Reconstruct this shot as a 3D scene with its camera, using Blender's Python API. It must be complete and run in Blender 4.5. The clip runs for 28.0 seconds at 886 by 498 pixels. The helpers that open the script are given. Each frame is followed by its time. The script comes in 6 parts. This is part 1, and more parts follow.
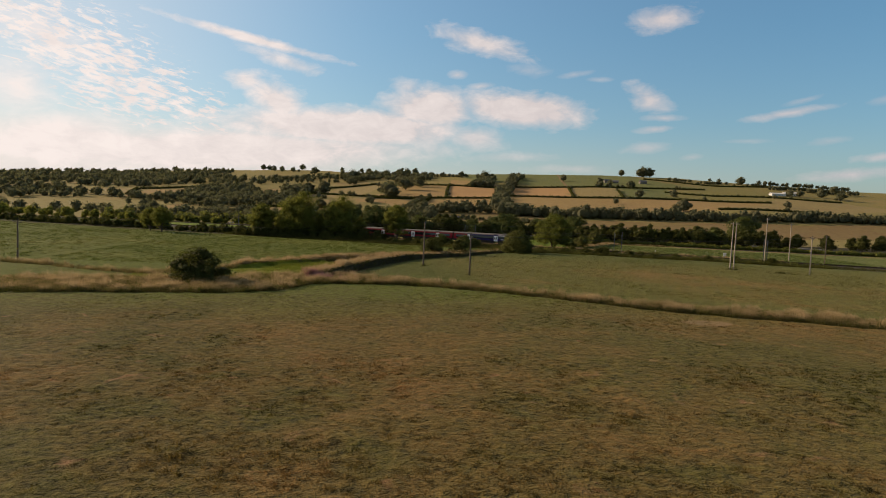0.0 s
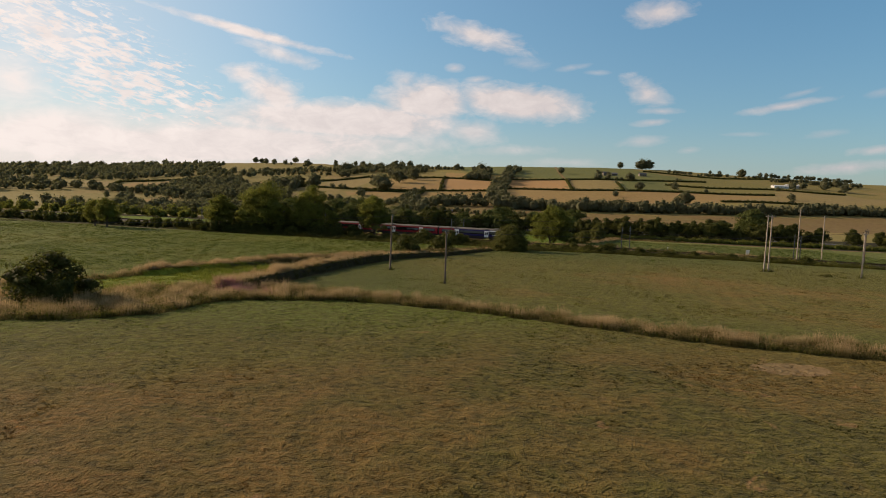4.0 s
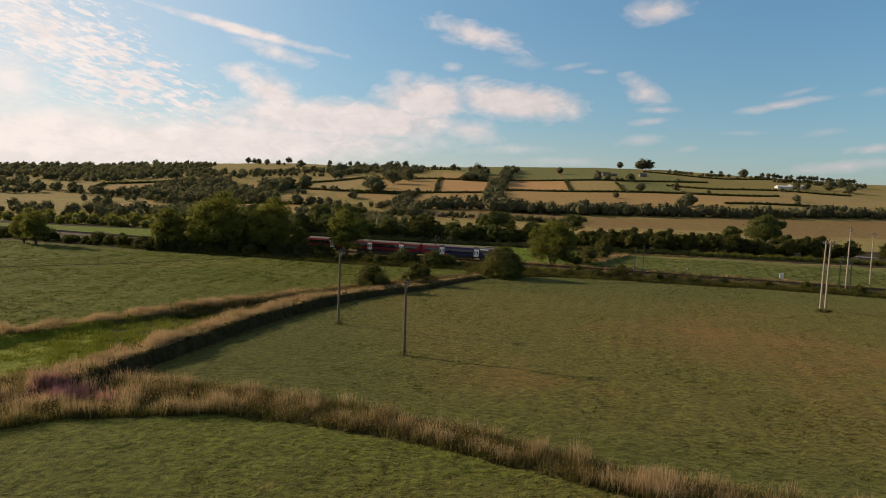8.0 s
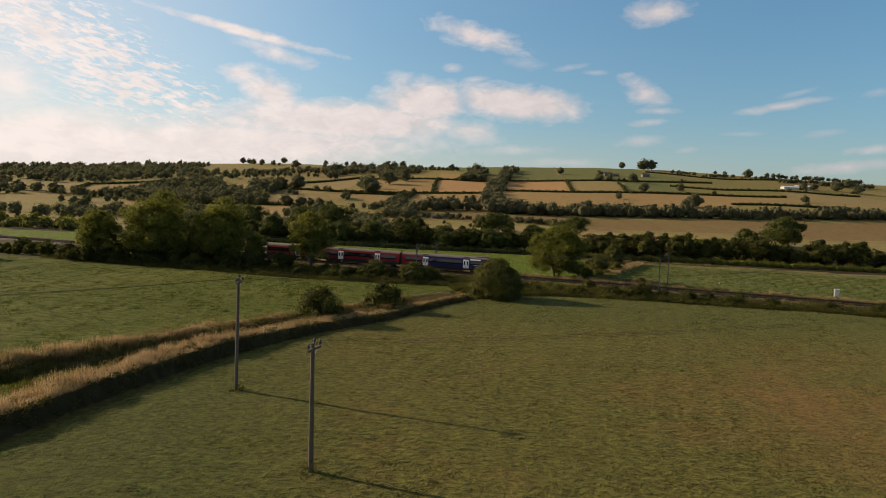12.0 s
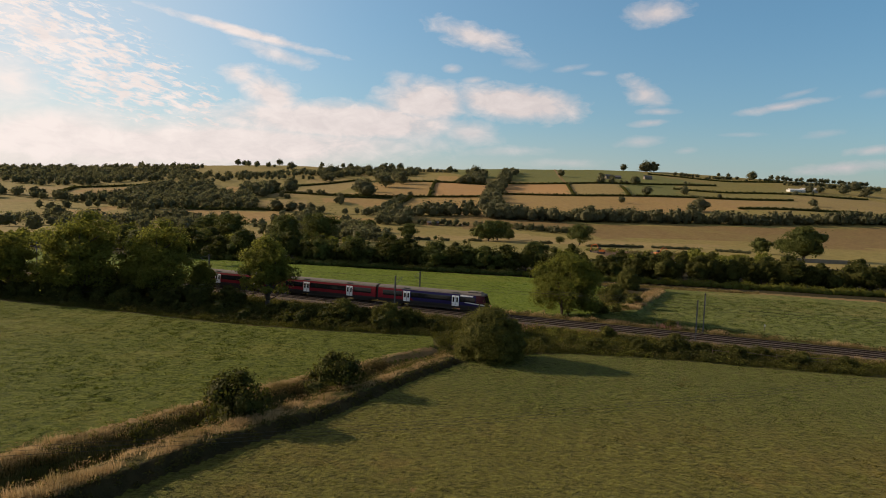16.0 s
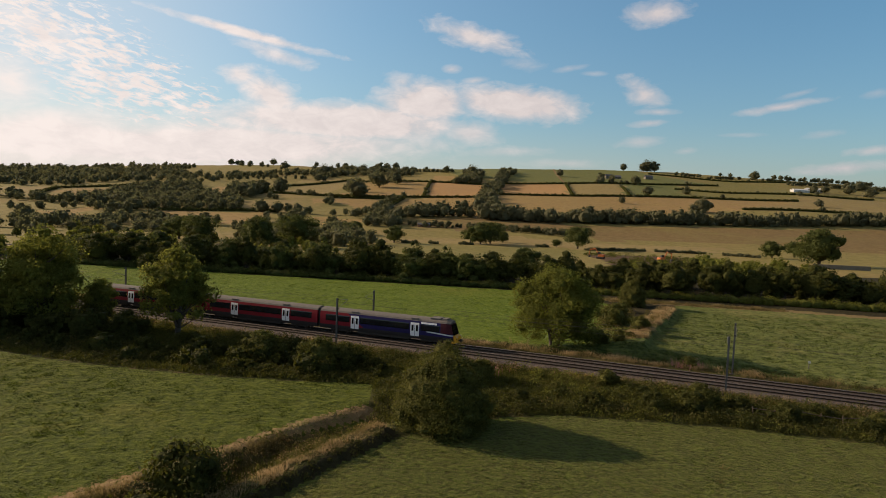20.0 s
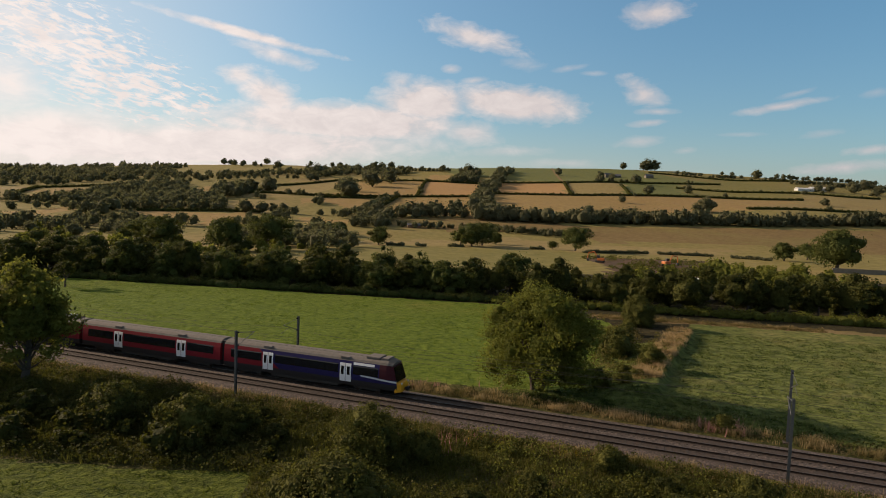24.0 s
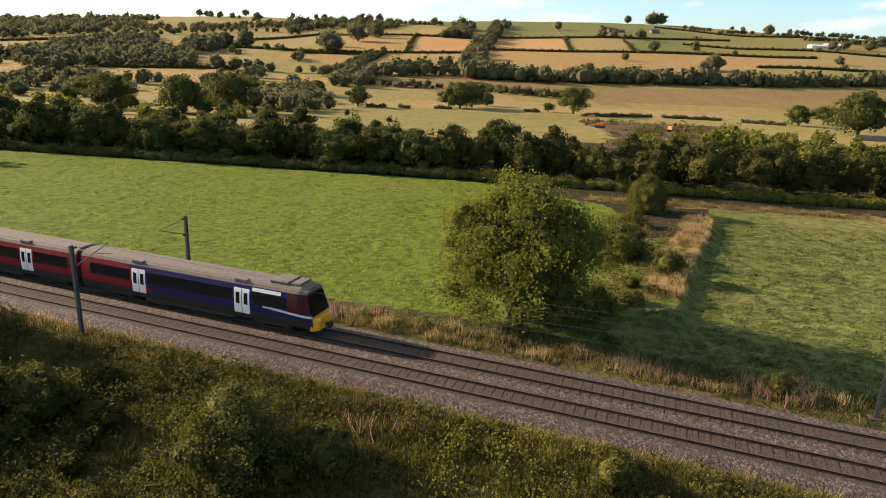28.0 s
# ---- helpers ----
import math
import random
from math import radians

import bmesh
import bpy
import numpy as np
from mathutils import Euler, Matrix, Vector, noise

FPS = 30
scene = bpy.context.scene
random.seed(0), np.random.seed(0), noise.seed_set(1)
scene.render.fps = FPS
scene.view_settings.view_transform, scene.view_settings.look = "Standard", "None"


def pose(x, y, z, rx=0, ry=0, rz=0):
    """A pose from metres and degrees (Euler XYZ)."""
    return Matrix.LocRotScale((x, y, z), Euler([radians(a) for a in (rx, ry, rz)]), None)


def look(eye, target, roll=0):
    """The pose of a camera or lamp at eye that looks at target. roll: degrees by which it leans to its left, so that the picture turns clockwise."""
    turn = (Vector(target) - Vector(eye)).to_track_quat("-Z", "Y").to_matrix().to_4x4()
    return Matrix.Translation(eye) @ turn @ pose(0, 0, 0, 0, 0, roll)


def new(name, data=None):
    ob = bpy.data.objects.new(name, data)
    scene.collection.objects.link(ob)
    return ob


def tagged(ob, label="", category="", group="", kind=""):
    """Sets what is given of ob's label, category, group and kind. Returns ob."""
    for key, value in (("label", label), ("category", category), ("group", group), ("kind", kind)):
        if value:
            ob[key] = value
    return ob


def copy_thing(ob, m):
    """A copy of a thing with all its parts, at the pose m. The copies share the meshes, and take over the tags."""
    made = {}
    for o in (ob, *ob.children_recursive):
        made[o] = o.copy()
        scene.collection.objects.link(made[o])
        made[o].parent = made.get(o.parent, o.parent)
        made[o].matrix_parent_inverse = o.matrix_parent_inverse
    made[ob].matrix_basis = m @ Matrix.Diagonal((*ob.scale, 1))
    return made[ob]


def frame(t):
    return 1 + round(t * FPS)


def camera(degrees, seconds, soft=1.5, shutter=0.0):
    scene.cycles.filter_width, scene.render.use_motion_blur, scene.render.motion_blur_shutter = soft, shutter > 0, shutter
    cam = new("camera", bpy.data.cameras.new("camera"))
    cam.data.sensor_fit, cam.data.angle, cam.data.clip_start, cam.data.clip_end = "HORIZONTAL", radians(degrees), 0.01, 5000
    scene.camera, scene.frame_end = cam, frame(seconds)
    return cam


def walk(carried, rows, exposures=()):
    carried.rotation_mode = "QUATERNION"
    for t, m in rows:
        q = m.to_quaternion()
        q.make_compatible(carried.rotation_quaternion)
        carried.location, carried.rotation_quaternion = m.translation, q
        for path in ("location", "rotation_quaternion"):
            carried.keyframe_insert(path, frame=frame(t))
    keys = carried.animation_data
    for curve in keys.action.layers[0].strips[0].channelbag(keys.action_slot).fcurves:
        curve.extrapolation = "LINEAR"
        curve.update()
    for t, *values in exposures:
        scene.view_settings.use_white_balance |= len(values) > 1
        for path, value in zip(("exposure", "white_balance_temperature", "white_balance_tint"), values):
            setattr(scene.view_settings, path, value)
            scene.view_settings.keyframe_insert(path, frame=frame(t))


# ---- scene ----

cam = camera(69.7, 28.0, soft=0.95)
PATH = [
    (0, (1.693, -2.476, 12.307), (1.765, -0.482, 12.183), 2.4),
    (0.5, (2.361, 0.885, 12.246), (2.433, 2.88, 12.12), 2.5),
    (1, (2.863, 4.139, 12.208), (2.938, 6.134, 12.08), 2.4),
    (1.5, (3.576, 7.575, 12.057), (3.652, 9.57, 11.927), 2.4),
    (2, (4.19, 10.967, 11.968), (4.267, 12.961, 11.835), 2.3),
    (2.5, (4.757, 14.366, 11.91), (4.836, 16.36, 11.775), 2.3),
    (3, (5.414, 17.697, 11.885), (5.494, 19.691, 11.747), 2.3),
    (3.5, (6.231, 21.147, 11.774), (6.311, 23.14, 11.633), 2.3),
    (5.5, (9.272, 35.232, 13.034), (9.355, 37.225, 12.887), 2.2),
    (6, (9.868, 38.943, 13.862), (9.952, 40.936, 13.715), 2.2),
    (6.5, (10.397, 42.477, 14.708), (10.481, 44.47, 14.56), 2.2),
    (7, (10.963, 46.04, 15.604), (11.049, 48.032, 15.456), 2.2),
    (7.5, (11.547, 49.257, 15.986), (11.632, 51.25, 15.84), 2.2),
    (8, (12.119, 52.603, 16.067), (12.205, 54.596, 15.921), 2.2),
    (8.5, (12.669, 55.766, 16.115), (12.756, 57.759, 15.97), 2.2),
    (9, (13.322, 59.429, 16.134), (13.408, 61.422, 15.989), 2.2),
    (9.5, (13.842, 62.974, 16.134), (13.929, 64.967, 15.99), 2.3),
    (10, (14.455, 66.71, 16.169), (14.541, 68.703, 16.025), 2.3),
    (10.5, (15.106, 70.203, 16.119), (15.192, 72.196, 15.976), 2.2),
    (11, (15.774, 73.967, 16.097), (15.86, 75.96, 15.955), 2.2),
    (11.5, (16.395, 77.434, 16.159), (16.481, 79.428, 16.016), 2.2),
    (12, (17.088, 81.136, 16.188), (17.174, 83.129, 16.045), 2.2),
    (12.5, (17.809, 84.449, 16.17), (17.895, 86.442, 16.027), 2.2),
    (14.5, (18.726, 96.606, 18.244), (18.814, 98.599, 18.101), 2.2),
    (15, (19.259, 100.171, 18.923), (19.347, 102.164, 18.78), 2.1),
    (15.5, (20.019, 103.568, 19.743), (20.107, 105.561, 19.6), 2.2),
    (16, (20.843, 107.08, 20.584), (20.93, 109.073, 20.443), 2.2),
    (16.5, (21.609, 110.29, 21.018), (21.696, 112.283, 20.877), 2.2),
    (17, (22.526, 113.43, 20.996), (22.613, 115.423, 20.854), 2.2),
    (17.5, (23.481, 116.475, 21.033), (23.568, 118.468, 20.892), 2.2),
    (18, (24.459, 119.642, 21.122), (24.547, 121.635, 20.981), 2.2),
    (18.5, (25.402, 122.705, 21.079), (25.489, 124.698, 20.939), 2.2),
    (19, (26.358, 125.86, 21.118), (26.446, 127.854, 20.979), 2.2),
    (19.5, (27.322, 128.97, 21.127), (27.41, 130.963, 20.987), 2.2),
    (20, (28.295, 132.206, 21.149), (28.383, 134.199, 21.009), 2.2),
    (20.5, (29.278, 135.317, 21.152), (29.367, 137.31, 21.013), 2.2),
    (21, (30.448, 138.693, 21.138), (30.536, 140.686, 20.998), 2.1),
    (21.5, (31.176, 142.07, 21.064), (31.265, 144.063, 20.925), 2.1),
    (23.5, (34.887, 153.639, 21.087), (34.975, 155.632, 20.948), 2.1),
    (24, (35.706, 157.122, 21.054), (35.795, 159.115, 20.914), 2.1),
    (24.5, (36.436, 160.475, 20.957), (36.524, 162.468, 20.818), 2.1),
    (25, (37.085, 164.019, 20.867), (37.174, 166.012, 20.728), 2.1),
    (25.5, (37.762, 167.267, 20.793), (37.849, 169.26, 20.655), 2.0),
    (26, (38.526, 170.91, 20.841), (38.613, 172.903, 20.703), 2.0),
    (26.5, (39.104, 173.863, 20.878), (39.194, 175.857, 20.749), 2.0),
    (27, (39.738, 176.489, 20.687), (39.836, 178.476, 20.479), 2.1),
    (27.5, (40.414, 178.081, 20.682), (40.522, 180.041, 20.3), 2.2),
    (28, (40.932, 179.195, 20.578), (41.052, 181.11, 20.015), 2.4),
]
walk(cam, [(t, look(eye, target, roll)) for t, eye, target, roll in PATH], [(0, -0.1), (26.4, -0.1), (27.0, -0.03), (27.5, 0.38), (28.0, 0.92)])

# ---- light ----
SUN_EL, SUN_AZ = radians(21.0), radians(-67.7)          # low evening sun, ahead and to the west
sun_dir = Vector((math.sin(SUN_AZ) * math.cos(SUN_EL), math.cos(SUN_AZ) * math.cos(SUN_EL), math.sin(SUN_EL)))
sun_data = bpy.data.lights.new("sun", "SUN")
sun_data.energy, sun_data.angle, sun_data.color = 6.5, radians(0.6), (1.0, 0.752, 0.53)
sun = new("sun", sun_data)
sun.matrix_world = look(sun_dir * 100, (0, 0, 0))


class Nodes:
    """Short hand for building a node tree."""

    def __init__(self, tree):
        self.tree, self.links = tree, tree.links
        tree.nodes.clear()

    def add(self, kind, ins=(), operation=None, use_clamp=False, data_type=None, blend_type=None):
        n = self.tree.nodes.new(kind)
        if data_type:
            n.data_type = data_type
        if blend_type:
            n.blend_type = blend_type
        if operation:
            n.operation = operation
        if use_clamp:
            n.use_clamp = True
        for k, v in dict(ins).items():
            if isinstance(v, bpy.types.NodeSocket):
                self.links.new(v, n.inputs[k])
            else:
                n.inputs[k].default_value = v
        return n

    def maths(self, op, a, b=0.0, c=0.0, clamp=False):
        return self.add("ShaderNodeMath", operation=op, use_clamp=clamp, ins={0: a, 1: b, 2: c}).outputs[0]

    def ramp(self, fac, stops):
        n = self.add("ShaderNodeValToRGB", ins={"Fac": fac})
        while len(n.color_ramp.elements) < len(stops):
            n.color_ramp.elements.new(0.5)
        for e, (at, col) in zip(n.color_ramp.elements, stops):
            e.position, e.color = at, (*col, 1) if len(col) == 3 else col
        return n.outputs[0]

    def mix(self, fac, a, b, blend="MIX"):
        n = self.add("ShaderNodeMix", data_type="RGBA", blend_type=blend)
        for key, v in ((0, fac), (6, a), (7, b)):
            if isinstance(v, bpy.types.NodeSocket):
                self.links.new(v, n.inputs[key])
            else:
                n.inputs[key].default_value = v if key == 0 else (*v, 1)
        return n.outputs[2]

    def noise(self, vec, scale, detail=4.0, rough=0.55, distort=0.0):
        return self.add("ShaderNodeTexNoise", ins={"Vector": vec, "Scale": scale, "Detail": detail, "Roughness": rough, "Distortion": distort}).outputs[0]


def make_world():
    world = bpy.data.worlds.new("evening_sky")
    scene.world = world
    world.use_nodes = True
    n = Nodes(world.node_tree)
    sky = n.add("ShaderNodeTexSky")
    sky.sky_type, sky.sun_disc, sky.sun_elevation, sky.sun_rotation = "NISHITA", False, SUN_EL, SUN_AZ
    sky.air_density, sky.dust_density, sky.ozone_density, sky.altitude = 1.0, 1.2, 2.0, 100.0
    way = n.add("ShaderNodeTexCoord").outputs["Generated"]
    xyz = n.add("ShaderNodeSeparateXYZ", ins={0: way})
    x, y, z = xyz.outputs
    az = n.maths("MULTIPLY", n.maths("ARCTAN2", x, y), 180 / math.pi)
    el = n.maths("MULTIPLY", n.maths("ARCSINE", z), 180 / math.pi)
    flat = n.add("ShaderNodeCombineXYZ", ins={0: az, 1: n.maths("MULTIPLY", el, 2.0), 2: 0.0}).outputs[0]
    fine = n.noise(flat, 0.42, 7.0, 0.62, 0.4)
    big = n.noise(flat, 0.12, 5.0, 0.55, 0.3)
    lean = n.maths("ADD", n.maths("MULTIPLY", el, 3.4), n.maths("MULTIPLY", az, 0.55))
    small = n.noise(n.add("ShaderNodeCombineXYZ", ins={0: az, 1: lean, 2: 4.0}).outputs[0], 0.8, 4.0, 0.62, 0.5)
    rag = n.maths("ADD", n.maths("MULTIPLY", n.maths("SUBTRACT", fine, 0.5), 2.6), n.maths("MULTIPLY", n.maths("SUBTRACT", big, 0.5), 1.8))

    def bank(at_az, at_el, wide, high, tilt=0.0, soft=0.75, amount=1.0, torn=0.62):
        """A cloud of about that extent in degrees, ragged at its rim."""
        c, s = math.cos(radians(tilt)), math.sin(radians(tilt))
        u, v = n.maths("SUBTRACT", az, at_az), n.maths("SUBTRACT", el, at_el)
        p = n.maths("DIVIDE", n.maths("ADD", n.maths("MULTIPLY", u, c), n.maths("MULTIPLY", v, s)), wide)
        q = n.maths("DIVIDE", n.maths("SUBTRACT", n.maths("MULTIPLY", v, c), n.maths("MULTIPLY", u, s)), high)
        far = n.maths("SQRT", n.maths("ADD", n.maths("MULTIPLY", p, p), n.maths("MULTIPLY", q, q)))
        body = n.maths("DIVIDE", n.maths("SUBTRACT", n.maths("ADD", 1.0, n.maths("MULTIPLY", rag, torn)), far), soft * 1.35, clamp=True)
        return n.maths("MULTIPLY", body, amount)

    clouds = [
        bank(-15.2, 13.5, 9.0, 0.48, -8.8, 0.55, 1.00, 0.50), bank(-12.4, 12.0, 4.1, 0.68, -12.0, 0.70, 0.80, 0.60), bank(4.6, 14.5, 4.9, 1.20, -12.4, 0.60, 0.95, 0.50), bank(8.7, 12.3, 2.2, 0.60, -4.6, 0.90, 0.40, 0.70),
        bank(19.9, 16.2, 3.2, 1.38, 5.1, 0.60, 0.95, 0.50), bank(19.2, 10.0, 2.3, 1.29, -19.9, 0.70, 0.90, 0.60), bank(20.6, 8.4, 2.0, 0.37, -1.3, 0.80, 0.70, 0.50), bank(20.0, 7.5, 1.9, 0.38, 5.1, 0.70, 0.75, 0.40),
        bank(29.7, 8.6, 4.2, 0.39, 8.7, 0.80, 0.80, 0.50), bank(31.0, 9.6, 1.7, 0.29, 13.3, 0.90, 0.50, 0.60), bank(2.7, 11.8, 1.0, 0.42, 2.3, 0.70, 0.60, 0.50), bank(4.8, 10.9, 1.5, 0.38, 9.1, 0.70, 0.65, 0.50),
        bank(12.9, 12.0, 1.7, 0.28, 8.3, 0.80, 0.40, 0.50), bank(15.1, 11.6, 1.2, 0.23, 0.0, 0.80, 0.35, 0.50), bank(8.1, 9.0, 7.4, 1.85, -4.6, 0.40, 1.00, 0.34), bank(0.6, 8.9, 5.4, 2.2, -1.1, 0.40, 1.00, 0.34),
        bank(-1.6, 10.5, 1.9, 0.94, -6.8, 0.70, 0.70, 0.60), bank(-7.0, 6.8, 13.2, 2.11, 1.2, 0.35, 1.00, 0.30), bank(-12.9, 8.7, 3.6, 1.84, -24.1, 0.50, 1.00, 0.45), bank(-15.4, 10.1, 2.3, 1.08, -5.0, 0.60, 0.90, 0.60),
        bank(-18.7, 4.1, 24.7, 2.44, 3.9, 0.40, 1.00, 0.25), bank(-29.5, 4.1, 9.4, 2.60, 4.8, 0.50, 1.00, 0.25), bank(4.5, 6.4, 3.6, 1.37, -3.4, 0.60, 0.80, 0.40), bank(8.0, 4.9, 5.0, 0.60, 3.4, 0.90, 0.60, 0.60),
        bank(19.1, 5.9, 2.4, 0.52, 5.0, 0.90, 0.55, 0.60), bank(23.0, 5.2, 1.2, 0.33, 6.6, 0.90, 0.50, 0.50), bank(27.0, 6.5, 2.5, 0.23, 0.0, 0.90, 0.35, 0.50), bank(32.7, 6.4, 1.6, 0.39, 6.2, 0.90, 0.45, 0.50),
        bank(34.2, 3.9, 4.3, 0.55, 4.8, 0.80, 0.85, 0.50), bank(36.1, 5.2, 2.1, 0.41, 6.5, 0.80, 0.70, 0.50), bank(36.0, 9.3, 1.3, 0.44, 8.1, 0.90, 0.40, 0.60), bank(-30.2, 11.8, 4.2, 1.64, -18.4, 0.80, 1.00, 0.50),
        bank(-31.6, 7.6, 3.1, 2.80, 8.4, 0.80, 1.00, 0.50), bank(13.0, 4.0, 4.4, 0.49, 1.2, 0.90, 0.60, 0.50),
        bank(-42.0, 9.5, 8.0, 7.0, 0, 1.5, 0.8), bank(70.0, 9.0, 16.0, 3.0, 8, 1.2, 0.6), bank(150.0, 14.0, 40.0, 5.0, 6, 1.2, 0.6), bank(-120.0, 16.0, 30.0, 5.0, 0, 1.2, 0.6)]
    cover = clouds[0]
    for c in clouds[1:]:
        cover = n.maths("MAXIMUM", cover, c)
    # mackerel clouds towards the sun
    near_sun = n.maths("SUBTRACT", 1.0, n.maths("DIVIDE", n.maths("ADD", n.maths("ABSOLUTE", n.maths("ADD", n.maths("MULTIPLY", n.maths("ADD", az, 25.5), 0.13), n.maths("MULTIPLY", n.maths("SUBTRACT", el, 9.6), 0.30))),
                                                               n.maths("ABSOLUTE", n.maths("MULTIPLY", n.maths("ADD", az, 27.0), 0.07))), 1.9), clamp=True)
    ripple = n.maths("MULTIPLY", n.maths("SUBTRACT", small, n.maths("SUBTRACT", 0.60, n.maths("MULTIPLY", near_sun, 0.26))), 6.0, clamp=True)
    cover = n.maths("MAXIMUM", cover, n.maths("MULTIPLY", ripple, n.maths("MULTIPLY", near_sun, 3.0, clamp=True)))
    # haze low down, brightest below the sun
    low = n.maths("SUBTRACT", 1.0, n.maths("MULTIPLY", n.maths("ADD", el, -1.0), 0.13), clamp=True)
    toward = n.maths("SUBTRACT", 1.0, n.maths("MULTIPLY", n.maths("ADD", az, 34.0), 0.0125), clamp=True)
    haze = n.maths("MULTIPLY", n.maths("MULTIPLY", low, low), n.maths("ADD", 0.30, n.maths("MULTIPLY", toward, 0.70)), clamp=True)
    high = n.maths("ADD", 0.97, n.maths("MULTIPLY", el, 0.012, clamp=True))
    less_red = n.maths("SUBTRACT", high, n.maths("MULTIPLY", n.maths("MULTIPLY", n.maths("SUBTRACT", el, 3.0), 0.08, clamp=True), 0.17))
    blue = n.mix(1.0, n.mix(1.0, sky.outputs[0], SKY_TINT, "MULTIPLY"), n.add("ShaderNodeCombineXYZ", ins={0: less_red, 1: high, 2: high}).outputs[0], "MULTIPLY")
    # veil: tone added over the unseen overhead sky to dull its blue fill light
    veil = n.maths("MULTIPLY", n.maths("SUBTRACT", el, 19.0), 0.045, clamp=True)
    blue = n.mix(n.maths("MULTIPLY", veil, 0.9), blue, tuple(v * CLOUD for v in (0.122, 0.10, 0.078)))
    body = n.ramp(n.maths("ADD", n.maths("MULTIPLY", fine, 0.55), n.maths("MULTIPLY", toward, 0.62)),
                  [(0.25, tuple(v * CLOUD for v in (0.62, 0.57, 0.60))), (0.55, tuple(v * CLOUD for v in (0.80, 0.71, 0.69))), (0.9, tuple(v * CLOUD for v in (1.10, 0.97, 0.91)))])
    col = n.mix(haze, blue, n.mix(toward, tuple(v * CLOUD for v in (0.46, 0.50, 0.56)), tuple(v * CLOUD for v in (0.96, 0.84, 0.79))))
    facing = n.add("ShaderNodeVectorMath", operation="DOT_PRODUCT", ins={0: way, 1: tuple(sun_dir)}).outputs["Value"]
    glare = n.maths("MULTIPLY", n.maths("SUBTRACT", facing, 0.47), 2.5, clamp=True)
    col = n.mix(n.maths("MULTIPLY", n.maths("MULTIPLY", glare, glare), 0.60), col, tuple(v * CLOUD for v in (1.0, 0.90, 0.85)))
    col = n.mix(n.maths("MULTIPLY", n.maths("MULTIPLY", toward, toward), 0.32), col, tuple(v * CLOUD for v in (0.62, 0.63, 0.64)))
    col = n.mix(n.maths("MULTIPLY", cover, 0.97), col, body)
    bg = n.add("ShaderNodeBackground", ins={"Color": col, "Strength": SKY_POWER})
    n.add("ShaderNodeOutputWorld", ins={"Surface": bg.outputs[0]})


SKY_POWER, CLOUD, SKY_TINT = 0.10, 9.4, (1.02, 1.20, 1.25)
make_world()


# ---- materials ----
def material(name, build):
    m = bpy.data.materials.new(name)
    m.use_nodes = True
    n = Nodes(m.node_tree)
    shader = build(n)
    n.add("ShaderNodeOutputMaterial", ins={"Surface": shader})
    return m


def plain(name, col, rough=0.6, metal=0.0, grain=0.12, scale=6.0, bump=0.0):
    def build(n):
        pos = n.add("ShaderNodeTexCoord").outputs["Object"]
        a = n.noise(pos, scale, 5.0)
        b = n.noise(pos, scale * 9, 3.0)
        f = n.maths("ADD", n.maths("MULTIPLY", a, 0.6), n.maths("MULTIPLY", b, 0.4))
        c = n.mix(f, tuple(v * (1 - 2.2 * grain) for v in col), tuple(min(1, v * (1 + 1.8 * grain)) for v in col))
        ins = {"Base Color": c, "Roughness": rough, "Metallic": metal}
        if bump:
            ins["Normal"] = n.add("ShaderNodeBump", ins={"Strength": bump, "Distance": 0.02, "Height": b}).outputs[0]
        return n.add("ShaderNodeBsdfPrincipled", ins=ins).outputs[0]
    return material(name, build)


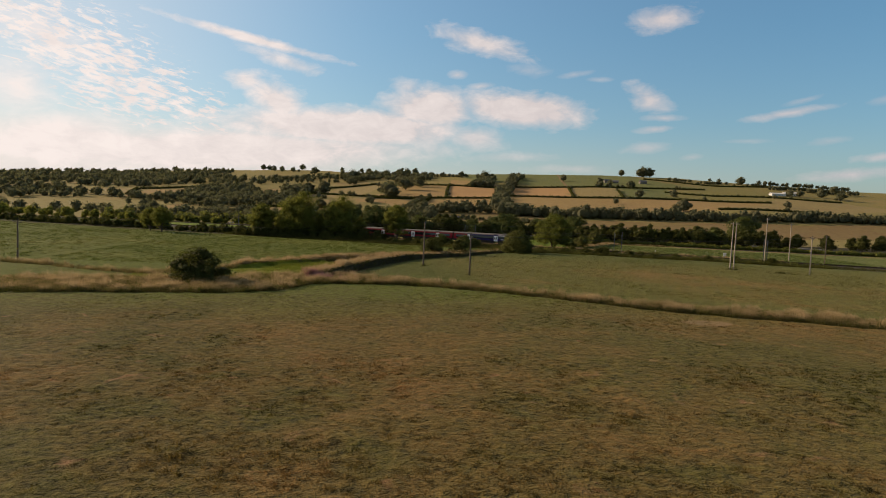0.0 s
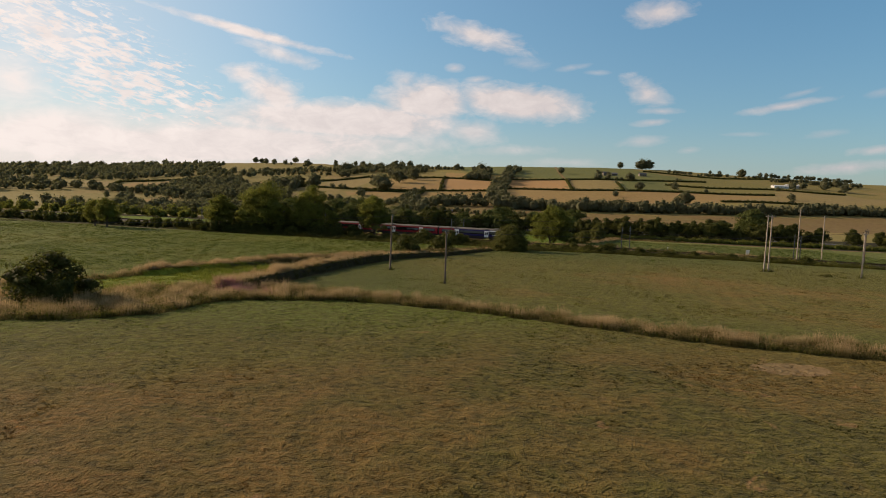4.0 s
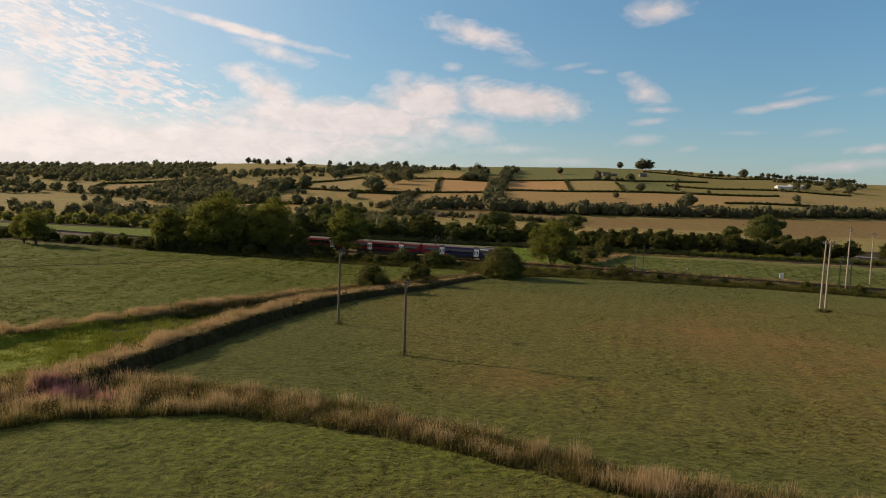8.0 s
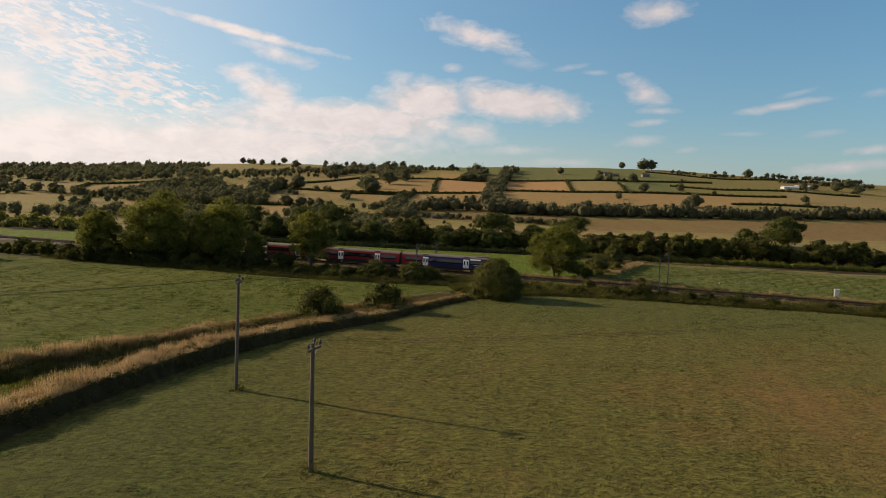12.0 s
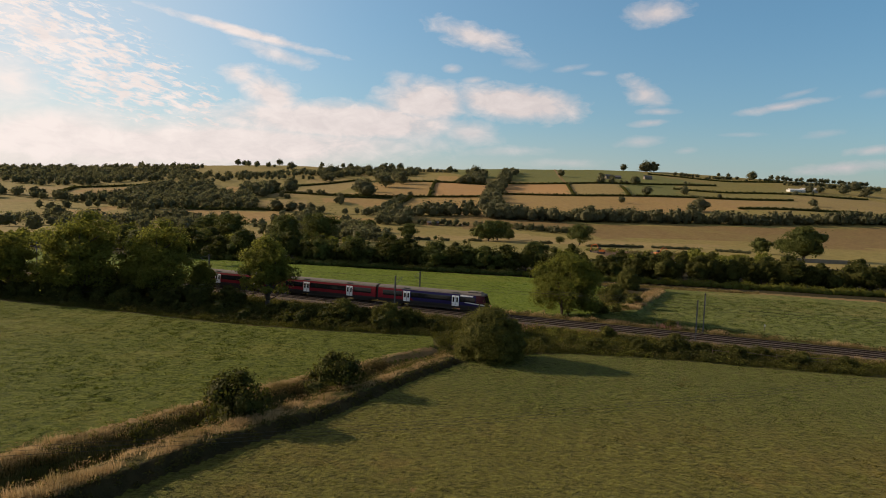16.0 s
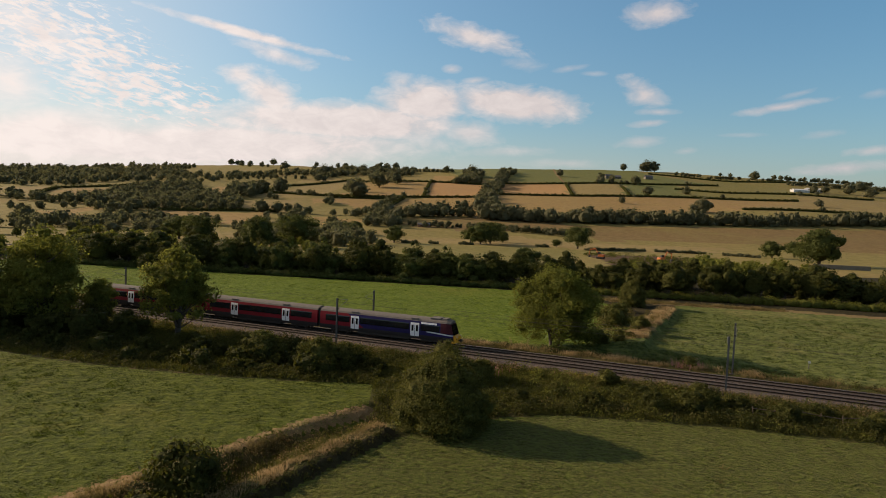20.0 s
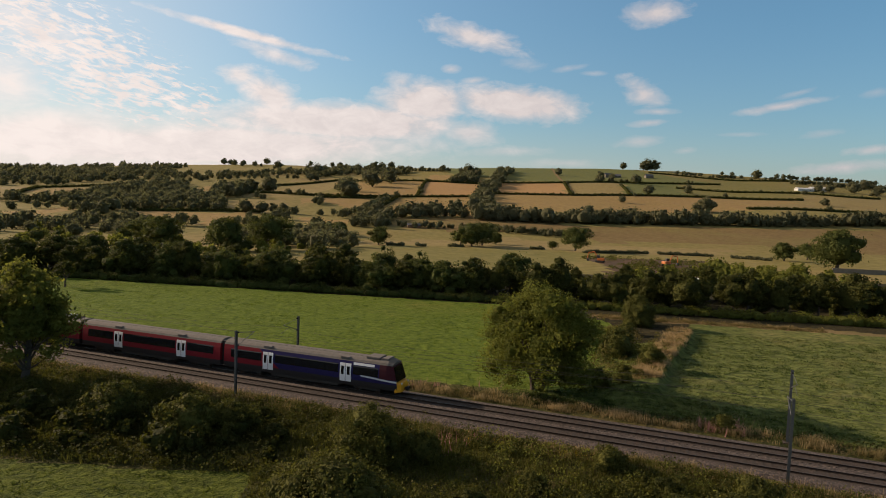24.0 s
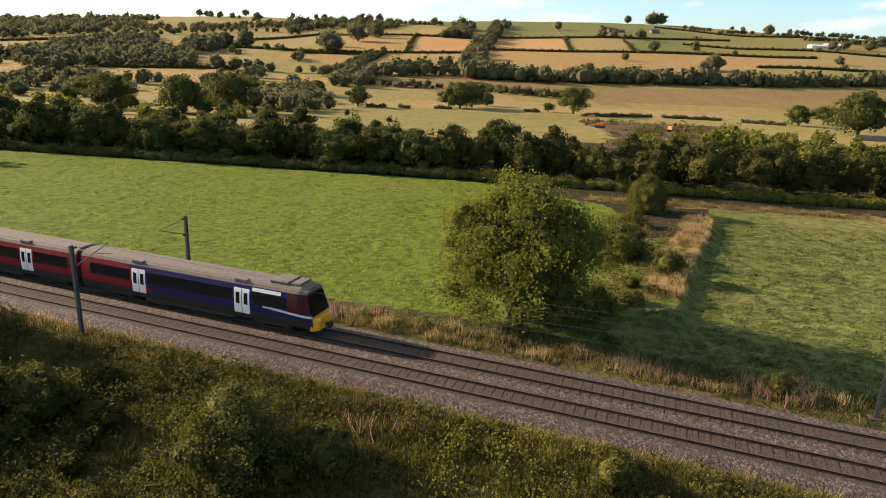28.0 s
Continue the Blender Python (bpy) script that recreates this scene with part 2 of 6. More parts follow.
def sward(n, pos, a, b, c, wide, mid, fine, c_from, lush=(), bare=0.0, wet_colour=(0.06, 0.085, 0.013)):
    """The colour of grassland: two greens, the darker for thatch and painted-in shade between tufts, a third colour in
    drier patches, greener ground along the given slopes, bare spots.
    """
    n1 = n.noise(pos, wide, 4.0, 0.6, 0.5)
    n2 = n.noise(pos, mid, 5.0, 0.65, 0.8)
    tufts = n.noise(n.add("ShaderNodeMapping", ins={"Vector": pos, "Scale": (1.0, 1.15, 1.0)}).outputs[0], fine, 3.0, 0.5, 0.4)
    coarse = n.noise(pos, fine * 0.42, 2.0, 0.5, 0.6)
    n3 = n.maths("ADD", n.maths("MULTIPLY", tufts, 0.72), n.maths("MULTIPLY", coarse, 0.28))
    n3 = n.maths("MULTIPLY", n.maths("SUBTRACT", n3, 0.355), 3.4, clamp=True)
    # a: dark thatch plus shade between tufts painted in; b: the tuft tops
    col = n.mix(n3, a, b)
    dry = n.maths("ADD", n.maths("MULTIPLY", n1, 0.66), n.maths("MULTIPLY", n2, 0.34))
    dry = n.maths("MULTIPLY", n.maths("SUBTRACT", dry, c_from), 6.0, clamp=True)
    wet = None
    for kx, ky, k in lush:
        x, y, z = n.add("ShaderNodeSeparateXYZ", ins={0: pos}).outputs
        s = n.maths("ADD", n.maths("MULTIPLY", x, kx), n.maths("ADD", n.maths("MULTIPLY", y, ky), k))
        s = n.maths("ADD", s, n.maths("MULTIPLY", n.maths("SUBTRACT", n1, 0.5), 2.2), clamp=True)
        wet = s if wet is None else n.maths("MAXIMUM", wet, s)
    if wet is not None:
        dry = n.maths("MULTIPLY", dry, n.maths("SUBTRACT", 1.0, wet))
    dry = n.maths("MULTIPLY", dry, n.maths("ADD", n.maths("MULTIPLY", n3, 0.75), 0.25, clamp=True))
    col = n.mix(dry, col, c)
    if wet is not None:
        # lush ground gets the same painted dark gaps and light tops
        lush_col = n.mix(n3, tuple(v * 0.42 for v in wet_colour), tuple(v * 1.5 for v in wet_colour))
        col = n.mix(n.maths("MULTIPLY", wet, 0.85), col, lush_col)
    if bare:
        spot = n.maths("MULTIPLY", n.maths("SUBTRACT", n.noise(pos, 0.32, 4.0, 0.6, 0.6), bare), 12.0, clamp=True)
        if wet is not None:
            spot = n.maths("MULTIPLY", spot, n.maths("SUBTRACT", 1.0, wet))
        col = n.mix(n.maths("MULTIPLY", spot, 0.85), col, (0.21, 0.115, 0.06))
    return col, n3


def turf(name, a, b, c, wide=0.02, mid=0.16, fine=1.6, c_from=0.52, bump=0.85, rows=0.0, lush=(), bare=0.0, wet_colour=(0.06, 0.085, 0.013), sheen=0.0, tint=(0.70, 0.80, 0.30)):
    def build(n):
        pos = n.add("ShaderNodeNewGeometry").outputs["Position"]
        col, n3 = sward(n, pos, a, b, c, wide, mid, fine, c_from, lush, bare, wet_colour)
        if rows:
            w = n.add("ShaderNodeTexWave", ins={"Vector": n.add("ShaderNodeMapping", ins={"Vector": pos, "Rotation": (0, 0, radians(20))}).outputs[0], "Scale": rows, "Distortion": 3.0, "Detail": 3.0})
            col = n.mix(n.maths("MULTIPLY", w.outputs[1], 0.16), col, tuple(v * 0.55 for v in a))
        h = n.maths("ADD", n.maths("MULTIPLY", n3, 0.35), n.maths("MULTIPLY", n.noise(pos, fine * 4, 3.0), 0.5))
        nor = n.add("ShaderNodeBump", ins={"Strength": bump, "Distance": 0.55, "Height": h}).outputs[0]
        return n.add("ShaderNodeBsdfPrincipled", ins={"Base Color": col, "Roughness": 0.95, "Specular IOR Level": 0.1, "Sheen Weight": sheen, "Sheen Roughness": 0.45, "Sheen Tint": (*tint, 1), "Normal": nor}).outputs[0]
    return material(name, build)


def sward_blades(name, a, b, c, wide=0.02, mid=0.16, fine=1.6, c_from=0.52, lush=(), bare=0.0, wet_colour=(0.06, 0.085, 0.013), glow=0.52):
    """Blades that take the colour of the grassland they stand in, each a little different."""
    def build(n):
        geo = n.add("ShaderNodeNewGeometry")
        col, n3 = sward(n, geo.outputs["Position"], a, b, c, wide, mid, fine, c_from, lush, bare, wet_colour)
        one = n.maths("ADD", 0.85, n.maths("MULTIPLY", geo.outputs["Random Per Island"], 0.7))
        col = n.mix(1.0, col, n.add("ShaderNodeCombineXYZ", ins={0: one, 1: one, 2: one}).outputs[0], "MULTIPLY")
        d = n.add("ShaderNodeBsdfPrincipled", ins={"Base Color": col, "Roughness": 0.8, "Specular IOR Level": 0.15}).outputs[0]
        t = n.add("ShaderNodeBsdfTranslucent", ins={"Color": col}).outputs[0]
        return n.add("ShaderNodeMixShader", ins={0: glow, 1: d, 2: t}).outputs[0]
    return material(name, build)


def foliage(name, dark, light, glow=0.35, tip=None, tall=1.0, clump=0.5, veil=0.5, sprays=0.0):
    """Leaves or blades, each piece of its own tone; light shines through them. tip: the colour of seed heads at that
    height; sprays: leaf sprays to the metre, with shade in their hollows painted into the tone.
    """
    def build(n):
        geo = n.add("ShaderNodeNewGeometry")
        f = n.maths("ADD", n.maths("MULTIPLY", geo.outputs["Random Per Island"], 0.30), n.maths("MULTIPLY", n.noise(geo.outputs["Position"], clump, 3.0), 0.80))
        ins = {"Roughness": 0.75, "Specular IOR Level": 0.10}
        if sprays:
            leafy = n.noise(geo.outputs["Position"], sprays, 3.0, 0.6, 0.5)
            # low spots between sprays get a darker tone, as painted shade
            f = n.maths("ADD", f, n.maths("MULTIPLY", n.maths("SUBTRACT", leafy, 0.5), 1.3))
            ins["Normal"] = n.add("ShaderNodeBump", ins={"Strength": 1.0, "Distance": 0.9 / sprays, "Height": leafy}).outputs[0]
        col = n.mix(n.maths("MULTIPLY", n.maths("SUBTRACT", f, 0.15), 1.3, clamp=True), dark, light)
        if tip:
            z = n.add("ShaderNodeSeparateXYZ", ins={0: geo.outputs["Position"]}).outputs[2]
            up = n.maths("ADD", n.maths("DIVIDE", z, tall), n.maths("MULTIPLY", n.maths("SUBTRACT", n.noise(geo.outputs["Position"], 0.25, 3.0), 0.5), 1.3))
            ripe = n.maths("MULTIPLY", n.maths("SUBTRACT", n.noise(geo.outputs["Position"], 0.17, 4.0, 0.6), 0.32), 5.0, clamp=True)
            col = n.mix(n.maths("MULTIPLY", n.maths("MULTIPLY", n.maths("SUBTRACT", up, 0.30), 1.9, clamp=True), n.maths("ADD", 0.25, n.maths("MULTIPLY", ripe, 0.75))), col, n.mix(geo.outputs["Random Per Island"], tip, tuple(v * 0.6 for v in tip)))
        d = n.add("ShaderNodeBsdfPrincipled", ins={"Base Color": col, **ins}).outputs[0]
        t = n.add("ShaderNodeBsdfTranslucent", ins={"Color": n.mix(veil, col, (0.16, 0.17, 0.02), "MIX")}).outputs[0]
        return n.add("ShaderNodeMixShader", ins={0: glow, 1: d, 2: t}).outputs[0]
    return material(name, build)


M = {}
LOOK_A = dict(a=(0.012, 0.014, 0.003), b=(0.095, 0.085, 0.017), c=(0.174, 0.087, 0.029), wide=0.03, mid=0.2, fine=1.9, c_from=0.428, lush=((-0.008, 0.035, -2.3), (-0.03, 0.0, -0.9)), bare=0.635, wet_colour=(0.064, 0.092, 0.009))
LOOK_B = dict(a=(0.028, 0.031, 0.005), b=(0.126, 0.126, 0.022), c=(0.194, 0.096, 0.034), wide=0.025, mid=0.16, fine=2.0, c_from=0.492, lush=((-0.07, -0.012, 2.6), (-0.035, -0.08, 9.2), (0.004, 0.045, -7.2)), bare=0.69, wet_colour=(0.046, 0.068, 0.010))
LOOK_C = dict(a=(0.020, 0.034, 0.004), b=(0.084, 0.106, 0.012), c=(0.150, 0.134, 0.034), wide=0.02, mid=0.2, fine=1.4, c_from=0.52)
LOOK_D = dict(a=(0.042, 0.078, 0.007), b=(0.126, 0.172, 0.019), c=(0.17, 0.160, 0.04), wide=0.02, mid=0.16, fine=1.1, c_from=0.55)
LOOK_E = dict(a=(0.028, 0.048, 0.009), b=(0.133, 0.160, 0.042), c=(0.209, 0.177, 0.071), wide=0.03, mid=0.22, fine=0.9, c_from=0.53)
for key, look_of in (("a", LOOK_A), ("b", LOOK_B), ("c", LOOK_C), ("d", LOOK_D), ("e", LOOK_E)):
    M["field_" + key] = turf("turf_of_field_" + key, rows=0.12 if key == "b" else 0.0, sheen=dict(a=0.15, b=0.15, c=0.13, d=0.07, e=0.06)[key], tint=(0.86, 0.75, 0.32) if key in "abe" else (0.76, 0.80, 0.20), **look_of)
    M["blade_" + key] = sward_blades("blades_of_field_" + key, **look_of)
M["wetland"] = turf("wet_green_turf", (0.085, 0.115, 0.010), (0.19, 0.22, 0.025), (0.16, 0.15, 0.05), 0.05, 0.3, 0.8, 0.6)
M["verge"] = turf("rank_verge", (0.030, 0.036, 0.010), (0.085, 0.080, 0.024), (0.15, 0.105, 0.05), 0.06, 0.3, 1.2, 0.5)
# dark turf under the belt, and painted shade on the ditch bank's face
M["under"] = turf("undergrowth_and_bank_shade", (0.022, 0.021, 0.010), (0.046, 0.040, 0.018), (0.06, 0.046, 0.024), 0.06, 0.3, 1.0, 0.5)
M["margin"] = turf("dry_field_margin", (0.17, 0.12, 0.06), (0.26, 0.18, 0.09), (0.14, 0.13, 0.05), 0.06, 0.3, 1.0, 0.5)
M["pasture"] = turf("pale_hill_pasture", (0.165, 0.142, 0.045), (0.25, 0.208, 0.074), (0.265, 0.185, 0.08), 0.008, 0.03, 0.25, 0.5, 0.3)
M["gold"] = turf("golden_stubble", (0.235, 0.160, 0.062), (0.32, 0.228, 0.09), (0.29, 0.185, 0.09), 0.008, 0.03, 0.3, 0.5, 0.2)
M["orange"] = turf("ripe_crop", (0.33, 0.20, 0.085), (0.40, 0.25, 0.11), (0.30, 0.19, 0.09), 0.008, 0.03, 0.3, 0.5, 0.2)
M["straw"] = turf("straw_meadow", (0.21, 0.165, 0.066), (0.29, 0.225, 0.096), (0.21, 0.15, 0.07), 0.008, 0.03, 0.3, 0.5, 0.2)
M["olive"] = turf("olive_meadow", (0.14, 0.13, 0.04), (0.22, 0.19, 0.065), (0.25, 0.18, 0.08), 0.008, 0.03, 0.3, 0.5, 0.2)
M["hill_green"] = turf("green_hill_field", (0.115, 0.128, 0.042), (0.165, 0.170, 0.060), (0.16, 0.15, 0.06), 0.008, 0.03, 0.3, 0.55, 0.2)
M["moor"] = turf("brown_rough_grazing", (0.145, 0.100, 0.042), (0.22, 0.155, 0.065), (0.19, 0.165, 0.055), 0.012, 0.04, 0.3, 0.5, 0.3)
M["soil"] = turf("bare_brown_soil", (0.065, 0.045, 0.030), (0.135, 0.088, 0.056), (0.10, 0.09, 0.035), 0.03, 0.1, 0.6, 0.55, 0.5)
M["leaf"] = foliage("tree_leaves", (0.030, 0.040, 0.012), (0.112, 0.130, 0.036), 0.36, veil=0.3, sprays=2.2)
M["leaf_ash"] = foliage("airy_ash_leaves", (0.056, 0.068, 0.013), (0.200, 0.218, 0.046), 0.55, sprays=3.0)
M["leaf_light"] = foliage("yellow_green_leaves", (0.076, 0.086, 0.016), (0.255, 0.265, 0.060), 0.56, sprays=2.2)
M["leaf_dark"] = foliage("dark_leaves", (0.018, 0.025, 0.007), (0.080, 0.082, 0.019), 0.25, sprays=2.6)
# greyed and lightened: haze over the far trees is put into this colour
M["leaf_far"] = foliage("haze_paled_leaves", (0.090, 0.095, 0.060), (0.190, 0.186, 0.100), 0.52, clump=0.1, veil=0.3, sprays=0.9)
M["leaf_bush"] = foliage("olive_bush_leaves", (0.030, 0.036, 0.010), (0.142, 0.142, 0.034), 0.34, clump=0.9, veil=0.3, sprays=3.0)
M["bark"] = plain("bark", (0.075, 0.058, 0.042), 0.95, 0, 0.3, 3.0, 0.6)
M["blade"] = foliage("grass_blades", (0.065, 0.078, 0.014), (0.20, 0.17, 0.05), 0.25, clump=0.12)
M["blade_green"] = foliage("lush_grass_blades", (0.085, 0.120, 0.014), (0.22, 0.25, 0.04), 0.4, clump=0.12)
M["reed"] = foliage("tall_dry_grass", (0.046, 0.044, 0.014), (0.245, 0.188, 0.076), 0.45, (0.58, 0.42, 0.23), 1.05, 0.5, 0.15)
M["herb"] = foliage("rank_herbs", (0.026, 0.033, 0.008), (0.112, 0.112, 0.028), 0.36, (0.22, 0.165, 0.065), 1.7, 0.4)
M["herb_dark"] = foliage("dark_rank_herbs", (0.020, 0.024, 0.008), (0.085, 0.080, 0.024), 0.3, clump=0.4, veil=0.25)
M["seed"] = foliage("grass_seed_heads", (0.19, 0.125, 0.055), (0.44, 0.30, 0.145), 0.5, clump=0.25, veil=0.0)
M["pink"] = foliage("willowherb_flowers", (0.26, 0.12, 0.12), (0.52, 0.25, 0.27), 0.5, veil=0.0)
M["yellow"] = foliage("ragwort_flowers", (0.40, 0.28, 0.01), (0.55, 0.42, 0.03), 0.3)
M["pole_wood"] = plain("weathered_pole_wood", (0.115, 0.088, 0.066), 0.9, 0, 0.2, 4.0, 0.3)
M["pole_pale"] = plain("sun_bleached_pole_wood", (0.30, 0.25, 0.20), 0.9, 0, 0.15, 4.0, 0.3)
M["steel"] = plain("galvanised_steel", (0.13, 0.13, 0.13), 0.55, 0.6, 0.15, 5.0)
M["porcelain"] = plain("dark_insulator", (0.022, 0.016, 0.014), 0.25, 0, 0.1)
M["wire"] = plain("dull_wire", (0.035, 0.033, 0.032), 0.8, 0.0, 0.05)
M["rail_side"] = plain("rusty_rail", (0.034, 0.021, 0.014), 0.7, 0.3, 0.2, 5.0)
M["rail_top"] = plain("worn_rail_head", (0.085, 0.066, 0.054), 0.55, 0.3, 0.1, 5.0)
M["sleeper"] = plain("concrete_sleeper", (0.050, 0.038, 0.031), 0.95, 0, 0.3, 9.0, 0.5)
M["road"] = plain("grey_asphalt", (0.13, 0.125, 0.125), 0.9, 0, 0.1, 0.6)
M["stone"] = plain("gritstone", (0.17, 0.15, 0.12), 0.9, 0, 0.25, 0.8, 0.4)
M["brick_red"] = plain("weathered_red_brick", (0.27, 0.14, 0.085), 0.9, 0, 0.25, 1.2, 0.4)
M["slate"] = plain("slate_roof", (0.10, 0.10, 0.11), 0.7, 0, 0.2, 1.5)
M["white"] = plain("white_sheeting", (0.75, 0.74, 0.72), 0.6, 0, 0.05)
M["grey_paint"] = plain("pale_grey_paint", (0.50, 0.50, 0.48), 0.5, 0, 0.08)
M["orange_paint"] = plain("orange_paint", (0.46, 0.125, 0.02), 0.5, 0, 0.15)
M["black"] = plain("black_rubber", (0.012, 0.012, 0.013), 0.6, 0, 0.2)


def ballast_build(n):
    pos = n.add("ShaderNodeNewGeometry").outputs["Position"]
    cell = n.add("ShaderNodeTexVoronoi", ins={"Vector": pos, "Scale": 8.0})
    tone = n.ramp(cell.outputs["Color"], [(0.0, (0.014, 0.010, 0.009)), (0.5, (0.052, 0.040, 0.035)), (1.0, (0.19, 0.146, 0.124))])
    big = n.noise(pos, 0.5, 4.0)
    col = n.mix(n.maths("MULTIPLY", n.maths("SUBTRACT", big, 0.40), 1.3, clamp=True), tone, (0.044, 0.032, 0.026))
    x, y, z = n.add("ShaderNodeSeparateXYZ", ins={0: pos}).outputs
    q = n.maths("ADD", n.maths("MULTIPLY", n.maths("SUBTRACT", x, 12.2), 0.3932), n.maths("MULTIPLY", n.maths("SUBTRACT", y, 230.0), 0.9194))
    rust = n.maths("MINIMUM", n.maths("ABSOLUTE", q), n.maths("ABSOLUTE", n.maths("SUBTRACT", q, 3.4)))
    rust = n.maths("MULTIPLY", n.maths("SUBTRACT", n.maths("ADD", 1.0, n.maths("MULTIPLY", big, 0.5)), rust), 4.0, clamp=True)
    col = n.mix(n.maths("MULTIPLY", rust, 0.62), col, (0.040, 0.026, 0.019))
    nor = n.add("ShaderNodeBump", ins={"Strength": 0.9, "Distance": 0.05, "Height": n.maths("SUBTRACT", 1.0, cell.outputs["Distance"])}).outputs[0]
    return n.add("ShaderNodeBsdfPrincipled", ins={"Base Color": col, "Roughness": 0.95, "Normal": nor}).outputs[0]


M["ballast"] = material("ballast_stone", ballast_build)


# ---- mesh tools ----
def mesh_of(name, verts, faces, mats, which=None, smooth=False):
    """A mesh from arrays: faces all of one size."""
    verts, faces = np.asarray(verts, np.float32), np.asarray(faces, np.int32)
    me = bpy.data.meshes.new(name)
    k = faces.shape[1]
    me.vertices.add(len(verts))
    me.vertices.foreach_set("co", verts.ravel())
    me.loops.add(faces.size)
    me.loops.foreach_set("vertex_index", faces.ravel())
    me.polygons.add(len(faces))
    me.polygons.foreach_set("loop_start", np.arange(0, faces.size, k, dtype=np.int32))
    for m in mats:
        me.materials.append(m)
    if which is not None:
        me.polygons.foreach_set("material_index", np.asarray(which, np.int32))
    me.polygons.foreach_set("use_smooth", np.full(len(faces), smooth))
    me.update(calc_edges=True)
    me.validate()
    return me


def link(name, me, parent=None, label=""):
    ob = new(name, me)
    ob.parent = parent
    return tagged(ob, label)


def part(name, bm, mat, parent, label="", smooth=False):
    """Links a bmesh as one mesh object under a thing."""
    me = bpy.data.meshes.new(name)
    bm.to_mesh(me)
    bm.free()
    me.materials.append(mat)
    if smooth:
        me.polygons.foreach_set("use_smooth", np.full(len(me.polygons), True))
    return link(name, me, parent, label)


def box(bm, x0, y0, z0, x1, y1, z1, bevel=0.0):
    made = bmesh.ops.create_cube(bm, size=1.0, matrix=Matrix.Translation(((x0 + x1) / 2, (y0 + y1) / 2, (z0 + z1) / 2)) @ Matrix.Diagonal((abs(x1 - x0), abs(y1 - y0), abs(z1 - z0), 1)))
    if bevel:
        edges = list({e for v in made["verts"] for e in v.link_edges})
        bmesh.ops.bevel(bm, geom=edges, offset=bevel, segments=2, affect="EDGES", profile=0.5)
    return bm


def rod(bm, a, b, r0, r1=None, sides=8):
    a, b = Vector(a), Vector(b)
    m = Matrix.Translation((a + b) / 2) @ (b - a).to_track_quat("Z", "Y").to_matrix().to_4x4()
    bmesh.ops.create_cone(bm, cap_ends=True, segments=sides, radius1=r0, radius2=r0 if r1 is None else r1, depth=(b - a).length, matrix=m)
    return bm


def tube(points, radii, sides=6):
    """Verts and quads of a tapered tube along points."""
    points = np.asarray(points, float)
    ways = np.gradient(points, axis=0)
    ways /= np.linalg.norm(ways, axis=1)[:, None] + 1e-9
    side = np.cross(ways, (0.31, 0.95, 0.05))
    side /= np.linalg.norm(side, axis=1)[:, None] + 1e-9
    other = np.cross(ways, side)
    a = np.arange(sides) * 2 * np.pi / sides
    ring = side[:, None] * np.cos(a)[None, :, None] + other[:, None] * np.sin(a)[None, :, None]
    v = (points[:, None] + ring * np.asarray(radii)[:, None, None]).reshape(-1, 3)
    i, j = np.meshgrid(np.arange(len(points) - 1), np.arange(sides), indexing="ij")
    k = (j + 1) % sides
    f = np.stack([i * sides + j, i * sides + k, (i + 1) * sides + k, (i + 1) * sides + j], -1).reshape(-1, 4)
    return v, f


def joined(pieces):
    vs, fs, n = [], [], 0
    for v, f in pieces:
        vs.append(v), fs.append(f + n)
        n += len(v)
    return np.concatenate(vs), np.concatenate(fs)


def leaves(rng, at, size, droop=0.3, out=None, turned=1.1):
    """A folded leaf or spray at each place, turned at random, or mostly outwards where out is given."""
    n = len(at)
    a = rng.normal(size=(n, 3))
    a[:, 2] -= droop
    b = rng.normal(size=(n, 3))
    if out is not None:
        face = out / (np.linalg.norm(out, axis=1)[:, None] + 1e-6) * turned + rng.normal(size=(n, 3)) * 0.5
        a, b = np.cross(a, face), face
    a /= np.linalg.norm(a, axis=1)[:, None] + 1e-9
    b = np.cross(a, b)
    b /= np.linalg.norm(b, axis=1)[:, None] + 1e-9
    s = (size * rng.uniform(0.6, 1.35, n))[:, None]
    v = np.stack([at - a * s * 0.6, at + b * s * 0.42 + a * s * 0.05, at + a * s * 0.7, at - b * s * 0.42 - a * s * 0.05], 1).reshape(-1, 3)
    return v, np.arange(4 * n).reshape(n, 4)


def blob_points(rng, n, centre, radii, shell=0.62):
    d = rng.normal(size=(n, 3))
    d /= np.linalg.norm(d, axis=1)[:, None]
    r = shell + (1 - shell) * rng.random(n) ** 0.6
    r *= 1 + 0.22 * np.sin(d[:, 0] * 5 + centre[0] * 3) * np.cos(d[:, 1] * 4 + centre[1])
    return np.asarray(centre) + d * r[:, None] * np.asarray(radii)


def cube_ball(n):
    """A unit ball of quads."""
    vs, fs = [], []
    lin = np.tan(np.linspace(-1, 1, n + 1) * np.pi / 4)
    for axis in range(3):
        for sign in (-1, 1):
            a, b = np.meshgrid(lin, lin, indexing="ij")
            p = np.stack([np.full_like(a, sign), a * sign, b], -1)
            p = np.roll(p, axis, -1).reshape(-1, 3)
            i, j = np.meshgrid(np.arange(n), np.arange(n), indexing="ij")
            k = n + 1
            fs.append(np.stack([i * k + j, (i + 1) * k + j, (i + 1) * k + j + 1, i * k + j + 1], -1).reshape(-1, 4) + len(vs) * k * k)
            vs.append(p / np.linalg.norm(p, axis=1)[:, None])
    return np.concatenate(vs), np.concatenate(fs)


BALLS = {n: cube_ball(n) for n in (1, 2, 3)}


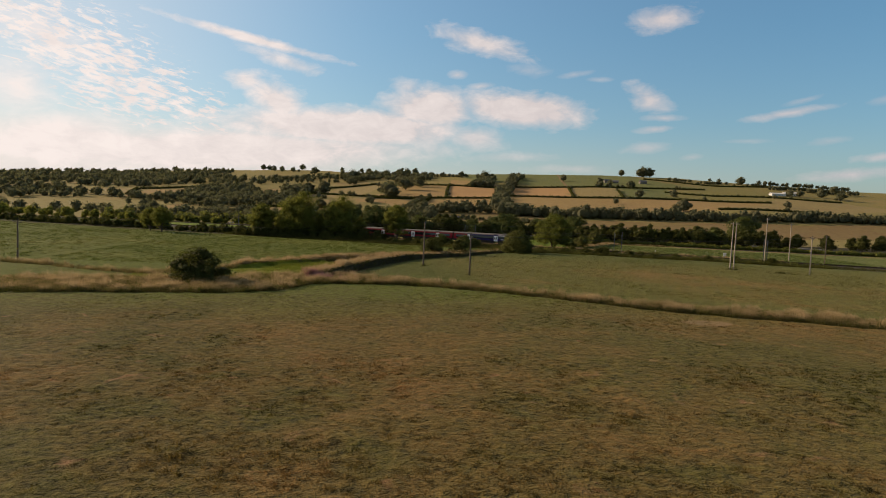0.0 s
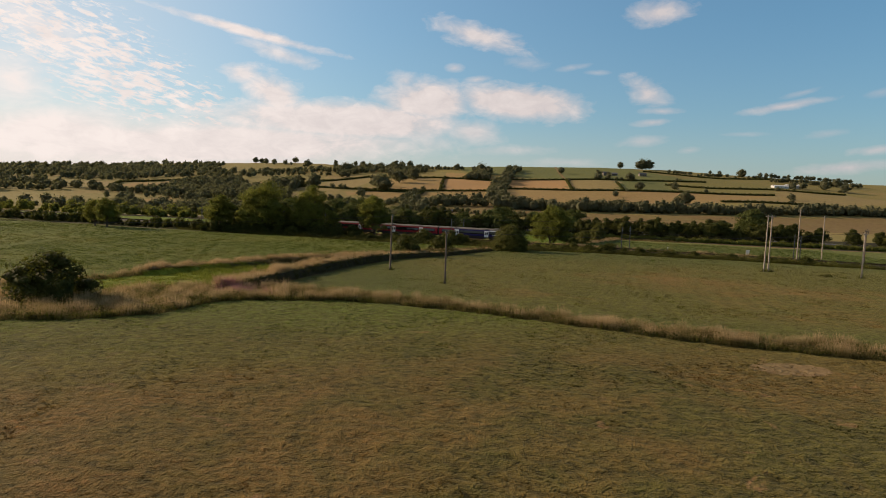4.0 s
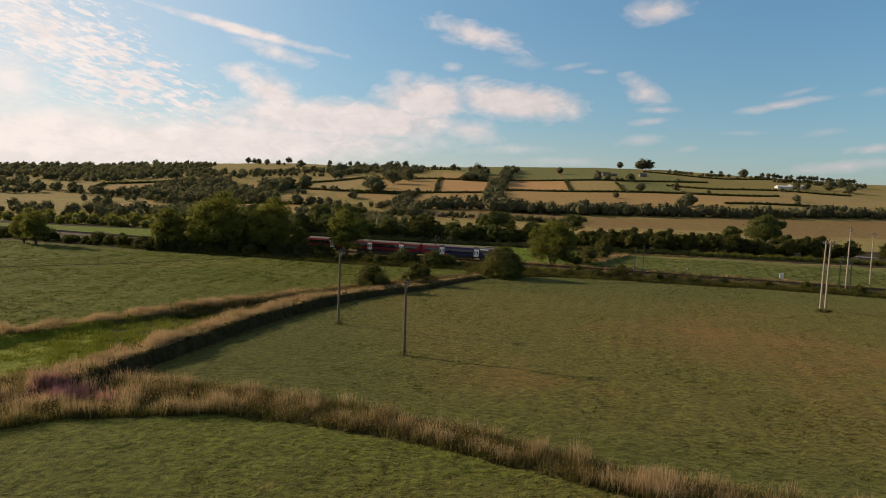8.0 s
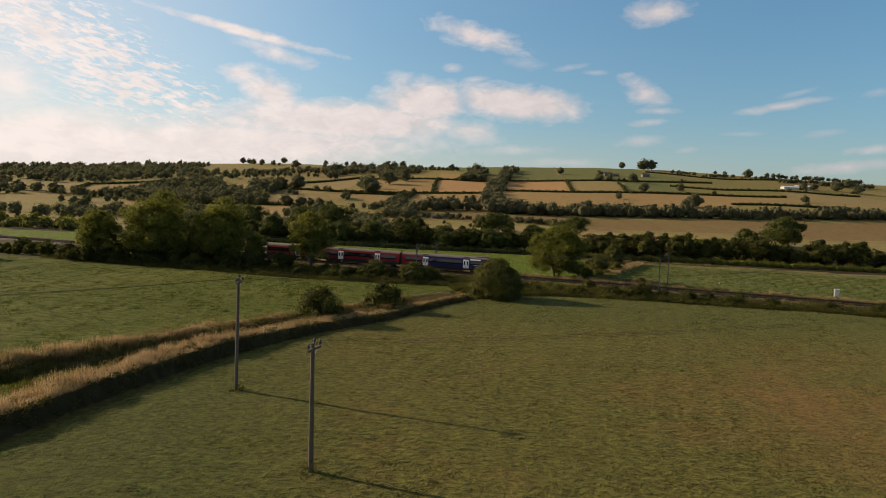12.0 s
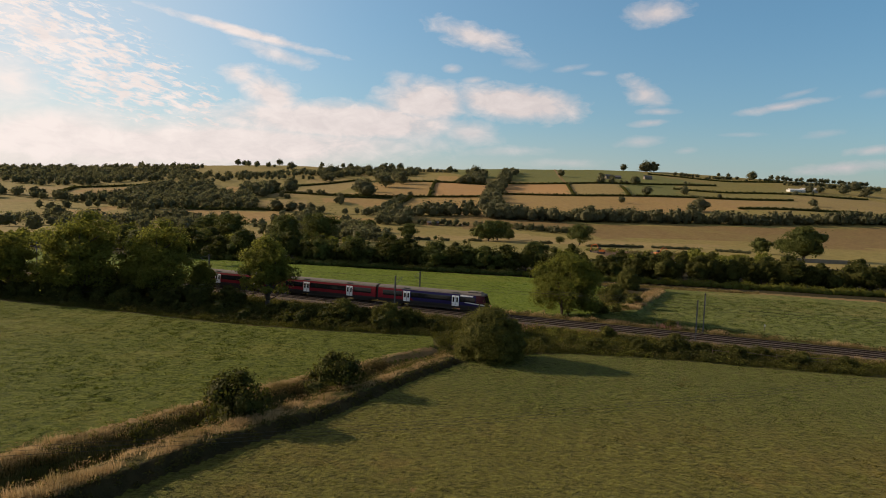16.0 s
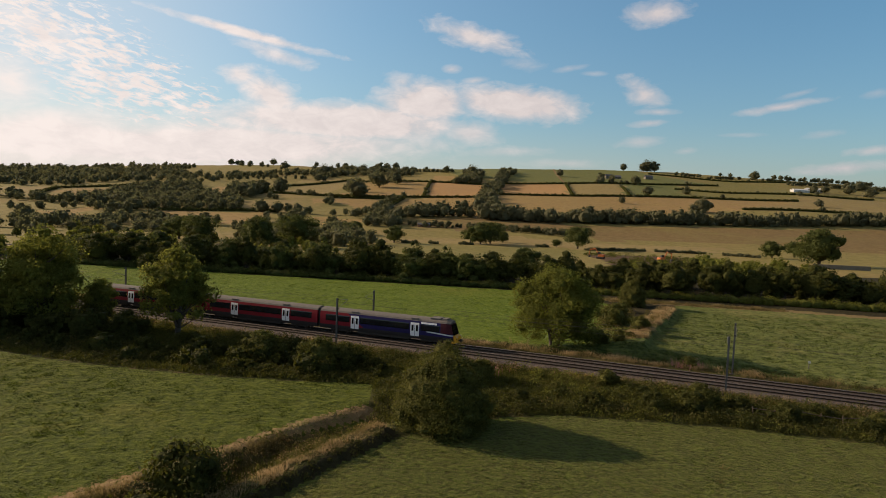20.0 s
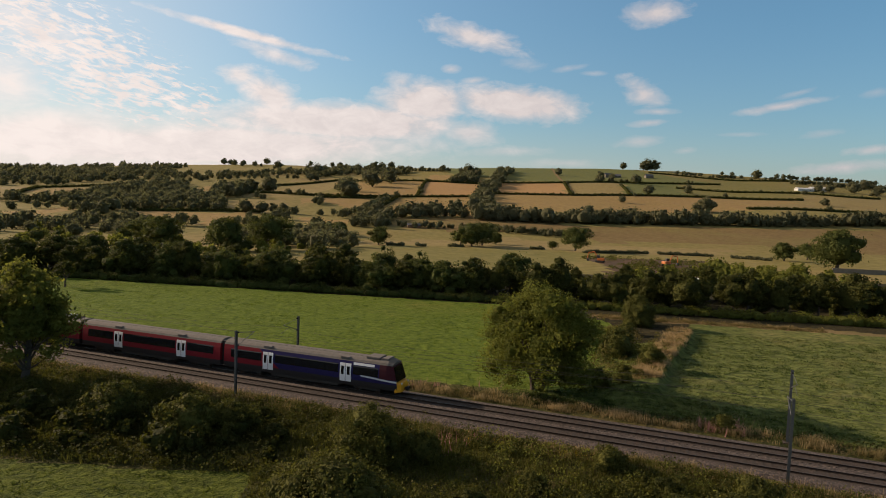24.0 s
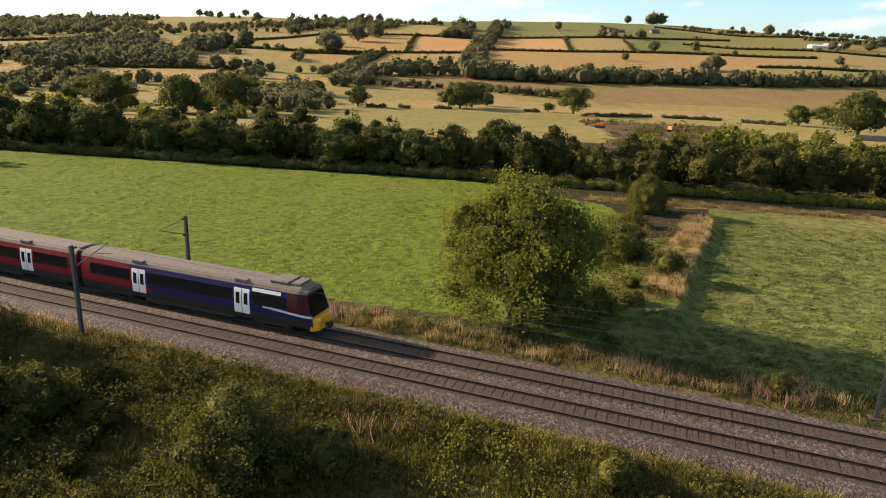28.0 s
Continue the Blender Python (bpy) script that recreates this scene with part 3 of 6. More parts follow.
def cores(rng, clumps, n, size=0.8):
    """The dense hearts of leaf clumps, dented at random."""
    v, f = BALLS[n]
    out = []
    for c, r in clumps:
        w = rng.normal(size=(3, 3)) * 2.2
        dent = 1 + 0.16 * np.sin(v @ w[0] + 1) + 0.12 * np.sin(v @ w[1] * 1.7)
        out.append((np.asarray(c) + v * dent[:, None] * np.asarray(r) * size, f))
    return joined(out)


# ---- the lie of the land ----
CREST_X = [-1000, -695, -391, -122, 112, 337, 457, 584, 686, 801, 915, 993]
CREST_Y = [1750, 1700, 1600, 1500, 1420, 1430, 1450, 1480, 1450, 1450, 1450, 1450]
CREST_Z = [69, 83, 93, 91, 93, 103, 106, 108, 102, 99, 97, 93]
TRACK_AT, TRACK_WAY = np.array((12.2, 230.0)), np.array((0.9194, -0.3932))
TRACK_SIDE = np.array((0.3932, 0.9194))
TRACK_GAP = 3.4


def along(s, q):
    """The place s metres along the near track and q metres beyond its middle."""
    p = TRACK_AT + TRACK_WAY * s + TRACK_SIDE * q
    return float(p[0]), float(p[1])


BERM = [(-16.2, 103), (-14.1, 109.7), (-11.1, 121.7), (-8.1, 133.6), (-4.2, 144.4), (0.8, 153.4), (5.2, 159.9), (10.4, 166.4), (14.8, 173.5), (19.5, 181.5), (25, 189)]
BERM_FAR = [(-32, 118), (-23.5, 131), (-19.5, 138), (-12, 149), (-6, 157.5), (0, 165.5), (5.5, 173), (13, 181.5), (20, 190), (25, 195)]
TERRACE = [(61.5, 222.0), (62.8, 225.0), (66.6, 233.4), (71.6, 242.7), (79.0, 255.0), (82.5, 261.5), (84.5, 266.0)]
DITCH = [(-17, 136), (-6.5, 151), (0, 161), (6.5, 169), (12.5, 177), (20, 188), (26, 196)]


def off_line(x, y, line):
    """How far each place lies from a line of points."""
    best = np.full(np.shape(x), 1e9)
    for (x0, y0), (x1, y1) in zip(line, line[1:]):
        t = np.clip(((x - x0) * (x1 - x0) + (y - y0) * (y1 - y0)) / ((x1 - x0) ** 2 + (y1 - y0) ** 2), 0, 1)
        best = np.minimum(best, np.hypot(x - x0 - t * (x1 - x0), y - y0 - t * (y1 - y0)))
    return best


def terrace(x, y):
    """The overgrown bank between two pastures: steep to the east, gentle to the west."""
    edge = np.interp(y, [p[1] for p in TERRACE], [p[0] for p in TERRACE])
    d = (x - edge) * 0.88
    ends = np.clip((y - 224) / 5, 0, 1) * np.clip((268 - y) / 4, 0, 1)
    return 0.85 * ends * np.where(d > 0, np.clip(1 - d / 0.9, 0, 1), np.clip(1 + d / 7.5, 0, 1))


def land(x, y):
    x, y = np.asarray(x, float), np.asarray(y, float)
    yc, zc = np.interp(x, CREST_X, CREST_Y), np.interp(x, CREST_X, CREST_Z)
    dip = -2.2 * np.clip((y - 330) / 120, 0, 1)
    s = (y - 540) / (yc - 540)
    z = np.where(s <= 0, dip, np.where(s < 1, -2.2 + (zc + 2.2) * np.clip(s, 0, 1) ** 1.3, zc - np.clip(y - yc, 0, 700) * 0.06))
    q = (x - TRACK_AT[0]) * TRACK_SIDE[0] + (y - TRACK_AT[1]) * TRACK_SIDE[1] - TRACK_GAP / 2
    z = z + 0.22 * np.clip((9 - np.abs(q)) / 4, 0, 1)
    z = z - 1.1 * np.clip((3.0 - off_line(x, y, DITCH)) / 2.2, 0, 1)
    z = z + 1.05 * (1 - 0.5 * np.clip((y - 148) / 30, 0, 1)) * np.clip((2.0 - off_line(x, y, BERM)) / 0.6, 0, 1) + 0.6 * (1 - 0.6 * np.clip((y - 150) / 20, 0, 1)) * np.clip((2.6 - off_line(x, y, BERM_FAR)) / 0.9, 0, 1)
    z = z + terrace(x, y)
    near = np.clip((330 - y) / 60, 0, 1)
    return z + near * 0.10 * (np.sin(x * 0.11 + y * 0.05) * np.sin(y * 0.09 - x * 0.04)) + (1 - near) * np.clip((y - 560) / 200, 0, 1) * 1.6 * np.sin(x * 0.021 + 1) * np.sin(y * 0.013)


def lattice(x, y, size, seed):
    """Smooth random heights, -1 to 1, with bumps of about that size."""
    table = np.random.default_rng(seed).uniform(-1, 1, (257, 257))
    u, v = np.asarray(x, float) / size, np.asarray(y, float) / size
    i, j = np.floor(u).astype(int), np.floor(v).astype(int)
    a, b = u - i, v - j
    a, b = a * a * (3 - 2 * a), b * b * (3 - 2 * b)
    i, j = i % 256, j % 256
    return (table[i, j] * (1 - a) + table[i + 1, j] * a) * (1 - b) + (table[i, j + 1] * (1 - a) + table[i + 1, j + 1] * a) * b


def tussocks(x, y):
    """The small unevenness of grazed grass."""
    near = np.clip((318 - y) / 20, 0, 1) * np.clip((x + 75) / 10, 0, 1) * np.clip((105 - x) / 10, 0, 1)
    tuft = np.abs(lattice(x, y * 1.25, 1.05, 1)) ** 0.8 * 0.10 + 0.060 * lattice(x, y * 1.2, 0.62, 2)
    near = near * (1 - 0.6 * np.clip((y - 100) / 30, 0, 1))
    return near * (tuft * (0.75 + 0.35 * lattice(x, y, 7.0, 4)) + 0.07 * lattice(x, y, 4.5, 3))


def inside(px, py, poly):
    poly = np.asarray(poly, float)
    hit = np.zeros(px.shape, bool)
    for (x0, y0), (x1, y1) in zip(poly, np.roll(poly, -1, 0)):
        if y0 != y1:
            hit ^= ((y0 > py) != (y1 > py)) & (px < (x1 - x0) * (py - y0) / (y1 - y0) + x0)
    return hit


STRIP_1 = [(-120, 62), (-80, 70), (-49, 76.5), (-34, 80.5), (-24, 82), (-17.5, 86), (-15.7, 93), (-12, 97), (-2, 98.5), (5, 97), (13, 93.8), (22.5, 88), (32, 82), (42, 78), (51, 75), (58, 71), (80, 60), (130, 36)]
STRIP_1_FAR = [(130, 43), (80, 67), (58, 78), (42, 84), (27, 89), (14, 98), (1, 104), (-8, 106), (-20, 107), (-30, 99), (-45, 92), (-80, 80), (-120, 72)]
STRIP_2 = [(-13.5, 106), (-11, 113), (-7.4, 123.5), (-1.8, 142), (2, 151), (5.3, 157.5), (10, 163), (14, 169.5), (17.5, 176.5), (23.5, 184), (29, 190)]
STRIP_2_FAR = [(24, 194), (17, 188), (12.7, 183), (8, 178), (2, 172), (-2.3, 165.5), (-8.8, 156.5), (-14, 148.5), (-21, 139.5), (-24.5, 131)]
BANK_NEAR = STRIP_2 + [(27, 194), (21, 187), (14.5, 178), (9.5, 170.5), (3.5, 163), (-2, 155.5), (-7.5, 146), (-11.5, 135), (-16.5, 123), (-20, 112)]
BANK_FAR = [(-31, 116), (-22.5, 129), (-18, 137), (-10.5, 147.5), (-4, 157), (2, 165), (8, 172), (15, 181.5), (22, 191), *STRIP_2_FAR, (-26, 133), (-33, 120)]
FIELD_B = [(-13.5, 104), *STRIP_2, (43, 195.5), (60, 193), (86, 186), (140, 165), (260, 112), (260, -20), (130, 40), (80, 64), (42, 81), (14, 96), (-2, 101)]
FIELD_C = [(-30, 119), *STRIP_2_FAR[::-1], (24, 205), (7, 206), (-13, 211), (-36, 219.5), (-61, 227), (-220, 288), (-220, 150), (-72, 112), (-50, 104)]
WETLAND = [(-45, 103), (-30, 119), (-24.5, 130), (-15, 126), (-18, 106), (-28, 98), (-42, 94)]
VERGE = [(-220, 288), (-61, 227), (-36, 219.5), (-13, 211), (7, 206), (24, 205), (24, 192), (43, 195.5), (60, 193), (86, 186), (140, 165), (260, 112), (260, 132), (86, 209.5), (43, 230), (20, 236.5), (-17, 253), (-60, 271.5), (-220, 340)]
FIELD_D = [(-220, 340), (-60, 271.5), (-17, 253), (20, 236.5), (43, 230), (55, 228), (63, 246), (73, 268), (72, 276), (54, 292.5), (-62, 317), (-220, 350)]
FIELD_E = [(47, 228.5), (60, 230), (72, 243), (76, 252), (89, 275.5), (112, 269.5), (260, 224), (260, 132), (86, 209.5)]
MARGIN = [(89, 275.5), (112, 269.5), (260, 224), (260, 228), (113, 273), (90, 279), (72, 283), (70, 280), (78, 276)]
BARE = (36.7, 72.7, 3.1, 2.0)          # a worn oval of bare earth
# parcels on the wooded slope that stand clear of trees
OPEN_FIELDS = [
    ("straw", [(-454, 904), (-399, 910), (-366, 806), (-406, 828)]),
    ("gold", [(-349, 787), (-380, 887), (-358, 988), (-335, 1048), (-319, 986), (-324, 922), (-322, 879), (-298, 802), (-312, 792), (-334, 817), (-336, 790)]),
    ("gold", [(-247, 603), (-272, 649), (-261, 686), (-253, 704), (-236, 668), (-224, 624), (-223, 600)]),
    ("gold", [(-197, 694), (-185, 705), (-99, 715), (-96, 691), (-108, 674), (-109, 614), (-111, 599), (-124, 643), (-141, 647), (-163, 647), (-184, 668)]),
    ("straw", [(-178, 598), (-141, 566), (-136, 548), (-166, 574)]),
    ("straw", [(-68, 442), (-88, 542), (-61, 456), (-58, 418)]),
    ("gold", [(-217, 882), (-252, 996), (-225, 1006), (-188, 881)]),
    ("straw", [(-132, 720), (-156, 806), (-132, 831), (-102, 842), (-91, 784), (-94, 716), (-111, 712)]),
    ("olive", [(-130, 571), (-104, 582), (-94, 558), (-124, 554)]),
    ("straw", [(-177, 1001), (-128, 988), (-106, 870), (-153, 857)]),
    ("straw", [(-155, 1205), (-100, 1210), (-71, 1120), (-90, 914), (-113, 903), (-146, 1074)]),
    ("gold", [(-92, 861), (-60, 888), (-1, 902), (-23, 769), (-27, 720), (-38, 799), (-60, 837), (-79, 807)]),
    ("gold", [(-62, 690), (-15, 670), (-16, 634), (-45, 628)]),
]
HILL_FIELDS = [
    ("soil", [(97, 358), (112, 400), (118, 470), (185, 460), (160, 385)]),
    ("moor", [(150, 575), (175, 690), (320, 700), (470, 730), (600, 790), (640, 640), (330, 560), (240, 600)]),
    ("olive", [(-20, 430), (12, 492), (110, 500), (150, 480), (118, 470), (90, 380), (20, 380)]),
    ("straw", [(6, 500), (40, 508), (200, 500), (250, 560), (140, 560), (100, 590), (-5, 530)]),
    ("moor", [(10, 640), (20, 700), (95, 734), (180, 690), (160, 620), (60, 615)]),
    ("orange", [(42, 929), (50, 1157), (132, 1125), (114, 934)]),
    ("gold", [(-85, 904), (36, 929), (50, 1157), (-80, 1150), (-50, 1000)]),
    ("gold", [(13, 916), (-9, 763), (95, 734), (114, 901), (114, 934)]),
    ("olive", [(-85, 904), (13, 916), (-9, 763), (-70, 790)]),
    ("orange", [(133, 980), (238, 981), (267, 1154), (161, 1149)]),
    ("straw", [(238, 981), (318, 989), (343, 1100), (361, 1171), (267, 1154)]),
    ("hill_green", [(318, 989), (415, 1004), (436, 1130), (470, 1200), (361, 1171), (343, 1100)]),
    ("olive", [(415, 1004), (571, 1020), (620, 1113), (436, 1130)]),
    ("gold", [(114, 901), (133, 980), (571, 1020), (600, 960), (417, 877), (300, 790), (110, 770)]),
    ("olive", [(436, 1130), (513, 1109), (753, 1116), (812, 1372), (481, 1374), (549, 1219)]),
    ("straw", [(417, 877), (591, 899), (800, 1000), (753, 1116), (620, 1113), (571, 1020)]),
    ("hill_green", [(104, 1262), (267, 1154), (361, 1171), (549, 1219), (481, 1374), (500, 1650), (50, 1650)]),
    ("gold", [(50, 1157), (132, 1125), (161, 1149), (104, 1262), (60, 1300)]),
]


def build_ground():
    xs = np.concatenate([[-4200, -2800, -1900, -1400], np.arange(-1100, -90, 20.0), np.arange(-90, -62, 2.0), np.arange(-62, -28, 0.5), np.arange(-28, 48, 0.34), np.arange(48, 95, 0.5), np.arange(95, 140, 2.0), np.arange(140, 1150, 20.0), [1400, 1900, 2800, 4200]])
    ys = np.concatenate([[-900, -400, -150, -60, -30], [-10], np.arange(0, 12, 2.0), np.arange(12, 70, 0.32), np.arange(70, 150, 0.46), np.arange(150, 240, 0.70), np.arange(240, 318, 1.1), np.arange(318, 332, 2.0), np.arange(336, 1760, 16.0), [1900, 2100, 2400, 2900, 3600, 4600]])
    X, Y = np.meshgrid(xs, ys)
    Z = land(X, Y) + tussocks(X, Y)
    v = np.stack([X, Y, Z], -1).reshape(-1, 3)
    w = len(xs)
    i, j = np.meshgrid(np.arange(len(ys) - 1), np.arange(w - 1), indexing="ij")
    f = np.stack([i * w + j, i * w + j + 1, (i + 1) * w + j + 1, (i + 1) * w + j], -1).reshape(-1, 4)
    cx, cy = (X[:-1, :-1] + X[1:, 1:]).ravel() / 2, (Y[:-1, :-1] + Y[1:, 1:]).ravel() / 2
    keys = ["field_a", "pasture", "under", "field_b", "field_c", "wetland", "verge", "field_d", "field_e", "margin", "soil", "moor", "gold", "orange", "straw", "olive", "hill_green"]
    which = np.where(cy < 285, 0, 1)
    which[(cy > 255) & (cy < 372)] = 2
    for key, poly in (("field_b", FIELD_B), ("field_c", FIELD_C), ("wetland", WETLAND), ("verge", STRIP_1 + STRIP_1_FAR), ("verge", STRIP_2 + STRIP_2_FAR),
                      ("verge", VERGE), ("field_d", FIELD_D), ("field_e", FIELD_E), ("margin", MARGIN), *HILL_FIELDS, *OPEN_FIELDS):
        which[inside(cx, cy, poly)] = keys.index(key)
    # dark strip along the bank's east face: its shade put into the ground colour
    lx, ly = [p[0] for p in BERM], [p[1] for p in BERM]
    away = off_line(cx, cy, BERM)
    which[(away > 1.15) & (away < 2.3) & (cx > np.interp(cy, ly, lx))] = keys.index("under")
    fx, fy = [p[0] for p in BERM_FAR], [p[1] for p in BERM_FAR]
    away = off_line(cx, cy, BERM_FAR)
    which[(away > 0.8) & (away < 2.9) & (cx < np.interp(cy, fy, fx)) & (cy > 142)] = keys.index("margin")
    which[((cx - BARE[0]) / BARE[2]) ** 2 + ((cy - BARE[1]) / BARE[3]) ** 2 < 1] = keys.index("margin")
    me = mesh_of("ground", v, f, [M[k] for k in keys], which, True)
    tagged(new("ground", me), "patchwork of mown fields, verges and golden hill pastures", "ground", kind="structure")


build_ground()


# ---- railway ----
def build_ballast():
    s = np.arange(-230, 181, 3.0)
    prof = [(-3.4, -0.15), (-2.0, 0.44), (-1.45, 0.468), (1.7, 0.44), (TRACK_GAP + 1.45, 0.468), (TRACK_GAP + 2.0, 0.44), (TRACK_GAP + 3.2, -0.15)]
    rng = np.random.default_rng(3)
    rows = [[(*along(a, q + (rng.normal() * 0.12 if k in (0, 6) else 0)), z) for k, (q, z) in enumerate(prof)] for a in s]
    v = np.array(rows).reshape(-1, 3)
    i, j = np.meshgrid(np.arange(len(s) - 1), np.arange(6), indexing="ij")
    f = np.stack([i * 7 + j, (i + 1) * 7 + j, (i + 1) * 7 + j + 1, i * 7 + j + 1], -1).reshape(-1, 4)
    tagged(new("ballast_bed", mesh_of("ballast_bed", v, f, [M["ballast"]])), "bed of grey-brown crushed ballast under two tracks", "trackbed", kind="structure")


build_ballast()
TRACK_TURN = math.degrees(math.atan2(TRACK_WAY[1], TRACK_WAY[0]))


def rail_mesh(length):
    half = [(-0.07, 0), (-0.07, 0.02), (-0.012, 0.04), (-0.012, 0.115), (-0.036, 0.125), (-0.036, 0.155)]
    prof = half + [(-a, b) for a, b in half[::-1]]
    n, k = 60, len(prof)
    xs = np.linspace(-length / 2, length / 2, n)
    v = np.array([[(x, a, b) for a, b in prof] for x in xs]).reshape(-1, 3)
    i, j = np.meshgrid(np.arange(n - 1), np.arange(k), indexing="ij")
    j2 = (j + 1) % k
    f = np.stack([i * k + j, (i + 1) * k + j, (i + 1) * k + j2, i * k + j2], -1).reshape(-1, 4)
    return mesh_of("rail", v, f, [M["rail_side"], M["rail_top"]], np.where(j.ravel() == 5, 1, 0))


def sleeper_mesh():
    bm = bmesh.new()
    box(bm, -0.13, -1.25, -0.12, 0.13, 1.25, 0.05)
    for v in bm.verts:
        if v.co.z > 0:
            v.co.x *= 0.78
            v.co.z -= 0.02 * (abs(v.co.y) < 0.4)
    me = bpy.data.meshes.new("sleeper")
    bm.to_mesh(me)
    bm.free()
    me.materials.append(M["sleeper"])
    return me


def build_tracks():
    rail, sleeper = rail_mesh(400.0), sleeper_mesh()
    sv = np.array([v.co for v in sleeper.vertices])
    sf = np.array([list(p.vertices) for p in sleeper.polygons])
    for q, word in ((0.0, "near"), (TRACK_GAP, "far")):
        x, y = along(-25, q)
        root = tagged(new("railway_track"), "straight railway track of rusty rails on concrete sleepers", "railway track", "railway tracks")
        root.matrix_world = pose(x, y, 0.425, 0, 0, TRACK_TURN)
        for side in (-0.7525, 0.7525):
            r = link("rail", rail, root)
            r.location = (0, side, 0.055)
        rest = []
        for k in range(-300, 301):
            s = k * 0.65
            if -14 < s < 78:
                o = link("sleeper", sleeper, root)
                o.location = (s, 0, 0)
            else:
                rest.append((sv + (s, 0, 0), sf))
        v, f = joined(rest)
        tagged(link("sleeper_run", mesh_of("sleeper_run", v, f, [M["sleeper"]]), root), kind="stuff")


build_tracks()


def mast(x, y, high, arm, single=True):
    """A steel overhead-line mast with its cantilever towards the tracks."""
    base = float(land(x, y))
    root = tagged(new("overhead_line_mast"), "grey steel overhead line mast beside the tracks", "railway mast", "railway masts")
    root.matrix_world = pose(x, y, base, 0, 0, TRACK_TURN)
    bm = bmesh.new()
    box(bm, -0.10, -0.13, 0, 0.10, -0.11, high), box(bm, -0.10, 0.11, 0, 0.10, 0.13, high), box(bm, -0.012, -0.11, 0, 0.012, 0.11, high)
    part("column", bm, M["steel"], root)
    part("footing", box(bmesh.new(), -0.35, -0.35, -0.2, 0.35, 0.35, 0.15, 0.03), M["sleeper"], root)
    if arm:
        d = 1 if arm > 0 else -1
        tip, top, low = abs(arm), high - 0.25, high - 1.65
        bm = bmesh.new()
        rod(bm, (0, 0, low), (0, d * tip, top - 0.35), 0.035), rod(bm, (0, 0, top), (0, d * tip, top - 0.35), 0.025)
        rod(bm, (0, d * tip * 0.55, low + 0.62), (0, d * (tip + 0.35), low + 0.15), 0.022)
        part("cantilever", bm, M["steel"], root)
        for z in (low, top):
            bm = bmesh.new()
            for k in range(4):
                rod(bm, (0, d * (0.16 + k * 0.08), z + 0.02), (0, d * (0.20 + k * 0.08), z + 0.03), 0.075, 0.05, 8)
            part("insulator", bm, M["porcelain"], root)


mast(17.4, 223.6, 6.9, 3.1)
mast(22.0, 233.6, 6.7, -3.1)
mast(70.6, 213.0, 6.9, -3.0)
mast(65.2, 203.9, 6.9, 3.0)
mast(-26.3, 254.6, 6.8, -3.0)
mast(*along(-55, -3.6), 6.9, 3.0)
mast(*along(104, -3.4), 6.9, 3.0)
mast(*along(104, TRACK_GAP + 3.4), 6.9, -3.0)
mast(*along(150, TRACK_GAP + 3.4), 6.9, -3.0)
mast(*along(-100, TRACK_GAP + 3.4), 6.9, -3.0)


def wire(name, a, b, sag, r, label, category, parent=None, mat="wire"):
    t = np.linspace(0, 1, 17)[:, None]
    p = np.asarray(a) * (1 - t) + np.asarray(b) * t
    p[:, 2] -= sag * 4 * (t * (1 - t))[:, 0]
    v, f = tube(p, np.full(17, r), 4)
    ob = new(name, mesh_of(name, v, f, [M[mat]]))
    ob.parent = parent
    return tagged(ob, label, category)


for q, cuts in ((0.0, (-180, -115, -55, -3, 52, 104, 170)), (TRACK_GAP, (-180, -100, -45, 7, 54, 104, 170))):
    for s0, s1 in zip(cuts, cuts[1:]):
        wire("contact_wire", (*along(s0, q), 5.25), (*along(s1, q), 5.25), 0.06, 0.012, "thin copper contact wire above the track", "overhead wire")
        wire("catenary_wire", (*along(s0, q), 6.3), (*along(s1, q), 6.3), 0.65, 0.012, "thin sagging catenary wire above the track", "overhead wire")


# ---- wooden poles and their lines ----
def pole(x, y, high, arm="plain", mat="pole_wood", turn=0.0, lean=0.0, twin=False):
    root = tagged(new("power_pole"), "twin-legged pale wooden power pole standing in a field" if twin else
                  "weathered wooden power pole with a short crossarm standing in a field", "power pole", "power poles")
    root.matrix_world = pose(x, y, float(land(x, y)), 0, lean, turn)
    for dx in ((-0.55, 0.55) if twin else (0.0,)):
        part("shaft", rod(bmesh.new(), (dx, 0, -0.3), (dx * 0.9, 0, high), 0.17, 0.115, 10), M[mat], root, smooth=False)
    bm = bmesh.new()
    w = 1.25 if twin else 0.75
    box(bm, -w, -0.17, high - 0.42, w, -0.05, high - 0.27, 0.015)
    part("crossarm", bm, M[mat], root)
    bm = bmesh.new()
    rod(bm, (-w * 0.6, -0.12, high - 0.3), (0, -0.12, high - 0.9), 0.025), rod(bm, (w * 0.6, -0.12, high - 0.3), (0, -0.12, high - 0.9), 0.025)
    part("brace", bm, M["steel"], root)
    for dx in (-w * 0.92, 0.0, w * 0.92):
        bm = bmesh.new()
        z = high - 0.27 + (0.27 if dx == 0 else 0)
        rod(bm, (dx, -0.11, z), (dx, -0.11, z + 0.12), 0.02), rod(bm, (dx, -0.11, z + 0.1), (dx, -0.11, z + 0.2), 0.11, 0.08), rod(bm, (dx, -0.11, z + 0.2), (dx, -0.11, z + 0.32), 0.095, 0.045)
        part("insulator", bm, M["porcelain"], root)
    if not twin:
        part("sign_plate", box(bmesh.new(), -0.1, -0.2, 1.9, 0.1, -0.185, 2.1), M["yellow"], root, "small yellow warning plate")
    return root


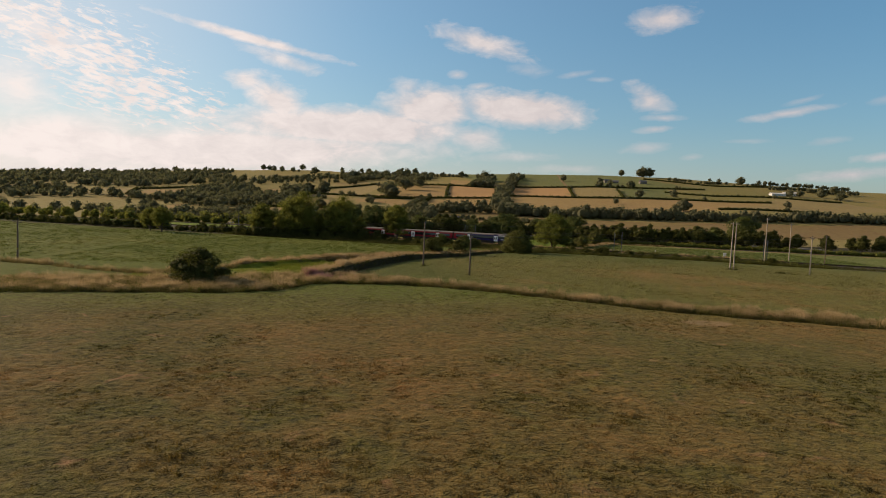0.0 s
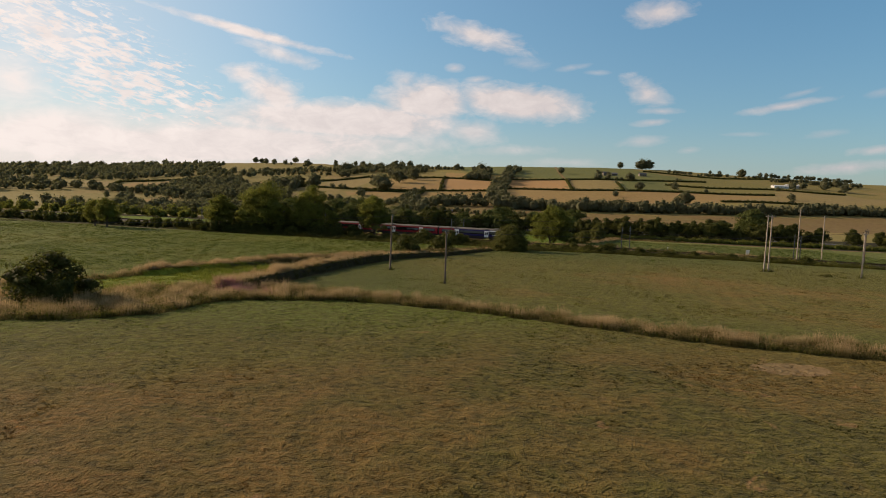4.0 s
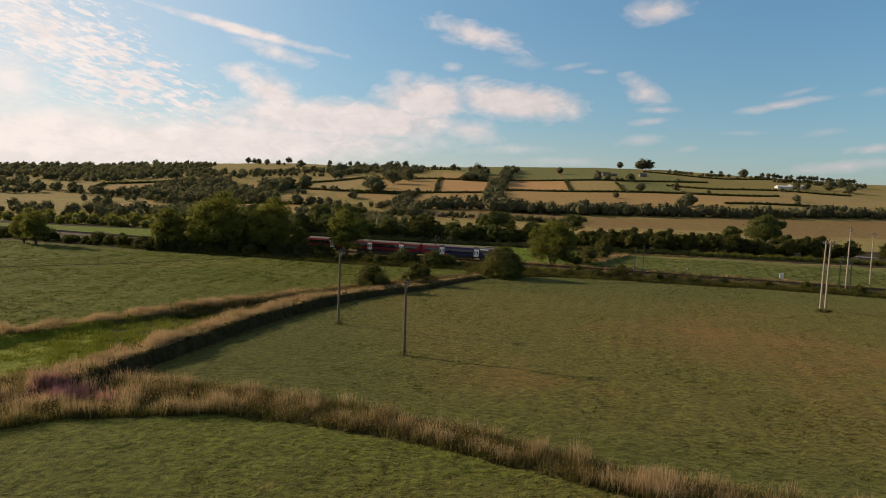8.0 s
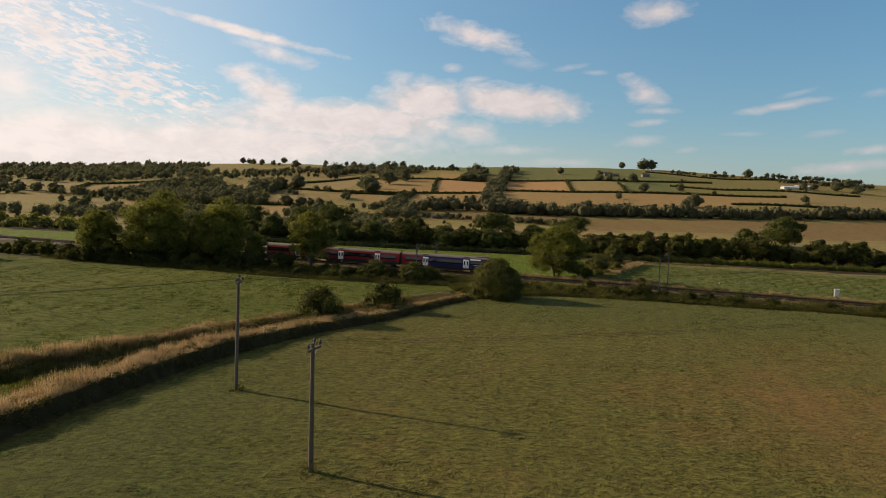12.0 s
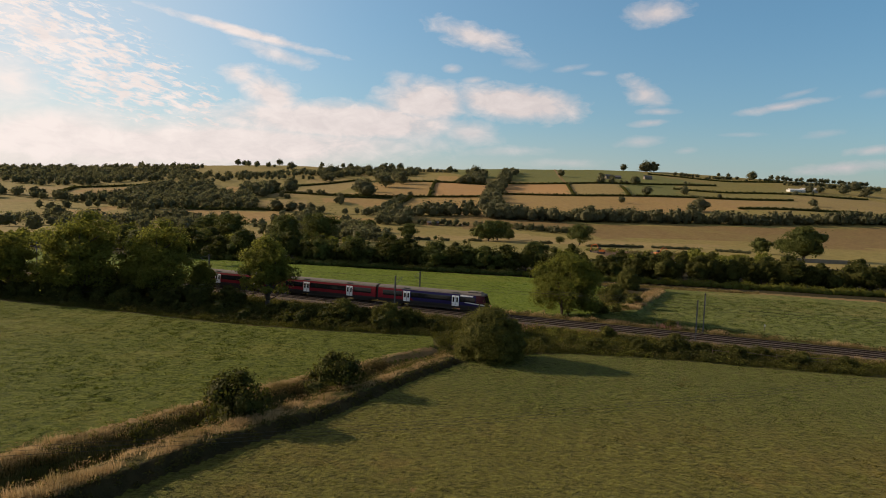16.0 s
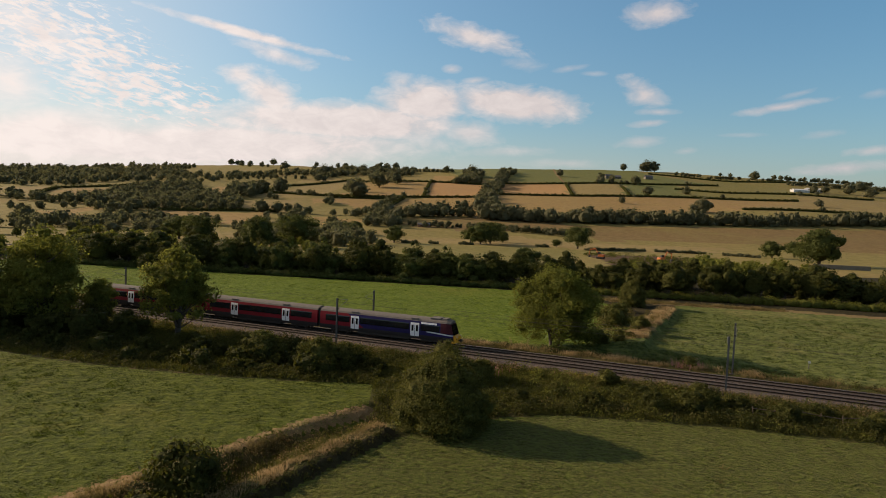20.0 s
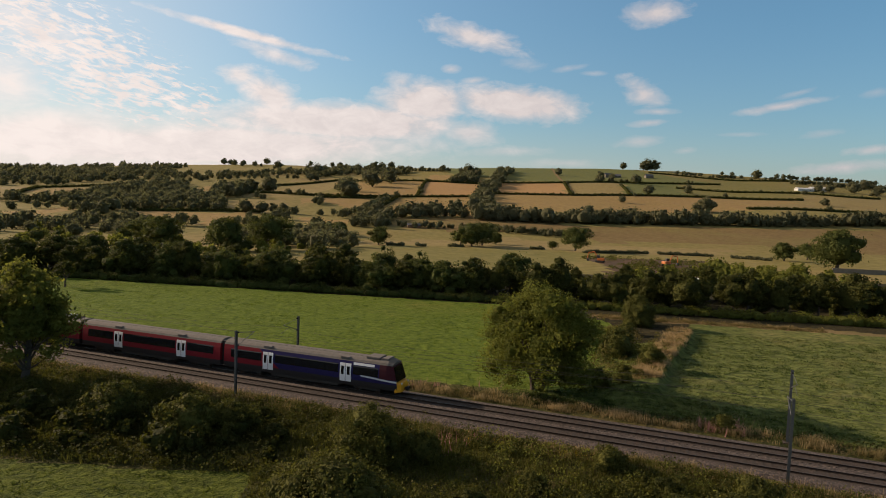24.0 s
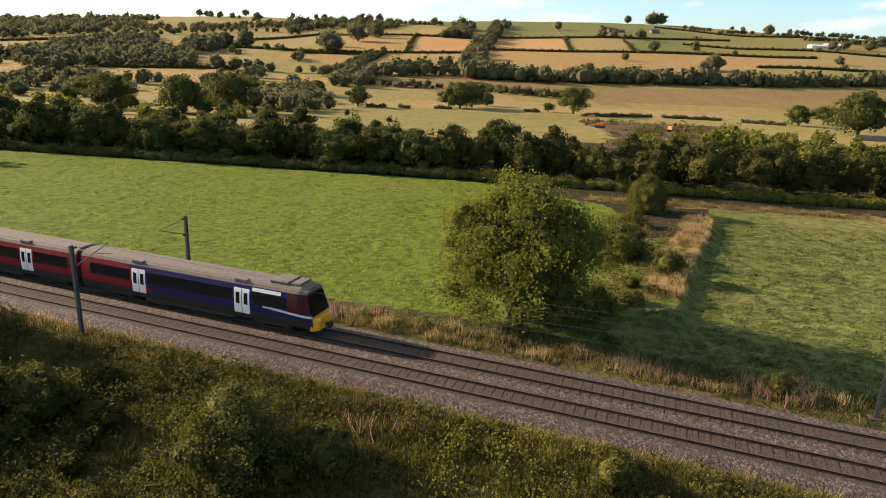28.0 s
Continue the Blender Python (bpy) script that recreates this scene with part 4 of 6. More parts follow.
pole(2.5, 134.0, 9.4, turn=85, lean=1.0)
pole(11.3, 118.3, 7.8, turn=70, lean=-0.8)
pole(-71.5, 115.7, 7.2, turn=20)
pole(81.2, 156.5, 12.0, mat="pole_pale", turn=15, lean=0.6, twin=True)
pole(106.8, 187.8, 13.6, mat="pole_pale", turn=15, lean=0.6)
pole(97.6, 150.2, 9.3, mat="pole_pale", turn=15)
pole(123.4, 203.0, 12.5, mat="pole_pale", turn=15)
pole(131.0, 196.0, 9.0, mat="pole_wood", turn=15)
for k in (-0.6, 0.0, 0.6):
    for a, b in (((-71.5, 115.7, 7.1), (2.5, 134, 9.35)), ((2.5, 134, 9.35), (81.2, 156.5, 12.0)), ((11.3, 118.3, 7.75), (97.6, 150.2, 9.25)),
                 ((81.2, 156.5, 12.0), (106.8, 187.8, 13.5)), ((106.8, 187.8, 13.5), (123.4, 203, 12.4))):
        wire("power_line", (a[0] + k * 0.5, a[1] + k, a[2]), (b[0] + k * 0.5, b[1] + k, b[2]), 1.2, 0.008, "thin dark power line strung between wooden poles", "power line")


# ---- grass and herbs ----
def blades(name, rng, at, high, wide, per, mat, spread=0.12, label="", category="grass", lean=0.35):
    """Tufts of narrow blades at each place."""
    n = len(at)
    if not n:
        return None
    at = np.repeat(at, per, 0)
    h = np.repeat(high * np.clip(rng.normal(1.0, 0.14, n), 0.6, 1.5) * np.maximum(0.35, 1 + (0.85 if mat == "reed" else 0.38) * lattice(at[::per, 0], at[::per, 1], 1.2, 21) + 0.25 * lattice(at[::per, 0], at[::per, 1], 5.0, 22)), per) * rng.uniform(0.7, 1.15, n * per)
    if name == "tall_grass":
        h = h * (1 - 0.62 * np.clip((at[:, 1] - 132) / 40, 0, 1))
    a = rng.uniform(0, 2 * np.pi, n * per)
    off = rng.normal(size=(n * per, 2)) * spread
    x, y = at[:, 0] + off[:, 0], at[:, 1] + off[:, 1]
    z = land(x, y) - 0.02
    cs, sn = np.cos(a), np.sin(a)
    w = wide * rng.uniform(0.7, 1.4, n * per)
    bend = h * lean * rng.uniform(0.3, 1.4, n * per)
    v = np.stack([np.stack([x - sn * w, y + cs * w, z], -1), np.stack([x + sn * w, y - cs * w, z], -1),
                  np.stack([x + cs * bend + off[:, 0] * 0.8, y + sn * bend + off[:, 1] * 0.8, z + h], -1)], 1).reshape(-1, 3)
    me = mesh_of(name, v, np.arange(3 * n * per).reshape(-1, 3), [M[mat]])
    return tagged(new(name, me), label, category, kind="stuff")


def scatter(rng, n, poly, holes=()):
    poly = np.asarray(poly, float)
    lo, hi = poly.min(0), poly.max(0)
    p = rng.uniform(lo, hi, (n, 2))
    ok = inside(p[:, 0], p[:, 1], poly)
    for h in holes:
        ok &= ~inside(p[:, 0], p[:, 1], h)
    return p[ok]


def clumped(rng, p, scale, keep):
    """Keeps places where a coarse random pattern is high, so that tufts stand in clumps."""
    s = np.zeros(len(p))
    for k in range(14):
        a, f = rng.uniform(0, 2 * np.pi), scale * rng.uniform(0.45, 1.7)
        s += np.sin((p[:, 0] * math.cos(a) + p[:, 1] * math.sin(a)) * f + rng.uniform(0, 6.28))
    return p[s * 0.38 + rng.normal(size=len(p)) * 0.9 > keep]


def spread(rng, per_metre, poly, holes=()):
    """Places inside a polygon, so many to the square metre."""
    p = np.asarray(poly, float)
    lo, hi = p.min(0), p.max(0)
    return scatter(rng, int(per_metre * (hi[0] - lo[0]) * (hi[1] - lo[1])), poly, holes)


def heads(name, rng, at, low, high, size, mat, label, category="grass"):
    """Seed heads or leaves afloat among the tops of tall grass."""
    wave = 1 + 0.25 * lattice(at[:, 0], at[:, 1], 1.6, 7) + 0.2 * lattice(at[:, 0], at[:, 1], 5.0, 8)
    z = land(at[:, 0], at[:, 1]) + rng.uniform(low, high, len(at)) * wave
    me = mesh_of(name, *leaves(rng, np.column_stack([at, z]), size, -0.6), [M[mat]])
    return tagged(new(name, me), label, category, kind="stuff")


def mounds(name, rng, at, wide, high, per, leaf, mat, label, category="herbs"):
    """Low leafy mounds of rank herbs."""
    pts, outs = [], []
    for x, y in at:
        k = rng.uniform(0.6, 1.3)
        p = blob_points(rng, per, (0, 0, 0), (wide * k, wide * k, high * k * rng.uniform(0.7, 1.3)), 0.75)
        p[:, 2] = np.abs(p[:, 2])
        pts.append(p + (x, y, float(land(x, y))))
        outs.append(p)
    me = mesh_of(name, *leaves(rng, np.concatenate(pts), leaf, out=np.concatenate(outs), turned=0.7), [M[mat]])
    return tagged(new(name, me), label, category, kind="stuff")


g = np.random.default_rng(11)
blades("field_grass", g, clumped(g, spread(g, 30, [(-22, 12), (-30, 50), (55, 50), (32, 12)]), 3.8, 0.35), 0.11, 0.034, 3, "blade_a", 0.10, "short mown grass with brown patches", lean=0.8)
blades("field_grass", g, clumped(g, spread(g, 8, [(-45, 50), (-36, 79), (-17.5, 85), (-15, 93), (-2, 98), (13, 93), (32, 81), (58, 70), (75, 60), (70, 50)]), 3.6, 0.2), 0.10, 0.05, 3, "blade_a", 0.13, "short mown grass with brown patches", lean=0.8)
blades("field_grass", g, clumped(g, spread(g, 6.5, [(-13, 107), *STRIP_2, (43, 195), (60, 192.5), (86, 185), (110, 150), (80, 66), (58, 78), (14, 98)]), 3.2, 0.2), 0.10, 0.05, 3, "blade_b", 0.14, "short mown grass with dry patches", lean=0.8)
blades("field_grass", g, clumped(g, spread(g, 10, [(-30, 121), *STRIP_2_FAR[::-1], (24, 204), (7, 205.5), (-13, 210), (-36, 219), (-61, 226), (-75, 180), (-70, 115)]), 2.2, 0.15), 0.15, 0.055, 3, "blade_c", 0.17, "longer meadow grass", lean=0.7)
blades("field_grass", g, clumped(g, spread(g, 2.4, [(-74, 113), (-76, 180), (-62, 226), (-200, 280), (-200, 150)]), 1.6, 0.1), 0.17, 0.10, 3, "blade_c", 0.25, "longer meadow grass", lean=0.7)
blades("field_grass", g, clumped(g, spread(g, 4, [(-58, 271), (-17, 254), (20, 237), (43, 231), (55, 229), (63, 246), (72, 268), (54, 291), (-58, 315)]), 2.0, 0.1), 0.14, 0.06, 3, "blade_d", 0.2, "lush green pasture grass", lean=0.7)
blades("field_grass", g, clumped(g, spread(g, 6, [(65, 226), (77, 252), (88, 267), (111, 261), (150, 247), (150, 183), (86, 210)]), 1.6, 0.0), 0.22, 0.06, 3, "blade_e", 0.22, "rough tussocky pasture grass", lean=0.7)
blades("marsh_grass", g, clumped(g, spread(g, 14, WETLAND), 2.0, 0.1), 0.25, 0.05, 4, "blade_green", 0.15, "bright green marsh grass beside the ditch")
def near_line(p, line, wide, east=9.0):
    """The places within that distance of a line, and no further than east to its east."""
    lx, ly = [q[0] for q in line], [q[1] for q in line]
    return p[(off_line(p[:, 0], p[:, 1], line) < wide) & ((p[:, 0] - np.interp(p[:, 1], ly, lx)) * 0.9 < east)]


blades("pale_tufts", g, clumped(g, spread(g, 0.05, [(20, 110), (30, 185), (60, 188), (86, 180), (110, 150), (80, 70), (45, 85)]), 0.12, 0.3), 0.26, 0.022, 16, "reed", 0.22, "pale seeding grass tufts in the mown field", lean=0.5)
def edge_points(rng, line, per_metre, near, far):
    """Places beside a line, between two distances to its left."""
    out = []
    for (x0, y0), (x1, y1) in zip(line, line[1:]):
        long = math.hypot(x1 - x0, y1 - y0)
        n = max(1, int(long * per_metre))
        t, q = rng.random(n), rng.uniform(near, far, n)
        out.append(np.column_stack([x0 + (x1 - x0) * t - (y1 - y0) / long * q, y0 + (y1 - y0) * t + (x1 - x0) / long * q]))
    return np.concatenate(out)


# tall grass on the ditch banks
blades("tall_grass", g, clumped(g, spread(g, 30, STRIP_1[2:-1] + STRIP_1_FAR[1:-1]), 1.3, -0.4), 0.86, 0.016, 6, "reed", 0.13, "tall dry seeding grass along the field boundary")
blades("tall_grass", g, near_line(clumped(g, spread(g, 60, BANK_NEAR), 1.3, -0.3), BERM, 1.9, 0.95), 0.72, 0.026, 4, "reed", 0.13, "tall dry seeding grass on the near bank of a ditch")
blades("tall_grass", g, near_line(clumped(g, spread(g, 56, BANK_FAR), 1.3, -0.3), BERM_FAR, 1.5), 0.7, 0.024, 4, "reed", 0.13, "tall dry seeding grass on the far bank of a ditch")
blades("marsh_grass", g, clumped(g, spread(g, 16, [(-28, 122), (-20, 110), (-16, 121), (-12, 132), (-18, 137), (-23, 130)]), 1.6, -0.2), 0.4, 0.035, 4, "blade_green", 0.15, "green marsh grass in the shallow head of the ditch")
blades("ditch_herbs", g, spread(g, 12, STRIP_2[2:] + STRIP_2_FAR[:-1], [BANK_NEAR, BANK_FAR]), 0.6, 0.04, 5, "herb", 0.15, "dark rank herbs in the ditch")
blades("tall_grass", g, spread(g, 14, [(-72, 111), (-52, 102.5), (-41, 100), (-30, 118), (-31.5, 120), (-43, 103), (-52, 105), (-72, 114)]), 0.7, 0.022, 6, "reed", 0.14, "tall grass along a shallow ditch")
# railway verges
near_verge = [(-70, 232), (-36, 220), (-13, 211.5), (7, 206.5), (24, 205), (25, 193), (43, 196), (60, 193.5), (86, 186.5), (120, 174), (120, 181), along(60, -3.4), along(0, -3.4), along(-80, -3.4)]
blades("verge_herbs", g, clumped(g, spread(g, 12, near_verge), 1.6, -0.2), 0.6, 0.035, 4, "herb", 0.2, "rank herbs and grass on the railway verge")
blades("verge_grass", g, clumped(g, spread(g, 14, [along(-90, -5.6), along(110, -6.0), along(110, -2.9), along(-90, -2.9)]), 0.8, -0.2), 0.5, 0.02, 6, "reed", 0.12, "pale dry grass at the edge of the ballast")
blades("verge_grass", g, clumped(g, spread(g, 16, [along(14, -8.4), along(110, -9.0), along(110, -3.2), along(14, -3.2)]), 1.2, -0.1), 0.55, 0.03, 5, "blade", 0.14, "yellow-green grass on the sunny railway verge")
blades("verge_grass", g, clumped(g, spread(g, 18, [along(-90, TRACK_GAP + 2.9), along(110, TRACK_GAP + 2.9), along(110, TRACK_GAP + 6.0), along(-90, TRACK_GAP + 6.0)]), 1.0, -0.4), 0.55, 0.022, 6, "reed", 0.12, "pale dry grass between track and pasture")
TERRACE_TOP = [(62, 232), (64, 244), (72, 266), (84, 268), (86, 262), (75, 244), (68, 233)]
blades("hedge_bank_grass", g, near_line(clumped(g, spread(g, 20, TERRACE_TOP), 1.4, 0.0), TERRACE, 3.6, 0.2), 0.58, 0.026, 6, "reed", 0.18, "tall golden grass on an overgrown field bank")
blades("margin_grass", g, spread(g, 8, [p for p in MARGIN if p[0] < 200]), 0.5, 0.03, 5, "reed", 0.12, "dry grass strip along a hedge foot")


def bank_only(p, poly):
    return near_line(p, BERM, 1.8, 0.9) if poly is BANK_NEAR else near_line(p, BERM_FAR, 1.5) if poly is BANK_FAR else p


for poly, k in ((STRIP_1[2:-1] + STRIP_1_FAR[1:-1], 40), (BANK_NEAR, 42), (BANK_FAR, 42)):
    heads("seed_heads", g, bank_only(clumped(g, spread(g, k, poly), 1.2, -0.1), poly), 0.35, 0.85, 0.07, "seed", "straw-coloured seed heads of tall grass")
    heads("bank_herbs", g, bank_only(clumped(g, spread(g, k * 0.3, poly), 0.9, 0.2), poly), 0.1, 0.9, 0.13, "herb", "green and brown herbs among tall grass", "herbs")
heads("seed_heads", g, spread(g, 18, [along(-90, -5.4), along(90, -5.8), along(90, -3.0), along(-90, -3.0)]), 0.35, 0.85, 0.06, "seed", "pale seed heads at the edge of the ballast")
heads("seed_heads", g, near_line(clumped(g, spread(g, 26, TERRACE_TOP), 0.8, -0.2), TERRACE, 2.6, 0.15), 0.35, 0.95, 0.10, "seed", "golden seed heads on an overgrown bank")
mounds("herb_mounds", g, spread(g, 0.75, near_verge), 0.75, 0.70, 44, 0.15, "herb", "leafy mounds of rank herbs on the railway verge")
mounds("nettles", g, clumped(g, spread(g, 1.3, near_verge), 0.35, 0.2), 0.8, 1.05, 50, 0.16, "leaf_dark", "dark nettle beds on the railway verge")
mounds("fresh_herbs", g, clumped(g, spread(g, 0.55, [p for p in near_verge if p[0] > 30] + [along(34, -3.4)]), 0.3, 0.35), 0.8, 0.85, 50, 0.15, "leaf_light", "fresh green herbs on the railway verge")
mounds("herb_mounds", g, spread(g, 0.5, STRIP_1[2:8] + STRIP_1_FAR[8:12]), 0.7, 0.8, 46, 0.15, "herb", "thistles and rank herbs in the field boundary")
mounds("herb_mounds", g, near_line(spread(g, 0.3, BANK_NEAR), BERM, 1.7, 0.5), 0.5, 0.5, 40, 0.14, "herb", "dark herbs among tall grass on a ditch bank")
mounds("herb_mounds", g, near_line(spread(g, 0.3, BANK_FAR), BERM_FAR, 2.2), 0.5, 0.5, 40, 0.14, "herb", "dark herbs among tall grass on a ditch bank")
mounds("bank_foot_herbs", g, edge_points(g, BERM, 2.2, -2.1, -1.2), 0.40, 0.45, 34, 0.13, "herb_dark", "dark herbs on the steep face of a ditch bank")
mounds("bank_foot_herbs", g, edge_points(g, STRIP_1[2:-1], 2.0, 0.1, 0.8), 0.5, 0.55, 36, 0.13, "herb_dark", "dark herbs along the foot of tall grass")
mounds("verge_edge_herbs", g, edge_points(g, [(24, 193), (43, 196), (60, 193.5), (86, 186.5), (120, 174), (150, 162)], 2.6, 0.3, 3.0), 0.75, 1.0, 52, 0.15, "herb_dark", "dark rank herbs along the edge of the mown field")
mounds("verge_edge_herbs", g, edge_points(g, [(-66, 229), (-36, 220.5), (-13, 212), (7, 207), (24, 206)], 2.2, 0.3, 3.0), 0.8, 1.1, 52, 0.15, "herb_dark", "dark rank herbs along the edge of the meadow")
mounds("spoil_weeds", g, spread(g, 0.02, [(97, 358), (112, 400), (118, 470), (185, 460), (160, 385)]), 2.6, 1.6, 60, 0.5, "herb", "weeds and brown herbs on heaps of dug soil")
mounds("brush_heap", g, np.array([(89.2, 149.2), (89.9, 149.4), (90.6, 149.6), (80.2, 156.0), (82.6, 156.8)]), 0.75, 0.6, 60, 0.16, "herb_dark", "low heap of brown brushwood in the mown field")
mounds("pole_weeds", g, np.array([(2.4, 133.8), (2.8, 134.2), (11.2, 118.1), (80.6, 156.3), (81.3, 156.2), (82.0, 156.5), (81.6, 156.9), (97.5, 150.0), (106.6, 187.6)]), 0.55, 0.7, 60, 0.14, "herb", "weeds growing round the feet of wooden poles")
mounds("terrace_herbs", g, near_line(spread(g, 0.5, TERRACE_TOP), TERRACE, 5.0, 0.0), 0.55, 0.5, 44, 0.14, "herb", "green herbs among golden grass on an overgrown bank")
blades("field_grass", g, spread(g, 7, [(46, 228), (64, 229.5), (68, 226), (88, 209), (84, 206), (60, 218)]), 0.26, 0.05, 4, "blade_e", 0.2, "rough tussocky pasture grass", lean=0.7)
mounds("far_verge_herbs", g, spread(g, 0.45, [along(22, 7.0), along(100, 7.0), along(100, 10.0), along(22, 10.0)]), 0.65, 0.75, 46, 0.14, "herb_dark", "dark rank herbs between track and rough pasture")
mounds("bramble", g, spread(g, 0.35, [(56, 229), (61, 246), (69, 266), (77, 268), (67, 245), (61, 229)]), 1.3, 1.3, 70, 0.2, "herb", "brambles on an overgrown field bank")
blades("bank_grass", g, clumped(g, spread(g, 16, STRIP_1[2:-1] + STRIP_1_FAR[1:-1]), 0.9, 0.1), 0.6, 0.035, 4, "herb", 0.16, "green grass and herbs among dry stems")
blades("willowherb", g, np.concatenate([g.normal((-14.8, 101.4), (1.0, 0.5), (340, 2)), g.normal((-11.5, 101), (1.8, 0.5), (40, 2))]), 1.15, 0.026, 5, "pink", 0.12, "patch of pink flowering willowherb", "wildflowers")
blades("willowherb", g, np.concatenate([g.normal(along(55, TRACK_GAP + 5.2), (1.0, 0.7), (60, 2)), g.normal(along(32, -6.5), (1.6, 1.0), (18, 2)), g.normal(along(20, TRACK_GAP + 4.4), (5, 0.5), (60, 2))]), 1.1, 0.022, 4, "pink", 0.15, "scattered pink willowherb by the railway", "wildflowers")
blades("ragwort", g, np.concatenate([g.normal(along(36, -4.6), (0.9, 0.4), (14, 2)), g.normal(along(42, -5.0), (0.8, 0.4), (10, 2))]), 0.7, 0.03, 4, "yellow", 0.1, "yellow ragwort at the edge of the ballast", "wildflowers")


# ---- trees, bushes and hedges ----
def tree_meshes(seed, high, wide, bare, n_clumps, per, leaf, leaf_mat, trunk_r, stems=1, squash=1.0, heart=0.78, size=1.0, limbs=1, solid=0.0):
    """A tapered trunk with limbs, and a crown of many leaves in uneven clumps."""
    rng = np.random.default_rng(seed)
    mid, rz, rx = (high + bare) / 2, (high - bare) / 2, wide / 2
    clumps = []
    for k in range(n_clumps):
        u, a = 1 - 1.75 * (k + 0.5) / n_clumps, k * 2.39996 + rng.normal() * 0.35
        d = np.array((math.sqrt(1 - u * u) * math.cos(a), math.sqrt(1 - u * u) * math.sin(a), u))
        r = rng.choice((rng.uniform(0.55, 0.95), rng.uniform(0.3, 0.6)), p=(0.75, 0.25))
        if stems == 4 and solid:
            r = rng.uniform(0.76, 0.9)
        taper = 1.0 - 0.35 * max(0.0, d[2]) ** 2
        c = np.array((d[0] * rx * r * taper, d[1] * rx * r * taper, mid + d[2] * rz * r))
        s = rng.uniform(0.17, 0.38) * min(rx, rz * 1.2) * size
        clumps.append((c, np.array((s * rng.uniform(0.9, 1.35), s * rng.uniform(0.9, 1.35), s * rng.uniform(0.6, 0.95) * squash))))
    total = sum(s[0] * s[1] for c, s in clumps)
    pts, outs = [], []
    for c, s in clumps:
        p = np.concatenate([blob_points(rng, max(6, int(per * n_clumps * s[0] * s[1] / total)), c, s), c + rng.normal(size=(max(2, per // 8), 3)) * s * 0.75])
        pts.append(p), outs.append((p - c) / s + (p - (0, 0, mid)) / (rx, rx, rz) * 0.6)
    p, out = np.concatenate(pts), np.concatenate(outs)
    keep = p[:, 2] > max(0.15, bare * 0.75)
    crown = mesh_of("crown", *joined([leaves(rng, p[keep], leaf, out=out[keep]), cores(rng, (clumps[::3] if solid else clumps) + ([((0, 0, mid), np.array((rx, rx, rz)) * solid / heart)] if solid else []), 2, heart)]), [M[leaf_mat]], None, True)
    pieces = []
    for k in range(stems):
        a = rng.uniform(0, 6.28)
        o = np.array((math.cos(a), math.sin(a), 0)) * (0 if stems == 1 else trunk_r * 1.6)
        top = o * 4 + np.array((rng.normal() * 0.04 * high, rng.normal() * 0.04 * high, mid + rz * 0.45))
        t = np.linspace(0, 1, 7)[:, None]
        line = o * (1 - t) + top * t + np.sin(t * 5) * rng.normal(size=3) * 0.012 * high
        line[0, 2] = -0.3
        pieces.append(tube(line, trunk_r * (1.25 - 1.0 * t[:, 0]) / math.sqrt(stems), 8))
        for c, s in clumps[k::stems * limbs]:
            h = np.clip((c[2] - rng.uniform(0.15, 0.4) * high) / max(top[2], 1), 0.12, 0.92)
            start = o * (1 - h) + top * h
            bend = (start + c) / 2 + np.array((0, 0, -0.06 * high * rng.random()))
            t2 = np.linspace(0, 1, 5)[:, None]
            limb = start * (1 - t2) ** 2 + 2 * bend * t2 * (1 - t2) + c * t2 ** 2
            pieces.append(tube(limb, trunk_r * 0.42 * (1.1 - t2[:, 0]) / math.sqrt(stems), 5))
    return mesh_of("trunk", *joined(pieces), [M["bark"]], None, True), crown


class Kind:
    """One sort of plant: built once, then copied."""

    def __init__(self, name, category, high, *args, **kw):
        self.name, self.category, self.high = name, category, high
        self.trunk, self.crown = tree_meshes(*args[:1], high, *args[1:], **kw)
        self.first = None

    def put(self, x, y, high, label, group, turn=None, spread=1.0):
        s = high / self.high
        turn = random.uniform(0, 360) if turn is None else turn
        m = pose(x, y, float(land(x, y)) - 0.05, 0, 0, turn) @ Matrix.Diagonal((s * spread, s * spread, s, 1))
        if self.first is None:
            self.first = new(self.name)
            link("trunk", self.trunk, self.first), link("crown", self.crown, self.first)
            self.first.matrix_basis = m
            ob = self.first
        else:
            keep, self.first.scale = self.first.scale.copy(), (1, 1, 1)
            ob = copy_thing(self.first, m)
            self.first.scale = keep
        return tagged(ob, label, self.category, group)


random.seed(5)
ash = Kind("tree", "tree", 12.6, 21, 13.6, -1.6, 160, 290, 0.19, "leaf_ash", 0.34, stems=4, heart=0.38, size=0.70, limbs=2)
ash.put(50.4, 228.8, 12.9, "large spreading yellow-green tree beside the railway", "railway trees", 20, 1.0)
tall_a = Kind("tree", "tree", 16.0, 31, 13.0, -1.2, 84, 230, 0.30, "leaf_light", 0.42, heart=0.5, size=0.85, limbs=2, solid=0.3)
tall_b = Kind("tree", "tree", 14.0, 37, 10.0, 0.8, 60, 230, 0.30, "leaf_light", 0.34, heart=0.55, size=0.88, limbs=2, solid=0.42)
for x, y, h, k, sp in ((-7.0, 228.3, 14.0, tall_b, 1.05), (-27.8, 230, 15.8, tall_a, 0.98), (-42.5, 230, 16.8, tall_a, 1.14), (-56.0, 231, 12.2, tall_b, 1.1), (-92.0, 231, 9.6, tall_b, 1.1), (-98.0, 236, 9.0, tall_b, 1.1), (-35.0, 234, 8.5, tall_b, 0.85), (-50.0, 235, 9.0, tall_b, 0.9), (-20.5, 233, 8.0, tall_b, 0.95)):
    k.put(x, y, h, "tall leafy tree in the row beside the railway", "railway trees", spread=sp)
